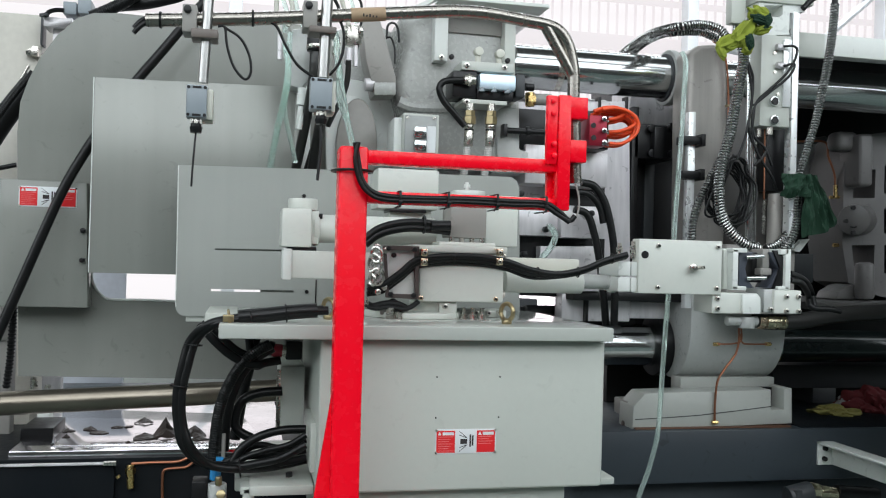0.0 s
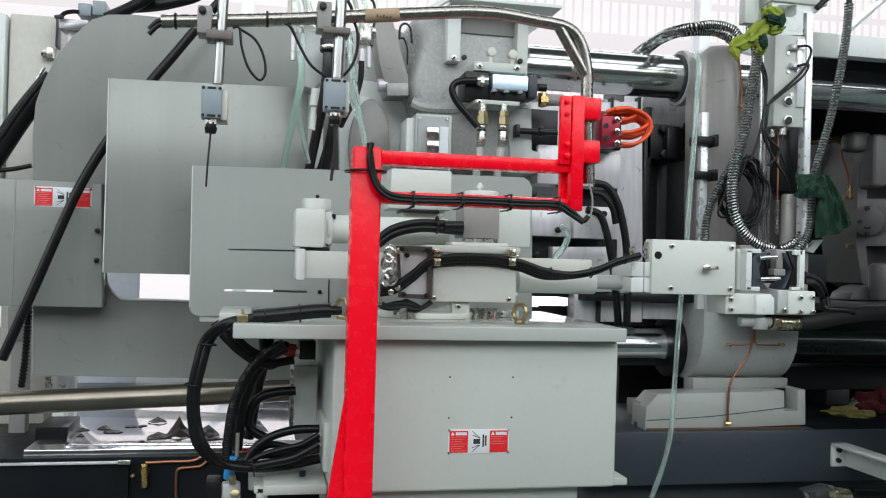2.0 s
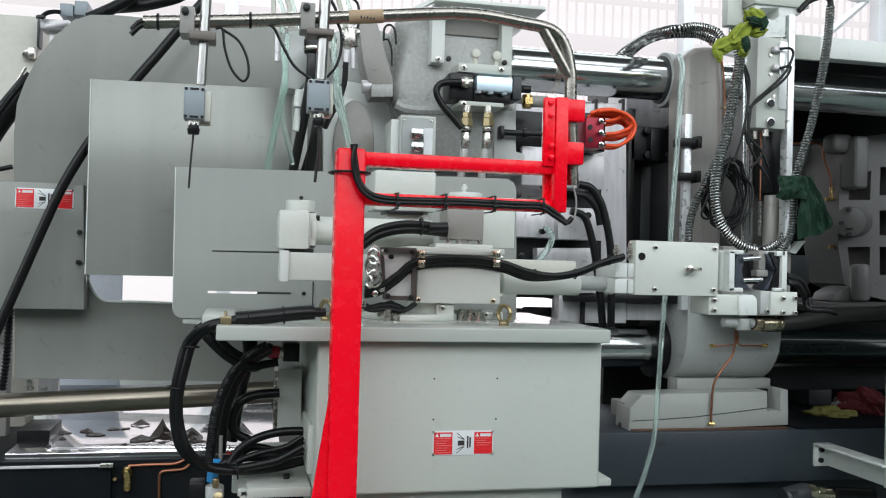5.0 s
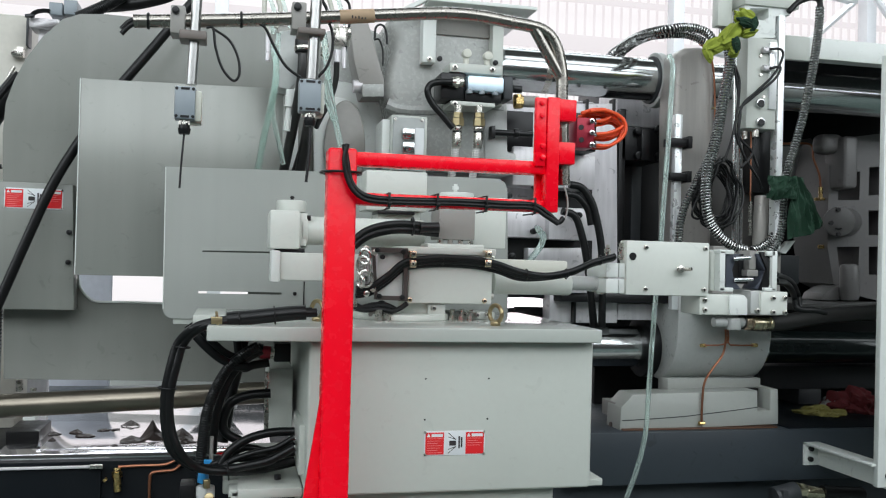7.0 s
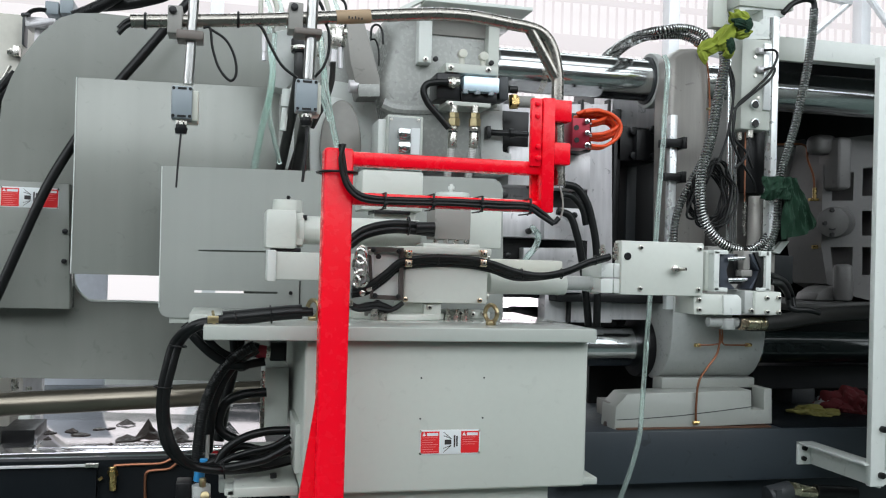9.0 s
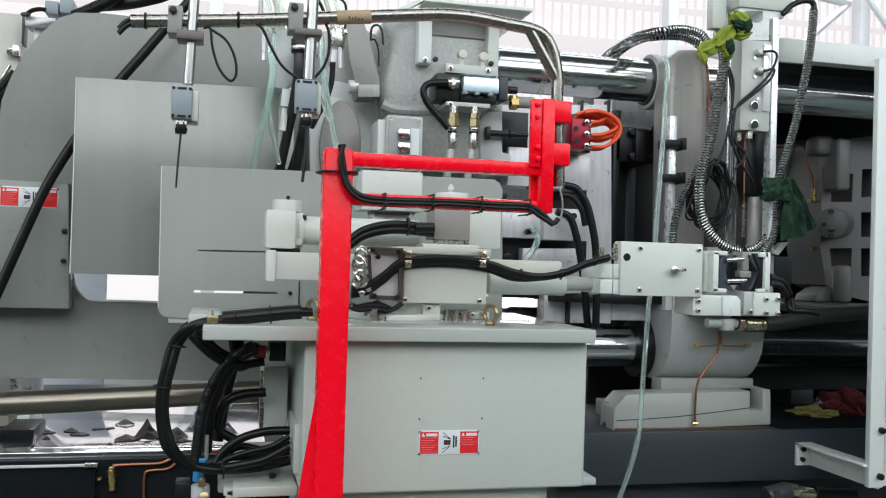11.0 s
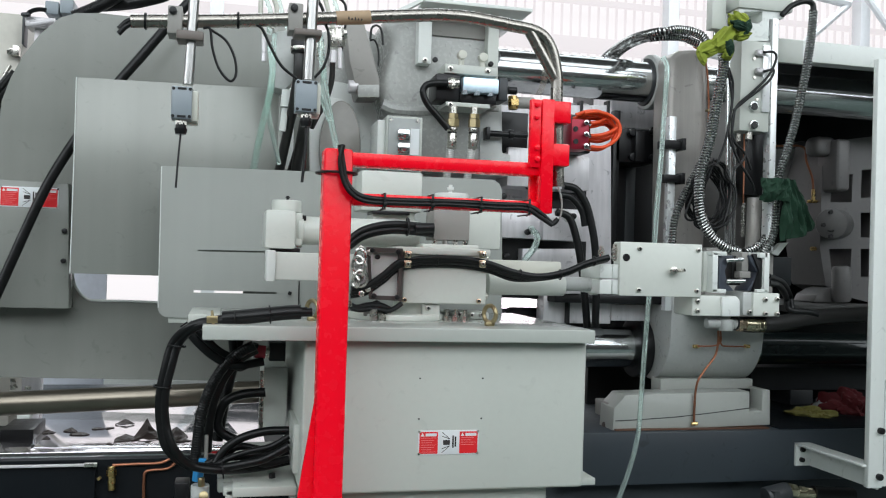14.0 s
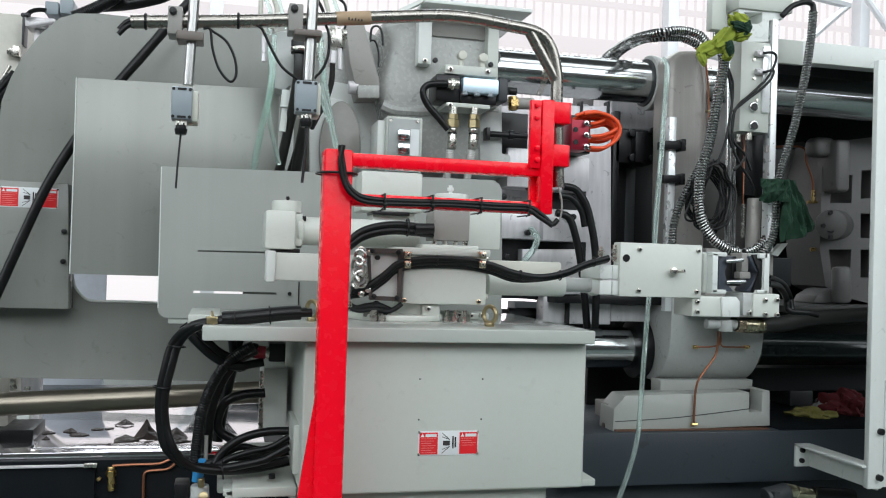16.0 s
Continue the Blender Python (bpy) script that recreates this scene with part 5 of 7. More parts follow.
# valve stack above the shields
g = thing("valve_block", (0.15, 2.95, 2.0), "mottled green-grey cast valve block with a dark clamp ring", "valve block")
part("body", sheet([(0.125, 2.216), (0.198, 2.222), (0.193, 2.108), (0.184, 2.025), (0.135, 2.02), (0.139, 2.112)], 2.88, 2.96, r=0.006, seg=3), surface("mottled_casting", (0.20, 0.205, 0.185), 0.3, 0.2, 25, 0.35, 0.3, 0.5, scuff=0.5), g)
part("clamp_ring", rod((0.193, 2.66, 2.128), (0.194, 2.66, 2.087), 0.026, seg=24, edge=0.003), BLACK, g)
part("clamp_band", rod((0.193, 2.66, 2.107), (0.194, 2.66, 2.094), 0.0275, seg=24, edge=0.002), ZINC, g, "zinc hose clamp band")
under(g)
g = thing("valve_stack", (0.182, 2.8, 2.012), "grey painted valve bracket with fittings", "valve stack")
part("bracket", sheet([(0.126, 2.167), (0.196, 2.184), (0.191, 2.030), (0.160, 1.994), (0.129, 2.000)], 2.75, 2.85, r=0.004), CAST, g)
part("cylinder", rod((0.207, 2.720, 2.194), (0.207, 2.720, 1.992), 0.020, seg=20, edge=0.002), BLACK, g)
part("collar", join(rod((0.209, 2.720, 2.130), (0.210, 2.720, 2.107), 0.026, seg=20), rod((0.185, 2.710, 2.113), (0.232, 2.710, 2.116), 0.007, seg=10)), ZINC, g)
part("fitting", join(rod((0.257, 2.700, 2.143), (0.258, 2.700, 2.085), 0.010, seg=12), rod((0.257, 2.700, 2.130), (0.257, 2.700, 2.116), 0.014, seg=6), rod((0.258, 2.700, 2.103), (0.258, 2.700, 2.090), 0.014, seg=6)), ZINC, g)
part("tee", join(rod((0.308, 2.750, 2.190), (0.310, 2.750, 2.135), 0.028, seg=20, edge=0.004), rod((0.281, 2.750, 2.174), (0.339, 2.750, 2.179), 0.020, seg=18, edge=0.004)), ZINC, g)
part("stem", rod((0.092, 2.720, 2.175), (0.094, 2.720, 2.070), 0.007, seg=10), STEEL, g)
part("stem", rod((0.299, 2.740, 2.122), (0.297, 2.740, 2.074), 0.012, seg=12), STEEL, g)
part("stem", rod((0.319, 2.740, 2.132), (0.321, 2.740, 2.069), 0.007, seg=10), STEEL, g)
part("sleeve", join(rod((0.166, 2.730, 1.991), (0.162, 2.730, 1.940), 0.016, seg=16), rod((0.161, 2.730, 1.936), (0.155, 2.730, 1.869), 0.010, seg=16)), WHITE, g)
under(g)
for k, pts in enumerate(([(0.079, 2.700, 2.252), (0.081, 2.700, 2.178), (0.092, 2.700, 2.146)], [(0.092, 2.720, 2.259), (0.110, 2.720, 2.210), (0.106, 2.720, 2.151)], [(0.114, 2.680, 2.250), (0.125, 2.680, 2.210), (0.113, 2.680, 2.159)], [(0.128, 2.710, 2.260), (0.143, 2.710, 2.211), (0.160, 2.710, 2.171)], [(0.264, 2.700, 2.270), (0.277, 2.700, 2.229), (0.292, 2.700, 2.180)], [(0.291, 2.720, 2.278), (0.306, 2.720, 2.237), (0.318, 2.720, 2.196)])):
    cable("air_tube", pts, 0.007, "pale plastic air tube running upward", CLEAR if k % 2 else CREAM, category="air tube", group="upper tubes")
cable("cable", [(0.307, 2.740, 2.285), (0.332, 2.740, 2.259), (0.331, 2.740, 2.176), (0.320, 2.740, 2.106)], 0.004, "thin black wire beside the fittings")
cable("cable", [(0.243, 2.740, 2.279), (0.264, 2.740, 2.242), (0.271, 2.740, 2.205)], 0.005, "thin black wire beside the fittings")

# ---- moving platen ----
g = thing("moving_platen", (1.75, 3.3, 0.9), "light grey cast moving platen sliding on the tie bars", "platen")
part("slab_body", sheet([(1.599, 2.288), (1.638, 2.317), (1.708, 2.327), (1.749, 2.300), (1.761, 2.194), (1.763, 1.361), (1.609, 1.358), (1.597, 2.076)], 3.100, 3.240, r=0.02, seg=5), WORN, g)
# brown-grey web, with the shadows behind the tower put into its colour
part("rear_web", slab(1.830, 2.149, 3.250, 3.500, 1.312, 2.272, 0.006), DARKBROWN, g)
part("bush", rod((1.597, 3.300, tb_z), (1.630, 3.300, tb_z), tb_r * 1.33, seg=56, edge=0.006), CAST, g)
part("bush_seal", rod((1.588, 3.300, tb_z), (1.600, 3.300, tb_z), tb_r * 1.14, seg=56, edge=0.003), DARKGREY, g)
hx0, hx1 = 1.610, 1.997
hy, hz1, hzc, hz0 = 3.060, 1.402, 1.269, 1.067
bm = bmesh.new()
prof = [(hy + 0.19, hz1), (hy, hz1), (hy, hzc)] + [(hy + 0.17 - 0.17 * math.cos(radians(a)), hzc - (hzc - hz0) * math.sin(radians(a))) for a in range(6, 91, 6)] + [(hy + 0.19, hz0)]
bm.faces.new([bm.verts.new((hx0, y, z)) for y, z in prof])
got = bmesh.ops.extrude_face_region(bm, geom=bm.faces[:])
bmesh.ops.translate(bm, vec=(hx1 - hx0, 0, 0), verts=[q for q in got["geom"] if isinstance(q, bmesh.types.BMVert)])
bmesh.ops.recalc_face_normals(bm, faces=bm.faces)
part("bearing_housing", edge_round(bm, 0.006), CAST, g)
part("bearing_bore", rod((1.568, 3.300, lt_z), (1.637, 3.300, lt_z), tb_r * 1.45, seg=56, edge=0.006), BLACK, g)
part("upper_foot", slab(1.605, 1.992, 3.120, 3.200, 1.009, 1.080, 0.003), FOOTSHADE, g)
part("wedge_foot", sheet([(1.375, 0.990), (1.418, 1.035), (1.510, 1.038), (1.917, 1.047), (1.919, 0.973), (1.971, 0.973), (1.970, 1.051), (2.002, 1.052), (2.006, 0.922), (1.371, 0.906)], 3.020, 3.140, r=0.003), FOOTSHADE, g)
part("wedge_end", slab(1.377, 1.421, 3.080, 3.200, 0.940, 0.998, 0.004), TAUPE, g)
# black slab closes the notch and stands for its shade
part("notch", slab(1.921, 1.969, 3.10, 3.138, 0.974, 1.045, 0), BLACK, g, "black slab for the shade in the notch")
part("bolt", socket_bolt(1.945, 3.10, 1.015, 0.012, 0.014), BLACK, g)
part("gib_joint", hose([(1.380, 3.019, 0.944), (1.624, 3.019, 0.956), (1.918, 3.019, 0.986)], 0.0016, 5, 2), BLACK, g)
part("grease_heap", rod((1.387, 3.100, 0.882), (1.386, 3.100, 0.927), 0.03, 0.018, seg=14, edge=0.006), GREASE, g, "black grease heap")
part("wiper", slab(1.377, 1.993, 3.005, 3.100, 0.910, 0.910 + 0.006, 0.001), RUST, g, "rust brown wiper strip")
under(g)
g = thing("lubrication_line", (1.789, 3.04, 0.926), "thin copper lubrication pipes with brass fittings", "pipe")
part("pipe", hose([(1.774, 3.010, 1.273), (1.775, 3.010, 1.231), (1.763, 3.010, 1.179), (1.723, 3.010, 1.127), (1.693, 3.010, 1.076), (1.686, 3.010, 0.994), (1.686, 3.010, 0.936)], 0.0042, 8, 6), COPPER, g)
part("pipe", hose([(1.798, 3.035, 1.271), (1.799, 3.035, 1.227), (1.767, 3.035, 1.214), (1.705, 3.035, 1.212)], 0.0032, 8, 6), COPPER, g)
part("pipe", hose([(1.789, 3.035, 1.260), (1.804, 3.035, 1.219), (1.832, 3.035, 1.213), (1.903, 3.035, 1.213)], 0.0032, 8, 6), COPPER, g)
for q in ((1.701, 3.040, 1.211), (1.911, 3.040, 1.213), (1.686, 3.010, 0.932)):
    part("fitting", rod((q[0] - 0.010, q[1], q[2]), (q[0] + 0.012, q[1], q[2]), 0.007, seg=8), BRASS, g)
under(g)
g = thing("lubrication_line", (1.78, 3.09, 2.0), "thin copper lubrication pipe down the edge of the moving platen", "pipe")
part("pipe", hose([(1.683, 3.085, 2.33), (1.718, 3.085, 2.311), (1.736, 3.085, 2.27), (1.748, 3.085, 2.19), (1.754, 3.085, 2.052), (1.751, 3.085, 1.914)], 0.0038, 8, 6), COPPER, g)
part("clip", slab(1.738, 1.747, 3.066, 3.085, 2.088, 2.096, 0.001), YZINC, g)
under(g)
g = thing("scale_strip", (1.571, 3.05, 1.5), "bright steel strip with black end clamps on the platen", "strip")
part("strip", slab(1.562, 1.589, 3.02, 3.05, 1.342, 2.051, 0.002), ALU, g)
for za, zb in ((1.932, 1.961), (1.809, 1.836)):
    part("clamp", join(slab(1.533, 1.611, 3.0, 3.06, za, zb, 0.002), slab(1.598, 1.614, 2.99, 3.06, za - 0.006, zb + 0.008, 0.002)), BLACK, g)
under(g)

# ---- dark core between and behind the platens ----
g = thing("die_carrier", (1.55, 3.6, 0.9), "oily black die carrier between the platens", "die carrier")
part("backing", slab(1.644, 2.159, 3.9, 4.2, 0.702, 2.346, 0.004), BLACK, g)
part("side_rail", slab(1.467, 1.495, 3.3, 3.9, 1.301, 2.109, 0.003), BLACK, g)
part("column", slab(1.593, 1.638, 3.45, 3.8, 1.293, 1.955, 0.006), DARKGREY, g)
part("clamp_block", join(slab(1.475, 1.644, 3.3, 3.6, 1.907, 2.041, 0.006), slab(1.543, 1.582, 3.26, 3.3, 1.908, 2.027, 0.003)), BLACK, g)
for q in ((1.537, 3.290, 2.023), (1.540, 3.290, 1.927), (1.624, 3.290, 2.035), (1.627, 3.290, 1.928)):
    part("bolt", socket_bolt(q[0], q[1], q[2], 0.016, 0.02), BLACK, g)
part("cross_beam", slab(1.183, 1.701, 3.14, 3.8, 1.358, 1.391, 0.003), BLACK, g)
part("ejector_drum", rod((1.100, 3.45, 1.296), (1.287, 3.45, 1.296), 0.0267, seg=28, edge=0.008), DARKGREY, g)
part("drum_guard", slab(1.033, 1.347, 3.47, 3.5, 1.245, 1.315, 0.003), DARKGREY, g)
part("tie_strip", slab(0.963, 1.192, 3.28, 3.30, 1.365, 1.389, 0.002), BLACK, g)
part("lower_beam", slab(0.939, 1.498, 3.3, 3.6, 1.219, 1.291, 0.003), BLACK, g)
part("under_beam", slab(1.513, 1.880, 3.6, 3.9, 0.764, 1.090, 0.003), BLACK, g)
under(g)

# ---- tower of the take-out unit, with its conduit ----
g = thing("take_out_tower", (1.769, 2.9, 1.25), "light grey upright take-out unit with sensor block and rods", "take-out unit")
part("rail", slab(1.843, 1.867, 2.82, 2.86, 1.567, 2.384, 0.002), ALU, g, "bright satin aluminium rail")
part("sensor_block", slab(1.722, 1.836, 2.82, 2.90, 1.983, 2.298, 0.003), PAINT, g)
part("sensor_strip", slab(1.804, 1.833, 2.812, 2.822, 2.052, 2.285, 0.001), ALU, g)
for q, rr in (((1.770, 2.820, 2.069), 0.014), ((1.772, 2.820, 2.004), 0.014)):
    eye = part("sensor", rod(q, (q[0], q[1] - 0.014, q[2]), rr * 1.15, seg=24, edge=0.002), CHROME, g)
    part("lens", rod((q[0], q[1] - 0.012, q[2]), (q[0], q[1] - 0.016, q[2]), rr * 0.85, seg=20), BLACK, eye, "black sensor eye")
for q in ((1.775, 2.820, 2.255), (1.777, 2.820, 2.192)):
    part("plug", join(rod((q[0] - 0.004, q[1] - 0.012, q[2]), (q[0] + 0.028, q[1] - 0.012, q[2]), 0.010, seg=14, edge=0.001), rod((q[0] + 0.004, q[1] - 0.012, q[2]), (q[0] + 0.012, q[1] - 0.012, q[2]), 0.0125, seg=6)), STEEL, g)
for q in ((1.771, 2.820, 2.235), (1.773, 2.820, 2.170), (1.775, 2.820, 2.125), (1.787, 2.820, 2.094)):
    part("screw", rod(q, (q[0], q[1] - 0.005, q[2]), 0.006, seg=8), ZINC, g)
part("head_block", join(slab(1.634, 1.689, 2.87, 2.91, 2.342, 2.457, 0.003)), PAINT, g)
part("head_plate", slab(1.707, 1.920, 2.82, 2.96, 2.411, 2.474, 0.003), PAINT, g)
part("head_frame", sheet([(1.713, 2.410), (1.891, 2.423), (1.892, 2.391), (1.834, 2.382), (1.831, 2.306), (1.721, 2.296)], 2.83, 2.95, [[(1.735, 2.400), (1.806, 2.407), (1.807, 2.375), (1.790, 2.362), (1.736, 2.365)]]), WHITE, g)
for pa, pb, rr in (((1.720, 2.900, 2.478), (1.736, 2.900, 1.572), 0.011), ((1.757, 2.920, 2.344), (1.771, 2.920, 1.574), 0.009), ((1.681, 2.920, 2.459), (1.682, 2.920, 2.277), 0.013), ((1.844, 2.860, 2.398), (1.842, 2.860, 2.313), 0.010), ((1.862, 2.860, 2.384), (1.869, 2.860, 2.400), 0.007)):
    part("guide_rod", rod(pa, pb, rr, seg=18), CHROME, g)
part("cylinder", rod((1.839, 2.900, 1.758), (1.835, 2.900, 1.576), 0.025, seg=24, edge=0.004), WORN, g)
part("back_plate", slab(1.781, 1.907, 2.955, 2.975, 1.574, 1.995, 0.002), DARKBROWN, g, "dark brown-grey back plate")
part("dark_channel", slab(1.794, 1.894, 2.90, 2.95, 1.768, 1.997, 0.002), BLACK, g)
part("ribbed_rod", hose([(1.782, 2.880, 1.734), (1.782, 2.880, 1.654), (1.783, 2.880, 1.614)], 0.008, 8, 4, 0.012, 0.4), JOINT, g)
part("thin_pipe", hose([(1.785, 2.890, 1.992), (1.787, 2.890, 1.856), (1.788, 2.890, 1.735)], 0.003, 6, 4), COPPER, g)
part("glands", join(rod((1.772, 2.840, 1.983), (1.772, 2.840, 1.957), 0.012, seg=12), rod((1.744, 2.860, 1.978), (1.745, 2.860, 1.950), 0.008, seg=12)), ZINC, g)
part("tilted_plate", sheet([(1.900, 1.561), (1.935, 1.599), (1.967, 1.602), (1.927, 1.554)], 2.88, 2.9), WHITE, g)
part("mount", slab(1.654, 1.923, 2.9, 3.08, 1.332, 1.574, 0.004), TAUPE, g)
under(g)
for k, (pts, r) in enumerate((([(1.632, 2.800, 2.266), (1.644, 2.800, 2.205), (1.631, 2.800, 2.126), (1.615, 2.800, 2.032), (1.597, 2.800, 1.934), (1.570, 2.800, 1.836), (1.564, 2.800, 1.739), (1.579, 2.800, 1.663), (1.619, 2.800, 1.607), (1.670, 2.800, 1.573), (1.720, 2.800, 1.560)], 0.0199),
                             ([(2.002, 2.820, 2.427), (1.997, 2.820, 2.342), (1.984, 2.820, 2.240), (1.965, 2.820, 2.139), (1.941, 2.820, 2.027), (1.908, 2.820, 1.915), (1.883, 2.820, 1.835), (1.873, 2.820, 1.735), (1.867, 2.820, 1.645), (1.850, 2.820, 1.591), (1.825, 2.820, 1.559)], 0.0159),
                             ([(1.883, 2.840, 1.677), (1.858, 2.840, 1.626), (1.815, 2.840, 1.579), (1.766, 2.840, 1.561)], 0.0156),
                             ([(1.632, 2.920, 1.870), (1.594, 2.920, 1.798), (1.553, 2.920, 1.716), (1.535, 2.920, 1.646), (1.531, 2.920, 1.582)], 0.0149),
                             ([(1.467, 3.48, 2.306), (1.487, 3.46, 2.35), (1.506, 3.42, 2.371), (1.502, 3.3, 2.376), (1.474, 3.12, 2.356), (1.480, 2.950, 2.335), (1.568, 2.950, 2.349), (1.635, 2.950, 2.337), (1.667, 2.950, 2.307)], 0.0170),
                             ([(1.525, 3.5, 2.324), (1.541, 3.47, 2.361), (1.552, 3.42, 2.382), (1.54, 3.3, 2.379), (1.511, 3.14, 2.357), (1.484, 3.000, 2.327), (1.584, 3.000, 2.336), (1.655, 3.000, 2.317)], 0.0150))):
    conduit(pts, r, "ribbed flexible steel conduit hanging in a curve")
for k, pts in enumerate(([(1.659, 2.795, 2.190), (1.678, 2.795, 2.133), (1.672, 2.795, 2.035), (1.654, 2.795, 1.937), (1.626, 2.795, 1.858)], [(1.792, 2.795, 2.255), (1.832, 2.795, 2.258), (1.842, 2.795, 2.234), (1.812, 2.795, 2.172), (1.748, 2.795, 2.109), (1.695, 2.795, 2.060), (1.678, 2.795, 1.997), (1.688, 2.795, 1.939), (1.728, 2.795, 1.902), (1.756, 2.795, 1.845)], [(1.794, 2.795, 2.188), (1.834, 2.795, 2.196), (1.813, 2.795, 2.153), (1.727, 2.795, 2.082), (1.681, 2.795, 2.045)],
                         [(1.640, 2.795, 2.270), (1.660, 2.795, 2.170), (1.676, 2.795, 2.074), (1.665, 2.795, 1.976), (1.680, 2.795, 1.919)], [(1.744, 2.795, 1.950), (1.729, 2.795, 1.883), (1.691, 2.795, 1.842)], [(1.685, 2.795, 2.036), (1.680, 2.795, 1.938), (1.708, 2.795, 1.872), (1.757, 2.795, 1.806), (1.776, 2.795, 1.759)])):
    cable("cable", pts, 0.0045, "thin black sensor cable on the take-out unit", group="sensor cables")
rndc = random.Random(5)
for k in range(12):
    cx, cz = 1.654, 1.755
    w, h = rndc.uniform(0.045, 0.075), rndc.uniform(0.08, 0.125)
    pts = [(cx + rndc.uniform(-0.012, 0.012) + w * math.sin(a), 2.84 + 0.008 * k + 0.01 * math.sin(2 * a), cz + h * math.cos(a) + rndc.uniform(-0.004, 0.004)) for a in [2 * math.pi * i / 14 for i in range(15)]]
    cable("cable_coil", pts, 0.0040, "loose loop of coiled thin black cable", category="cable", group="coiled cables")
cable("cable", [(1.588, 2.830, 1.781), (1.555, 2.830, 1.741), (1.531, 2.830, 1.681), (1.549, 2.830, 1.663), (1.587, 2.830, 1.674)], 0.004, "loose end of thin black cable")
cable("cable", [(2.004, 2.820, 2.419), (1.997, 2.820, 2.450), (1.964, 2.820, 2.455), (1.915, 2.820, 2.435), (1.878, 2.820, 2.399)], 0.010, "black cable leaving the top of the unit")


def cloth(name, corners, y, bulge, seed, material, label):
    """A rag with folds and thickness between four corners (x, z), bulging towards -y."""
    (ax, az), (bx, bz), (cx, cz), (dx, dz) = corners
    bm = bmesh.new()
    n = 30
    vs = {}
    for i in range(n + 1):
        for j in range(n + 1):
            u, v = i / n, j / n
            x = (1 - v) * ((1 - u) * ax + u * bx) + v * ((1 - u) * dx + u * cx)
            z = (1 - v) * ((1 - u) * az + u * bz) + v * ((1 - u) * dz + u * cz)
            p = Vector((u * 3.2, v * 3.2, seed))
            fold = 0.55 * (0.5 - abs(noise.noise(Vector((u * 6.5 + 1.6 * v, v * 2.2 - u, seed)))) * 2.4) + 0.35 * noise.noise(p * 0.9) + 0.10 * noise.noise(p * 2.5)
            ragged = 0.010 * (noise.noise(Vector((u * 2.6, v * 2.6, seed + 4))))
            q = (x + ragged, y - bulge * (1.6 * (u * (1 - u) + v * (1 - v)) + 0.9 * fold), z + 0.010 * noise.noise(Vector((u * 2.4, v * 2.4, seed + 9))))
            vs[i, j, 0] = bm.verts.new(q)
            vs[i, j, 1] = bm.verts.new((q[0], q[1] + 0.003, q[2]))
    for i in range(n):
        for j in range(n):
            for k in (0, 1):
                bm.faces.new((vs[i, j, k], vs[i + 1, j, k], vs[i + 1, j + 1, k], vs[i, j + 1, k]))
    for i in range(n):
        for a, b in (((i, 0), (i + 1, 0)), ((i, n), (i + 1, n)), ((0, i), (0, i + 1)), ((n, i), (n, i + 1))):
            bm.faces.new((vs[(*a, 0)], vs[(*b, 0)], vs[(*b, 1)], vs[(*a, 1)]))
    bmesh.ops.recalc_face_normals(bm, faces=bm.faces)
    return tagged(part(name, bm, material), label, "rag")


def lump(c, size, turn, seed):
    """A crumpled fold of cloth: an ellipsoid with sharp creases, turned about y."""
    bm = bmesh.new()
    bmesh.ops.create_icosphere(bm, subdivisions=5, radius=1)
    for v in bm.verts:
        d = v.co.normalized()
        p = Vector((d.x * 0.5, d.y * 1.5, d.z * 1.5)) + Vector((seed * 2.7, seed, 0))
        k = 1.08 - 0.62 * abs(noise.noise(p)) - 0.10 * abs(noise.noise(p * 2.6)) + 0.25 * noise.noise(d * 1.3 + Vector((0, seed, 3)))
        v.co = Vector((d.x * k * size[0], d.y * k * size[1], d.z * k * size[2]))
    bmesh.ops.transform(bm, matrix=pose(*c, 0, turn, 0), verts=bm.verts)
    return bm


cloth("rag", [(1.870, 1.820), (1.925, 1.818), (2.012, 1.648), (1.881, 1.602)], 2.80, 0.034, 3.0, GREEN, "dark green rag hanging from the conduit")
cloth("rag", [(1.777, 1.818), (1.900, 1.818), (1.890, 1.738), (1.784, 1.742)], 2.775, 0.022, 5.0, GREEN, "dark green rag end wrapped round the conduit")
tagged(part("rag", join(lump((1.672, 2.760, 2.345), (0.042, 0.030, 0.028), 28, 1.0), lump((1.622, 2.765, 2.280), (0.062, 0.032, 0.034), -48, 2.0),
                        lump((1.572, 2.775, 2.244), (0.042, 0.018, 0.028), -25, 3.0), lump((1.546, 2.775, 2.214), (0.030, 0.012, 0.014), 62, 4.0),
                        lump((1.684, 2.755, 2.294), (0.030, 0.026, 0.019), -20, 5.0), lump((1.634, 2.757, 2.240), (0.020, 0.020, 0.036), 12, 6.0)), YELLOW),
       "yellow-green rag knotted round the top of the conduits", "rag")
tagged(part("rag", join(lump((1.662, 2.736, 2.322), (0.034, 0.018, 0.016), 12, 7.0), lump((1.688, 2.734, 2.316), (0.016, 0.016, 0.027), 20, 8.0),
                        lump((1.628, 2.738, 2.246), (0.014, 0.014, 0.028), -16, 9.0)), GREEN), "dark green rag twisted into the yellow knot", "rag")

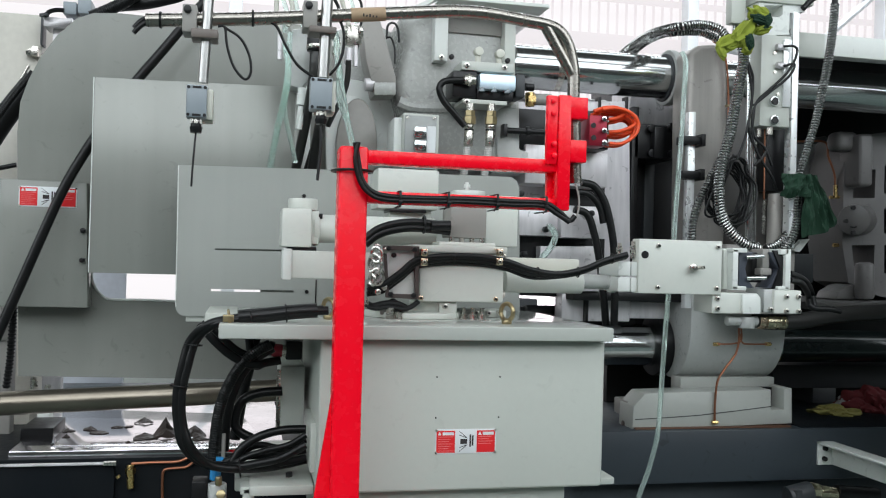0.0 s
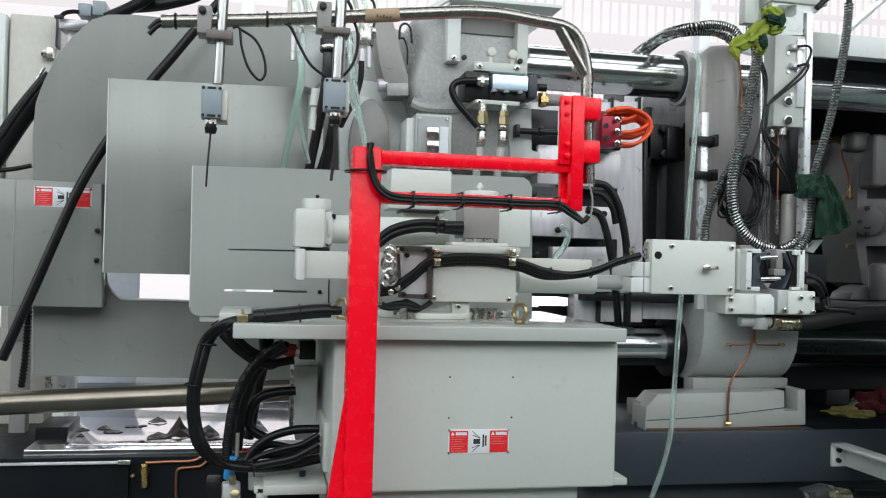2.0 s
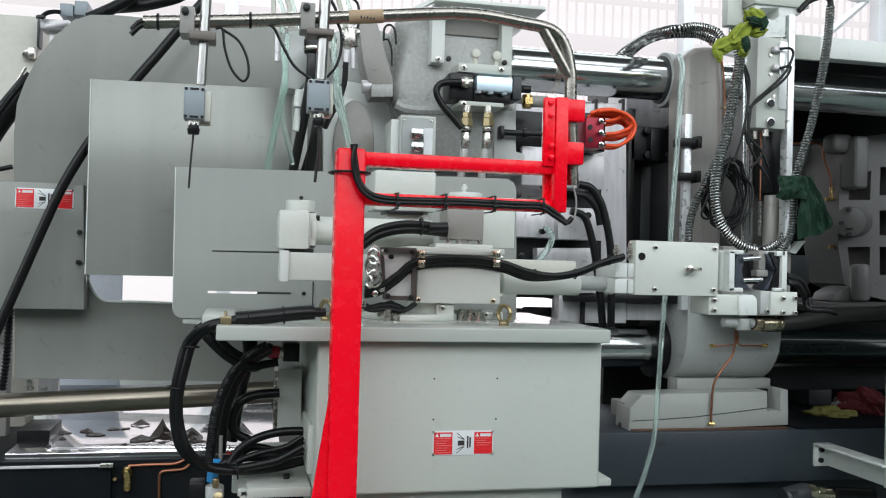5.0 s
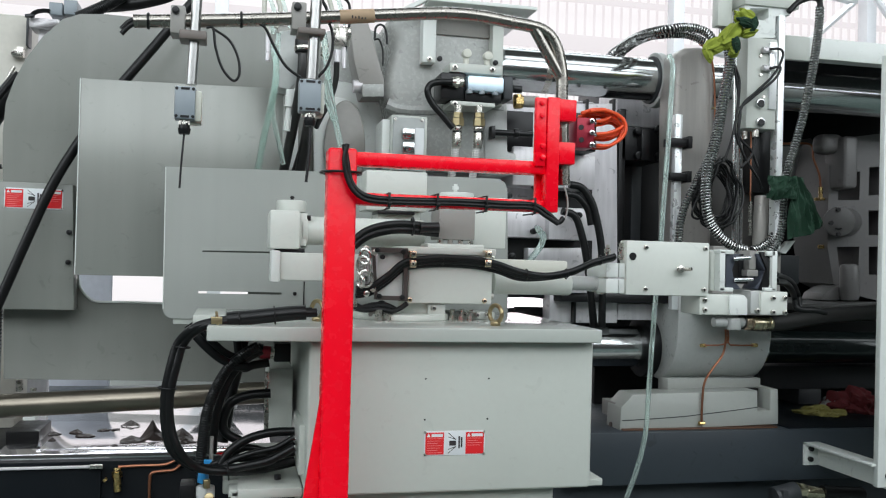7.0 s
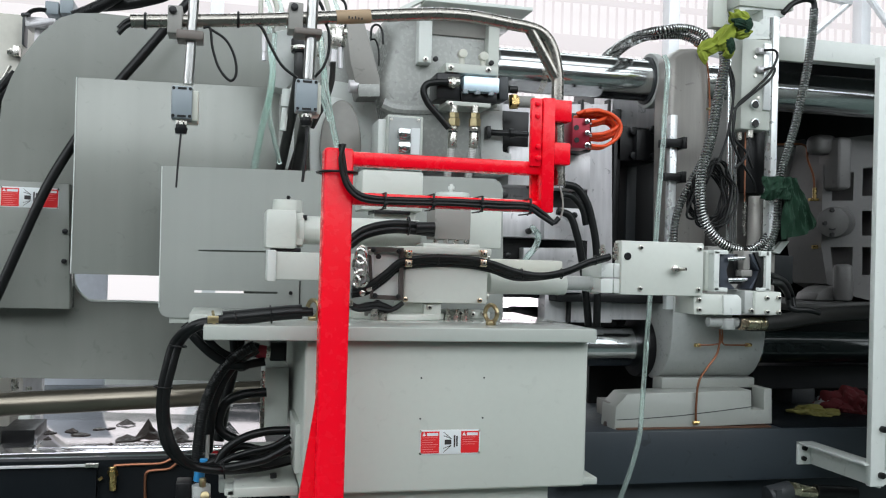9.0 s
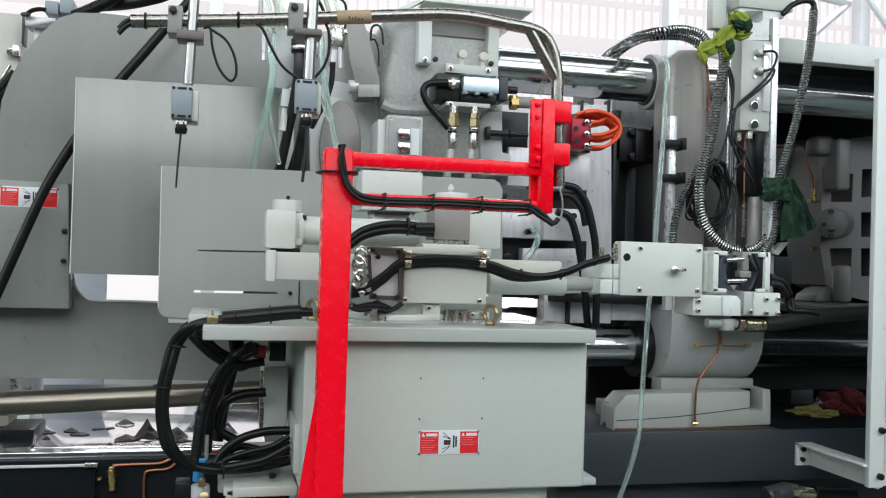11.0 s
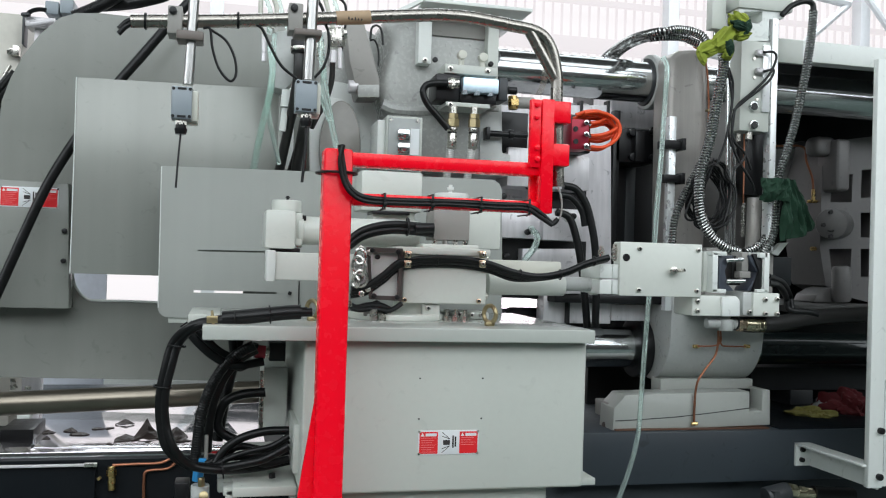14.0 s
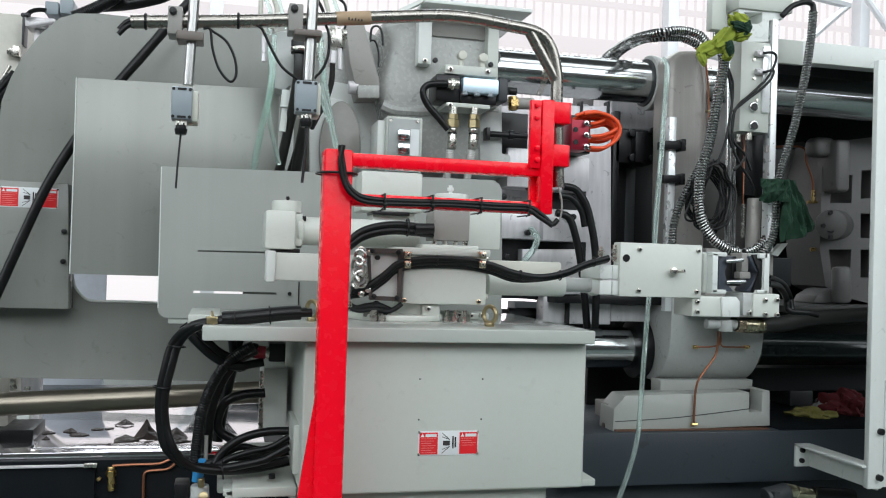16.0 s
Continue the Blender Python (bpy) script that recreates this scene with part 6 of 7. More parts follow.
# ---- toggle end behind the guard door ----
g = thing("toggle_crosshead", (2.3, 3.6, 0.9), "light grey cast toggle crosshead with pockets and pin cap, darkened for shade", "toggle casting")
part("web_plate", sheet([(2.585, 1.604), (2.584, 1.957), (2.618, 2.086), (3.008, 2.149), (3.154, 1.309), (2.731, 1.392), (2.619, 1.440)], 3.550, 3.800,
     [[(2.637, 1.935), (2.745, 1.946), (2.742, 1.818), (2.632, 1.813)], [(2.632, 1.605), (2.748, 1.609), (2.745, 1.512), (2.646, 1.509)], [(2.791, 1.968), (2.892, 1.979), (2.896, 1.850), (2.789, 1.840)], [(2.791, 1.774), (2.898, 1.778), (2.901, 1.665), (2.794, 1.662)], [(2.796, 1.610), (2.903, 1.614), (2.906, 1.485), (2.799, 1.483)]]), TOGGLE, g)
# pocket floor darker than the casting, with the pockets' shade in its colour
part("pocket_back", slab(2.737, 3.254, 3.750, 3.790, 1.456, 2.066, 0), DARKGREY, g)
part("pin_cap", rod((2.551, 3.430, 1.710), (2.690, 3.570, 1.718), 0.0659, seg=40, edge=0.005), TOGGLE, g)
for q in ((2.542, 3.428, 1.761), (2.545, 3.428, 1.655), (2.508, 3.428, 1.703), (2.583, 3.428, 1.711)):
    part("bolt", rod((q[0], q[1] + 0.002, q[2]), (q[0], q[1] - 0.008, q[2]), 0.010, seg=8), BLACK, g)
part("pin_slot", hose([(2.532, 3.426, 1.679), (2.554, 3.426, 1.678), (2.571, 3.426, 1.693), (2.570, 3.426, 1.725)], 0.004, 6, 5), BLACK, g)
part("upper_link", join(slab(2.519, 2.628, 3.500, 3.600, 2.015, 2.102, 0.03, 4), slab(2.589, 2.660, 3.450, 3.600, 1.857, 2.087, 0.02, 3)), TOGGLE, g)
part("lower_link", join(rod((2.642, 3.470, 1.367), (2.637, 3.470, 1.530), 0.0406, seg=28, edge=0.02)), TOGGLE, g)
part("lower_hump", sheet([(2.522, 1.365), (2.538, 1.398), (2.583, 1.424), (2.628, 1.435), (2.636, 1.367)], 3.500, 3.650, r=0.008), TOGGLE, g)
under(g)
g = thing("toggle_housing", (2.0, 3.9, 0.9), "grey cast back housing of the toggle end, shade put into its colour", "casting")
# dark plates: the housing's shade is in their colours
part("plate", sheet([(2.570, 2.103), (2.740, 2.141), (2.804, 2.098), (2.793, 1.931), (2.685, 1.870), (2.576, 1.873)], 3.9, 4.1, r=0.01), SHADEDCAST, g)
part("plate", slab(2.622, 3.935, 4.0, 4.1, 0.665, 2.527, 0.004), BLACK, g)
part("floor_plate", slab(2.220, 3.400, 3.25, 4.0, 1.334, 1.362, 0.004), SHADEDCAST, g)
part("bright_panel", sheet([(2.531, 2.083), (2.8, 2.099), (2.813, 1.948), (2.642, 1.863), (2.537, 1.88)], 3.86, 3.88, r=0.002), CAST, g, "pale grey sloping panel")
part("distributor_plate", slab(2.675, 2.737, 3.80, 3.86, 1.775, 1.823, 0.002), WHITE, g)
part("distributor_plate", slab(2.682, 2.754, 3.80, 3.86, 1.616, 1.662, 0.002), WHITE, g)
# unseen panel added behind the front rail to block light from above
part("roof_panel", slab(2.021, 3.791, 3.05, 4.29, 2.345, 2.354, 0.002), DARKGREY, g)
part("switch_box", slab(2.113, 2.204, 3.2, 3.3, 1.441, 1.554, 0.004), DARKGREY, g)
under(g)
g = thing("lubrication_line", (2.584, 3.6, 1.604), "thin copper lubrication pipe with brass distributor", "pipe")
part("pipe", hose([(2.386, 3.600, 2.058), (2.521, 3.600, 2.061), (2.540, 3.600, 1.998), (2.572, 3.600, 1.923), (2.580, 3.600, 1.847)], 0.005, 8, 6), COPPER, g)
part("pipe", hose([(2.592, 3.600, 1.814), (2.593, 3.600, 1.706), (2.593, 3.600, 1.604)], 0.004, 8, 4), COPPER, g)
part("distributor", join(rod((2.565, 3.580, 1.870), (2.566, 3.580, 1.814), 0.009, seg=8), rod((2.537, 3.580, 1.815), (2.595, 3.580, 1.818), 0.007, seg=8)), BRASS, g)
part("union", rod((2.561, 3.580, 1.603), (2.590, 3.580, 1.604), 0.009, seg=8), BRASS, g)
under(g)
cable("hose", [(1.801, 2.950, 1.309), (1.870, 2.950, 1.301), (1.986, 2.950, 1.307), (2.127, 2.950, 1.330), (2.272, 2.950, 1.341), (2.519, 2.950, 1.357)], 0.030, "thick dark hydraulic hose running along the bed", GREYRUBBER, category="hose")
g = thing("hose_fitting", (1.783, 2.92, 1.301), "zinc and brass hose fitting at the platen foot", "hose fitting")
part("nut", rod((1.806, 2.940, 1.303), (1.836, 2.940, 1.302), 0.027, seg=6, edge=0.002), CLIP, g, "brass hexagon nut")
part("sleeve", join(rod((1.836, 2.940, 1.302), (1.915, 2.940, 1.299), 0.0245, seg=24, edge=0.003), *[ring((x, 2.940, 1.301), (1, 0, 0), 0.0245, 0.002, 24, 6) for x in (1.85, 1.868, 1.886, 1.904)]), YSLEEVE, g, "grooved yellow zinc sleeve")
part("elbow", join(rod((1.683, 2.940, 1.304), (1.809, 2.940, 1.303), 0.018, seg=16, edge=0.003), rod((1.757, 2.930, 1.320), (1.758, 2.930, 1.279), 0.026, seg=16, edge=0.003)), CAST, g)
under(g)
cable("hose", [(1.587, 2.420, 1.463), (1.680, 2.500, 1.452), (1.875, 2.750, 1.411), (1.889, 2.750, 1.367), (1.960, 2.750, 1.361), (2.001, 2.750, 1.353)], 0.010, "black hose drooping from the gripper", category="hose")
cable("hose", [(1.587, 2.420, 1.483), (1.725, 2.550, 1.462), (1.908, 2.780, 1.421), (1.923, 2.780, 1.366)], 0.009, "black hose drooping from the gripper", category="hose")
# rags on the bed
bed_z = 0.914
flake("rag", 2.566, 3.3, bed_z, 0.115, 21, REDCLOTH, "dark red rag crumpled on the bed", "rag", 0.75)
flake("rag", 2.341, 3.25, bed_z, 0.09, 23, OLDYELLOW, "soiled yellow rag crumpled on the bed", "rag", 0.36)
flake("rag", 2.50, 3.36, bed_z, 0.07, 26, surface("pale_grey_cloth", (0.16, 0.165, 0.165), 0.9, 0, 60, 0.2, 0.4, 0.3), "pale grey rag crumpled on the bed", "rag", 0.9)
g = thing("bed_ledge", (2.2, 3.4, bed_z), "dark steel ledge above the machine bed", "ledge")
part("plate", slab(2.227, 3.616, 3.5, 3.9, 0.981, 1.080, 0.004), DARKGREY, g)
part("post", slab(2.421, 2.534, 3.5, 3.9, bed_z, 0.981, 0.004), DARKGREY, g)
under(g)
g = thing("hydraulic_motor", (2.063, 2.9, 0), "small hydraulic motor with brass fitting below the bed", "motor")
part("housing", join(rod((1.914, 2.900, 0.686), (2.005, 2.900, 0.704), 0.035, seg=20, edge=0.004), rod((1.938, 2.880, 0.715), (1.940, 2.880, 0.650), 0.020, seg=6)), DARKGREY, g)
part("fitting", join(rod((1.993, 2.900, 0.710), (2.040, 2.900, 0.702), 0.027, seg=6, edge=0.003), rod((2.040, 2.900, 0.702), (2.110, 2.900, 0.692), 0.023, seg=20, edge=0.003)), YSLEEVE, g)
part("hose", rod((2.110, 2.900, 0.696), (2.276, 2.900, 0.683), 0.026, seg=18), RUBBER, g)
part("stand", slab(1.925, 2.017, 2.87, 2.95, 0, 0.674, 0.003), DARKGREY, g)
under(g)

# ---- guard door and frame ----
g = thing("guard_door", (2.15, 2.6, 0), "off-white steel guard door frame with bolted bracket", "guard door")
dx0 = 2.099
part("stile", slab(dx0, dx0 + 0.055, 2.600, 2.624, 0.787, 2.217, 0.003), WHITE, g)
part("panel", slab(dx0 + 0.05, dx0 + 0.9, 2.608, 2.620, 0.790, 2.214, 0.002), WHITE, g)
part("inset", slab(dx0 + 0.062, dx0 + 0.8, 2.604, 2.609, 0.840, 1.148, 0.001), surface("inset_white", (0.62, 0.66, 0.64), 0.45), g)
for q in ((2.140, 2.600, 0.978), (2.138, 2.600, 0.825)):
    part("bolt", socket_bolt(q[0], q[1], q[2], 0.011, 0.014), BLACK, g)
bxa = 2.083
part("bracket", join(slab(bxa + 0.056, bxa + 0.066, 2.610, 2.980, 0.779, 0.863, 0.002),
                     slab(bxa, bxa + 0.06, 2.610, 2.980, 0.855, 0.863, 0.001), slab(bxa, bxa + 0.06, 2.968, 2.980, 0.779, 0.863, 0.001)), WHITE, g)
part("bracket_arm", slab(bxa + 0.06, dx0 + 0.02, 2.620, 2.632, 0.791, 0.866, 0.002), WHITE, g)
for q in ((2.107, 2.968, 0.840), (2.105, 2.968, 0.802)):
    part("bolt", socket_bolt(q[0], q[1], q[2], 0.009, 0.012), BLACK, g)
part("leg", slab(dx0 + 0.4, dx0 + 0.46, 2.620, 2.680, 0, 0.790, 0.002), WHITE, g)
under(g)
g = thing("guard_roof", (2.4, 2.95, 2.1), "off-white steel guard roof frame above the toggle", "guard frame")
part("front_rail", slab(1.980, 1.980 + 2.0, 2.98, 3.04, 2.285, 2.364, 0.003), WHITE, g)
part("return_plate", slab(1.954, 2.060, 2.955, 2.975, 2.267, 2.355, 0.003), PAINT, g)
part("rear_rail", slab(1.980, 1.980 + 2.0, 4.3, 4.36, 2.285, 2.364, 0.003), WHITE, g)
under(g)

# ---- hoses and small gear at the pedestal's side ----
def bundle(pts, n, r, spread, label, pitch=0.0, group="", seed=1):
    rnd = random.Random(seed)
    for k in range(n):
        a = 2 * math.pi * k / n + rnd.uniform(-0.3, 0.3)
        cable("hose", [(x + spread * math.cos(a) + rnd.uniform(-0.002, 0.002), y + spread * math.sin(a), z + spread * math.sin(a) * 0.8) for x, y, z in pts], r, label, RUBBER, pitch, 0.18, "hose", 16, group)


bundle([(0.196, 2.120, 1.371), (0.134, 2.120, 1.367), (0.058, 2.120, 1.358), (-0.011, 2.120, 1.347), (-0.060, 2.120, 1.334), (-0.097, 2.150, 1.297), (-0.117, 2.150, 1.238), (-0.126, 2.150, 1.174), (-0.122, 2.150, 1.110), (-0.105, 2.150, 1.053), (-0.064, 2.180, 1.008), (0.007, 2.200, 0.991), (0.086, 2.250, 0.983), (0.171, 2.300, 0.988)], 2, 0.0102, 0.0058, "thick black hose looping from the lid to the box side", group="looped hoses", seed=3)
cable("hose", [(-0.092, 2.300, 1.325), (-0.064, 2.300, 1.289), (-0.023, 2.300, 1.251), (0.019, 2.300, 1.227), (0.053, 2.300, 1.223)], 0.011, "black hose passing under the lid", category="hose", group="looped hoses")
cable("hose", [(-0.080, 2.330, 1.325), (-0.038, 2.330, 1.287), (-0.003, 2.330, 1.256), (0.039, 2.330, 1.237)], 0.009, "black hose passing under the lid", category="hose", group="looped hoses")
cable("flexible_conduit", [(0.079, 2.300, 1.274), (0.045, 2.300, 1.255), (0.005, 2.300, 1.218), (-0.024, 2.300, 1.165), (-0.041, 2.300, 1.110), (-0.049, 2.300, 1.041), (-0.054, 2.300, 0.979)], 0.014, "black ribbed plastic conduit dropping beside the box", RUBBER, 0.006, 0.06, "conduit", 12)
cable("hose", [(0.087, 2.340, 1.261), (0.053, 2.340, 1.241), (0.016, 2.340, 1.201), (-0.010, 2.340, 1.145), (-0.022, 2.340, 1.089), (-0.027, 2.340, 1.004)], 0.012, "smooth black hose dropping beside the box", category="hose", group="looped hoses")
cable("hose", [(0.108, 2.380, 1.225), (0.069, 2.380, 1.218), (0.041, 2.380, 1.214), (0.027, 2.380, 1.283), (0.034, 2.380, 1.341)], 0.011, "black hose under the lid", category="hose", group="looped hoses")
cable("hose", [(0.049, 2.400, 1.318), (0.033, 2.400, 1.223), (0.015, 2.400, 1.136), (-0.002, 2.400, 1.020)], 0.014, "black hose hanging under the lid", category="hose", group="looped hoses")
cable("hose", [(0.113, 2.360, 1.149), (0.057, 2.360, 1.144), (0.015, 2.360, 1.125), (-0.003, 2.360, 1.078), (0.007, 2.360, 1.049), (0.046, 2.360, 1.027)], 0.012, "black hose curling beside the bar", category="hose", group="looped hoses")
for k, pts in enumerate(([(0.167, 2.240, 1.074), (0.110, 2.240, 1.072), (0.057, 2.240, 1.058), (0.018, 2.240, 1.032), (-0.004, 2.240, 0.998)], [(0.166, 2.220, 1.064), (0.124, 2.220, 1.040), (0.071, 2.220, 1.028), (0.025, 2.220, 1.013), (-0.007, 2.220, 0.992)], [(0.170, 2.260, 1.020), (0.126, 2.260, 1.012), (0.059, 2.260, 1.009), (0.006, 2.260, 1.004), (-0.027, 2.260, 0.992)], [(0.165, 2.200, 1.044), (0.110, 2.200, 1.015), (0.058, 2.200, 1.003), (0.006, 2.200, 0.996), (-0.045, 2.200, 1.000)],
                         [(0.171, 2.280, 1.041), (0.113, 2.280, 1.021), (0.059, 2.280, 1.029), (0.025, 2.280, 1.016), (0.009, 2.280, 0.996)], [(0.170, 2.250, 1.003), (0.113, 2.250, 0.991), (0.046, 2.250, 0.987), (-0.007, 2.250, 0.991)])):
    cable("hose", pts, (0.0105, 0.0075, 0.0095, 0.0100, 0.0085, 0.0085)[k], "black cable entering the gland plate of the box", category="cable", group="gland cables")
cable("hose_sleeve", [(0.0, 2.120, 1.352), (0.058, 2.120, 1.358), (0.134, 2.120, 1.367), (0.176, 2.120, 1.370)], 0.0170, "black protective sleeve round the looped hoses", category="hose sleeve")
for q in ((-0.026, 2.110, 1.349),):
    c = thing("hose_clip", (q[0], q[1], q[2]), "yellow zinc plated hose clip at the lid corner", "hose clip", "hose clips")
    part("strap", ring((q[0] + 0.006, q[1] + 0.01, q[2] - 0.002), (1, 0, 0.15), 0.021, 0.0035, 22, 6), YZINC, c)
    part("screw", slab(q[0] - 0.008, q[0] + 0.016, q[1] - 0.014, q[1] - 0.008, q[2] - 0.006, q[2] + 0.010, 0.001), YZINC, c)
    under(c)
for q in ((0.028, 2.120, 1.351), (0.106, 2.120, 1.363), (-0.099, 2.150, 1.287), (-0.127, 2.150, 1.194), (0.013, 2.200, 0.991)):
    tagged(part("cable_tie", ring((q[0], q[1], q[2]), (1, 0, 0.1) if q[2] > 1.3 or q[2] < 1.05 else (0.1, 0, 1), 0.020, 0.002, 18, 6), RUBBER), "black plastic cable tie round the looped hoses", "cable tie", "cable ties on the hoses")
g = thing("connector", (0.104, 2.4, 1.252), "black multi-pin connector with red seal under the lid", "connector")
part("body", slab(0.120, 0.162, 2.38, 2.46, 1.226, 1.273, 0.003), BLACK, g)
part("seal", rod((0.085, 2.390, 1.250), (0.111, 2.390, 1.248), 0.017, seg=14), surface("dull_red_seal", (0.4, 0.03, 0.05), 0.5), g, "dull red seal ring")
part("nut", rod((0.076, 2.390, 1.255), (0.089, 2.390, 1.252), 0.019, seg=10), BLACK, g)
part("collar", rod((0.105, 2.390, 1.249), (0.121, 2.390, 1.248), 0.015, seg=12), ZINC, g)
under(g)
g = thing("mounting_bracket", (0.087, 2.25, 0.8), "light grey bracket plate at the foot of the box", "bracket")
part("plate", slab(0.036, 0.183, 2.16, 2.4, 0.935, 0.958, 0.003), PAINT, g)
part("cheek", slab(0.001, 0.156, 2.26, 2.4, 0.921, 0.958, 0.006), PAINT, g)
part("screw", rod((0.128, 2.200, 0.969), (0.127, 2.200, 0.980), 0.008, seg=10), BLACK, g)
part("rod", rod((-0.028, 2.300, 1.054), (-0.028, 2.300, 0.972), 0.005, seg=8), TAUPE, g)
part("leg", slab(0.021, 0.047, 2.2, 2.3, 0.0, 0.943, 0.003), PAINT, g)
under(g)
g = thing("air_regulator", (-0.038, 2.25, 0.8), "small air regulator with bright blue collar and brass knob", "regulator")
part("collar", rod((-0.043, 2.250, 0.986), (-0.045, 2.250, 0.954), 0.013, seg=18, edge=0.002), CYAN, g, "bright blue collar")
part("band", slab(-0.044, -0.026, 2.255, 2.27, 0.997, 1.005, 0.001), CYAN, g)
part("body", rod((-0.039, 2.250, 0.946), (-0.038, 2.250, 0.889), 0.022, seg=20, edge=0.003), CAST, g)
part("knob", rod((-0.036, 2.220, 0.969), (-0.035, 2.220, 0.948), 0.008, seg=14, edge=0.002), YZINC, g)
part("gauge", rod((-0.029, 2.220, 0.926), (-0.029, 2.210, 0.929), 0.011, seg=18, edge=0.002), YZINC, g)
part("side_block", slab(-0.097, -0.063, 2.24, 2.3, 0.900, 0.953, 0.003), BLACK, g)
part("stand", rod((-0.038, 2.25, 0), (-0.038, 2.250, 0.894), 0.012, seg=12), ZINC, g)
under(g)
# copper pipes on the bed
g = thing("lubrication_line", (-0.192, 2.880, 0.7), "bent copper lubrication pipes on the dark bed", "pipe")
part("pipe", hose([(-0.306, 2.890, 0.853), (-0.241, 2.890, 0.855), (-0.176, 2.890, 0.856), (-0.146, 2.890, 0.866), (-0.124, 2.890, 0.881)], 0.0045, 8, 6), COPPER, g)
part("pipe", hose([(-0.213, 2.890, 0.738), (-0.215, 2.890, 0.806), (-0.211, 2.890, 0.830), (-0.192, 2.890, 0.836), (-0.149, 2.890, 0.839), (-0.129, 2.890, 0.852), (-0.113, 2.890, 0.869)], 0.0045, 8, 6), COPPER, g)
part("valve", join(rod((-0.308, 2.880, 0.852), (-0.305, 2.880, 0.781), 0.011, seg=12, edge=0.002), rod((-0.308, 2.880, 0.841), (-0.307, 2.880, 0.825), 0.015, seg=6)), BRASS, g, "brass grease valve")
part("knob", rod((-0.344, 2.880, 0.820), (-0.339, 2.880, 0.814), 0.007, seg=8), BRASS, g)
under(g)
part_bar = thing("bed_strip", (-0.4, 2.880, 0.8), "bright steel strip along the bed edge", "strip")
part("strip", slab(-1.6, -0.350, 2.865, 2.880, 0.856, 0.862, 0.001), STEEL, part_bar)
part("end_piece", slab(-0.382, -0.346, 2.855, 2.870, 0.856, 0.867, 0.001), ZINC, part_bar)
under(part_bar)
# post behind the tray's left edge
g = thing("guard_post", (-0.660, 3.3, 0.85), "light grey post with bolts behind the guide rod", "post")
part("post", slab(-0.796, -0.744, 3.3, 3.36, 0.834, 1.304, 0.004), TAUPE, g)
part("block", slab(-0.659, -0.620, 3.3, 3.36, 0.832, 0.936, 0.003), WHITE, g)
part("bolt", rod((-0.651, 3.200, 1.036), (-0.653, 3.200, 1.073), 0.011, seg=10), ZINC, g)
part("bolt", rod((-0.609, 3.200, 1.036), (-0.609, 3.200, 1.047), 0.010, seg=10), ZINC, g)
part("hook", sheet([(-0.806, 1.295), (-0.746, 1.296), (-0.743, 1.212), (-0.754, 1.184), (-0.785, 1.183), (-0.803, 1.211)], 3.28, 3.31, r=0.004), TAUPE, g)
under(g)
cable("flexible_conduit", [(-0.720, 3.200, 1.310), (-0.723, 3.200, 1.219), (-0.727, 3.200, 1.128), (-0.736, 3.200, 1.036)], 0.013, "black ribbed conduit behind the guard sheet", RUBBER, 0.012, 0.22, "conduit", 10)

# diagonal hoses and the upper left corner
cable("hose", [(-0.119, 2.990, 2.318), (-0.193, 2.990, 2.221), (-0.267, 2.990, 2.120), (-0.347, 2.990, 2.013), (-0.418, 2.990, 1.902), (-0.480, 2.990, 1.800), (-0.541, 2.990, 1.680), (-0.600, 2.990, 1.531), (-0.659, 2.990, 1.375), (-0.745, 2.990, 1.152)], 0.0155, "thick black hose slanting across the guard sheets", category="hose")
cable("hose", [(-0.983, 3.300, 0.106), (-0.995, 3.300, 0.452), (-1.014, 3.300, 1.189), (-0.988, 3.300, 1.522), (-0.935, 3.300, 1.673), (-0.846, 3.300, 1.832), (-0.781, 3.300, 1.945), (-0.698, 3.300, 2.065)], 0.037, "very thick black hose in the corner", category="hose", seg=20)
cable("flexible_conduit", [(-0.935, 3.270, 1.694), (-0.840, 3.270, 1.860), (-0.775, 3.270, 1.971), (-0.698, 3.270, 2.084)], 0.013, "black ribbed conduit in the corner", RUBBER, 0.006, 0.08, "conduit", 12)
cable("hose", [(-0.535, 3.350, 2.302), (-0.481, 3.350, 2.331), (-0.427, 3.350, 2.364), (-0.381, 3.350, 2.400)], 0.022, "thick black ribbed hose above the guard sheet", RUBBER, 0.007, 0.06, "hose", 16)
cable("hose", [(-0.451, 3.400, 2.363), (-0.357, 3.400, 2.380), (-0.262, 3.400, 2.410), (-0.223, 3.400, 2.430)], 0.022, "thick black hose above the guard sheet", category="hose")
cable("cable", [(-0.878, 3.300, 1.747), (-0.809, 3.300, 1.758), (-0.749, 3.300, 1.773)], 0.008, "thin black cable behind the guard sheet")
g = thing("control_cabinet", (-1.0, 3.6, 1.2), "cream white steel cabinet behind the guard sheets", "cabinet")
part("body", slab(-0.883, -0.725, 3.5, 4.0, 0.0, 2.332, 0.006), surface("cream_paint", (0.55, 0.53, 0.47), 0.4), g)
part("door", slab(-1.039, -0.891, 3.48, 4.0, 1.705, 2.326, 0.006), WHITE, g)
part("lock", join(rod((-0.760, 3.490, 2.192), (-0.756, 3.470, 2.188), 0.014, seg=20, edge=0.002), slab(-0.750, -0.728, 3.46, 3.5, 2.176, 2.212, 0.003)), ZINC, g)
part("hinge", slab(-0.721, -0.713, 3.46, 3.52, 2.216, 2.316, 0.002), DARKGREY, g)
under(g)
g = thing("motor", (-0.591, 3.4, 2.314), "small grey motor box above the guard sheet", "motor")
part("terminal_box", join(slab(-0.637, -0.593, 3.4, 3.5, 2.319, 2.363, 0.003), slab(-0.589, -0.545, 3.4, 3.5, 2.325, 2.376, 0.003)), BLUEGREY, g)
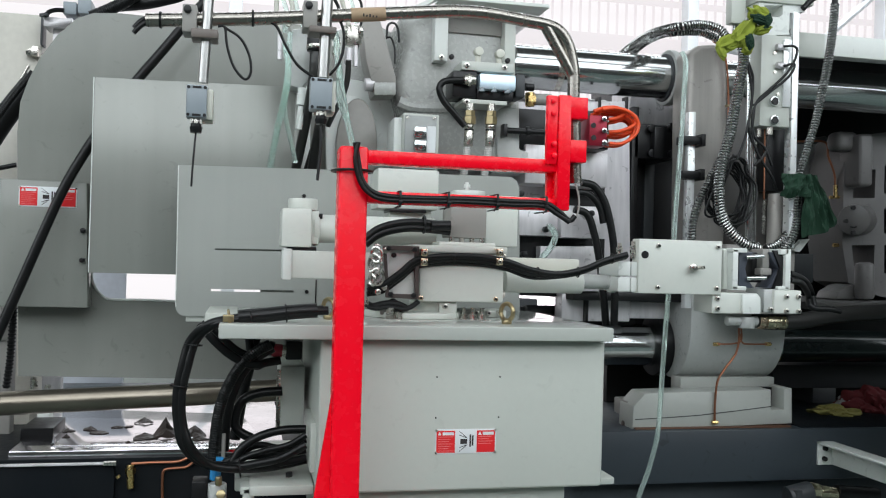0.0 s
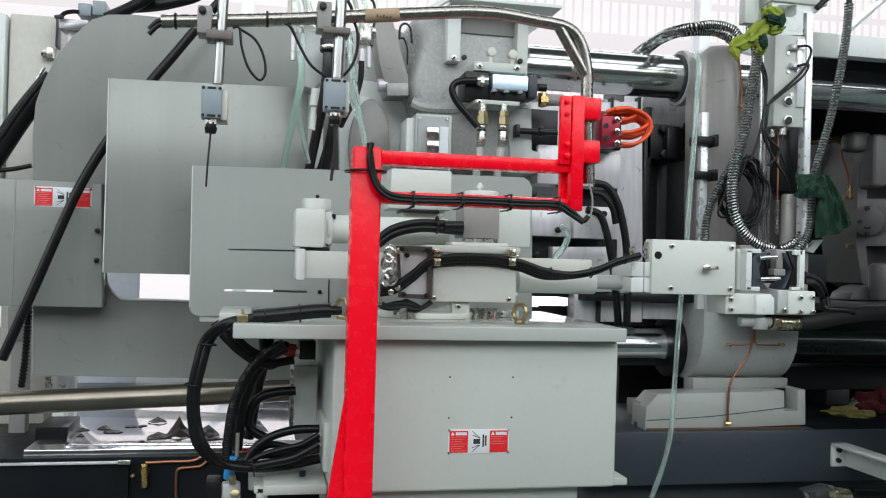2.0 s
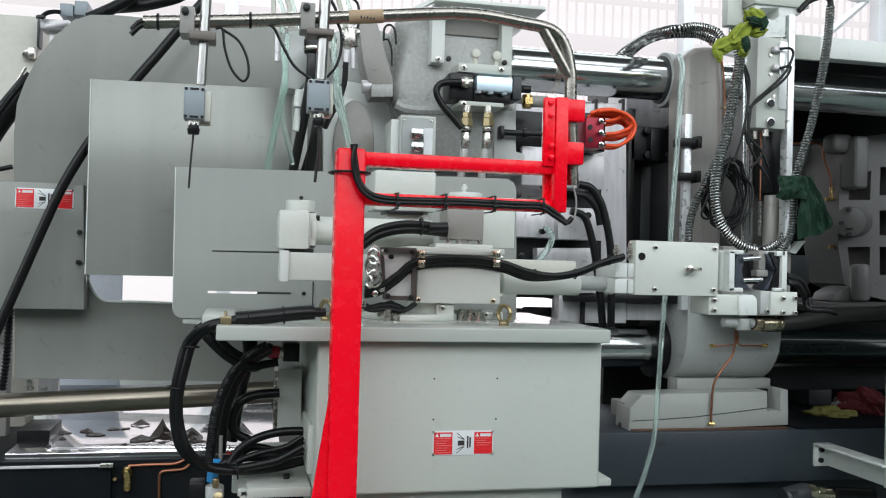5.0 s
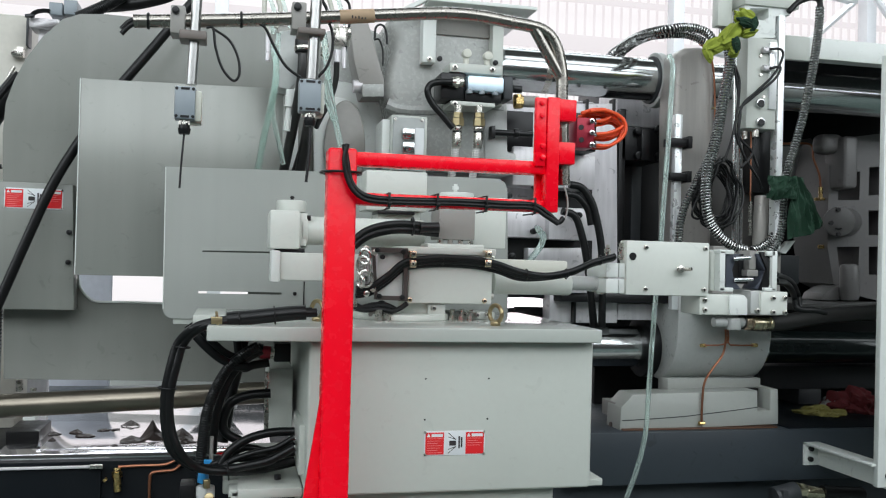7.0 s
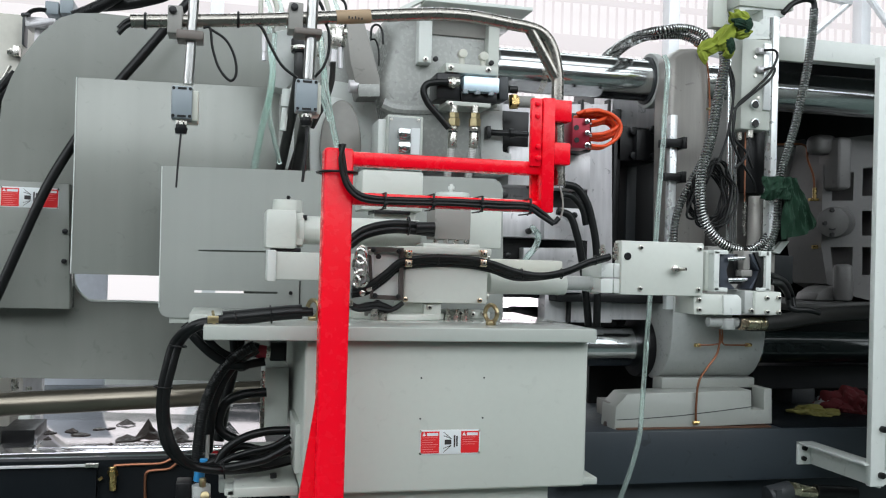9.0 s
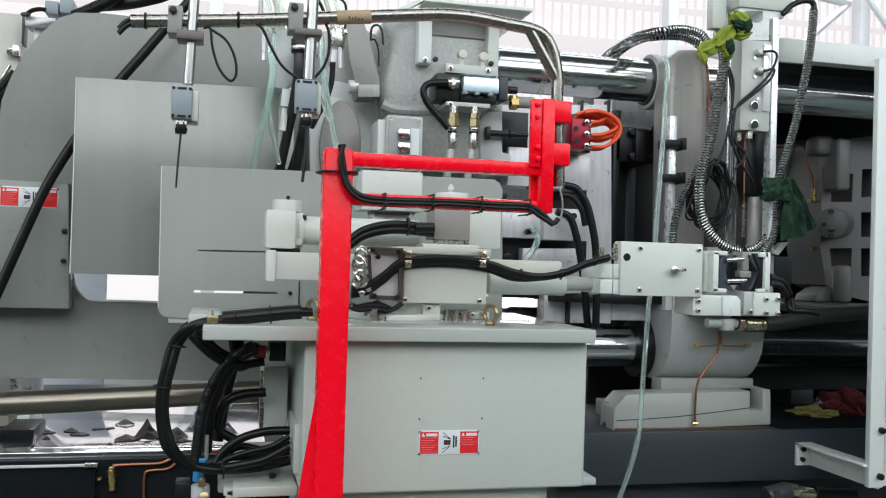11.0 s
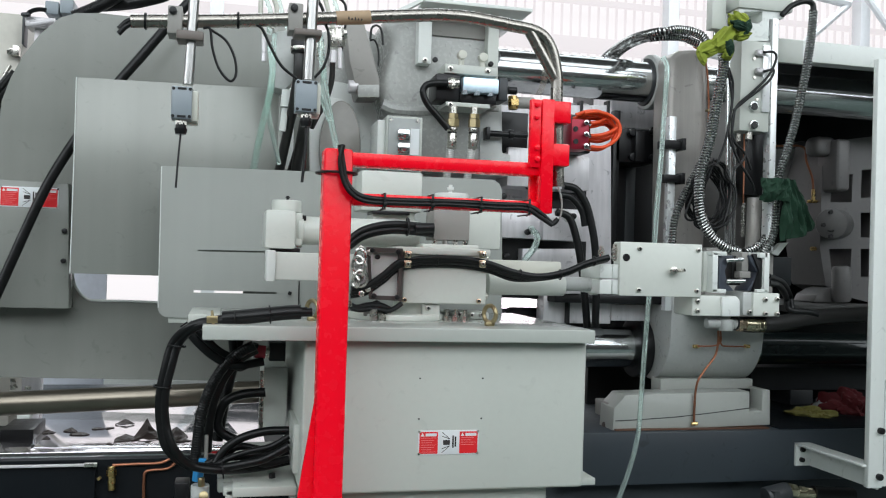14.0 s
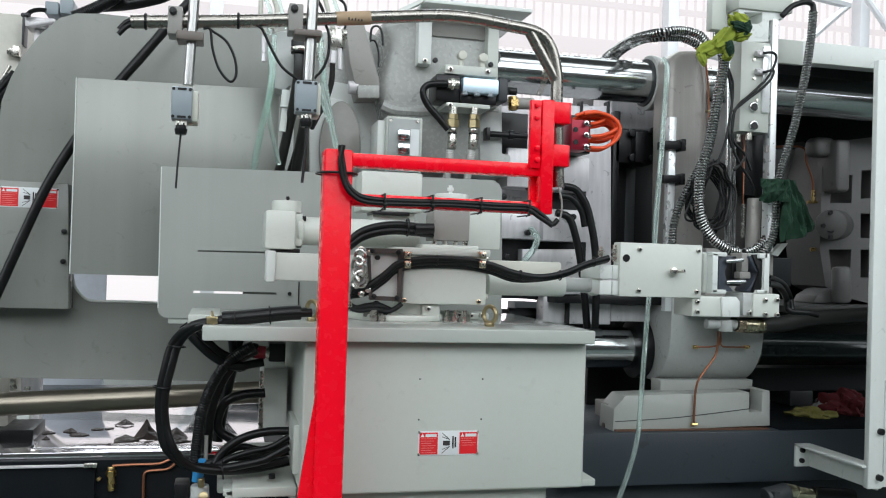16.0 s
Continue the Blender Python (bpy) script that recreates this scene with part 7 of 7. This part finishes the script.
part("base", join(slab(-0.699, -0.602, 3.4, 3.5, 2.269, 2.304, 0.003), rod((-0.676, 3.380, 2.270), (-0.602, 3.380, 2.290), 0.010, seg=12)), STEEL, g)
part("stand", slab(-0.674, -0.611, 3.43, 3.48, 0.0, 2.281, 0.003), STEEL, g)
part("cable", hose([(-0.693, 3.380, 2.299), (-0.676, 3.380, 2.317), (-0.651, 3.380, 2.325), (-0.629, 3.380, 2.325)], 0.008, 8, 6), RUBBER, g)
part("knob", rod((-0.694, 3.380, 2.307), (-0.693, 3.380, 2.299), 0.016, seg=14), DARKGREY, g)
under(g)
cable("cable", [(-0.750, 3.300, 2.050), (-0.734, 3.300, 2.081), (-0.720, 3.300, 2.109)], 0.006, "thin bright steel cable in the corner", ZINC)

g = thing("rear_guard", (-0.2, 4.6, 0.5), "off-white steel guard panels behind the bed", "guard panel")
part("panel", slab(-0.859, -0.548, 4.6, 4.63, 0.0, 0.926, 0.003), PALEBLUE, g, "pale blue-grey panel")
part("tall_panel", slab(-0.859, -0.548, 4.632, 4.66, 0.0, 1.50, 0.003), PALEBLUE, g, "pale blue-grey tall panel")
part("panel", slab(-0.540, 0.081, 4.6, 4.63, 0.0, 0.926, 0.003), WHITE, g)
under(g)

# ---- far side of the hall ----
door = tagged(new("door_1"), "open hall doorway full of bright daylight", "doorway", kind="structure")
part("opening", slab(5.2, 7.0, 17.46, 17.50, 0.0, 3.0, 0), OPENDAY, door)
part("jamb", slab(5.08, 5.2, 17.42, 17.54, 0.0, 3.12, 0.004), HALLPAINT, door)
part("jamb", slab(7.0, 7.12, 17.42, 17.54, 0.0, 3.12, 0.004), HALLPAINT, door)
part("lintel", slab(5.2, 7.0, 17.42, 17.54, 3.0, 3.12, 0.004), HALLPAINT, door)
for k in range(7):
    x = -9.6 + 4.6 * k
    tagged(part("hall_column", slab(x, x + 0.24, 17.2, 17.5, 0, 9, 0.01), HALLPAINT), "white steel column of the hall's far wall", "column", "hall columns", "structure")
# the rails are no lamps: their glow replaces the hall's light on them
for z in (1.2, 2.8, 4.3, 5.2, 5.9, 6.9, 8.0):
    tagged(part("wall_rail", slab(-14, 17, 17.6, 17.68, z, z + (0.32 if z == 5.9 else 0.12), 0.005), RIBGLOW), "white rail across the far wall, its brightness put in as glow", "rail", "hall rails", "structure")
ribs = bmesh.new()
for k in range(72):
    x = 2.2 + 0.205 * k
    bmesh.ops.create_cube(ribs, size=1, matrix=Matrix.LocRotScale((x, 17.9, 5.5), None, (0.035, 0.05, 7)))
tagged(part("cladding_ribs", ribs, RIBGLOW, None, "", False), "fine upright ribs of the translucent cladding", "cladding", kind="stuff")


def brace(a, b, r):
    return tagged(part("roof_brace", rod(a, b, r, seg=8), HALLPAINT), "white steel roof truss member", "truss", "roof trusses", "structure")


for x in (8.6, 12.0):
    brace((x, 15.5, 5.6), (x + 3.2, 15.5, 5.2), 0.10)
    brace((x, 15.5, 7.2), (x + 3.2, 15.5, 6.8), 0.10)
    brace((x, 15.5, 7.2), (x + 1.6, 15.5, 5.4), 0.07)
    brace((x + 1.6, 15.5, 5.4), (x + 3.2, 15.5, 6.8), 0.07)

# two dark loaded carts passing far behind the machine
cart = thing("hand_cart", (3.2, 7.0, 0), "dark loaded hand cart passing far behind the machine", "cart", "hand carts")
part("load", slab(2.9, 4.6, 6.8, 7.0, 0.35, 1.196, 0.005), DARKGREY, cart)
part("upper_load", slab(2.9, 4.6, 6.8, 7.0, 1.240, 1.80, 0.005), DARKGREY, cart)
for x in (3.5, 4.2):
    part("spacer", slab(x, x + 0.06, 6.88, 6.98, 1.195, 1.241, 0.002), BLACK, cart)
part("deck", slab(2.85, 4.65, 6.75, 7.35, 0.25, 0.35, 0.01), BLACK, cart)
for x in (3.1, 4.4):
    for y in (6.85, 7.25):
        part("wheel", rod((x, y - 0.03, 0.125), (x, y + 0.03, 0.125), 0.125, seg=24, edge=0.01), RUBBER, cart)
under(cart)
other_cart = copy_thing(cart, pose(0.86, 7.0, 0))


def motions():
    # the leading end of the first cart stands 0.3 m before its base, the trailing end of the other 1.4 m behind it
    walk(cart, [(0, pose(3.2, 7.0, 0)), (14.5, pose(3.2, 7.0, 0)), (14.7, pose(2.76, 7.0, 0)), (14.8, pose(2.68, 7.0, 0)), (14.9, pose(2.62, 7.0, 0)), (15.0, pose(2.61, 7.0, 0)),
                (15.2, pose(2.58, 7.0, 0)), (15.3, pose(2.42, 7.0, 0)), (15.4, pose(2.31, 7.0, 0)), (15.6, pose(2.25, 7.0, 0)),
                (15.8, pose(2.42, 7.0, 0)), (16, pose(2.53, 7.0, 0))])
    walk(other_cart, [(0, pose(0.86, 7.0, 0)), (1.0, pose(0.885, 7.0, 0)), (1.4, pose(0.84, 7.0, 0)), (1.6, pose(0.80, 7.0, 0)), (1.7, pose(0.70, 7.0, 0)),
                      (1.85, pose(0.55, 7.0, 0)), (2.3, pose(0.2, 7.0, 0)), (16, pose(0.2, 7.0, 0))])


motions()
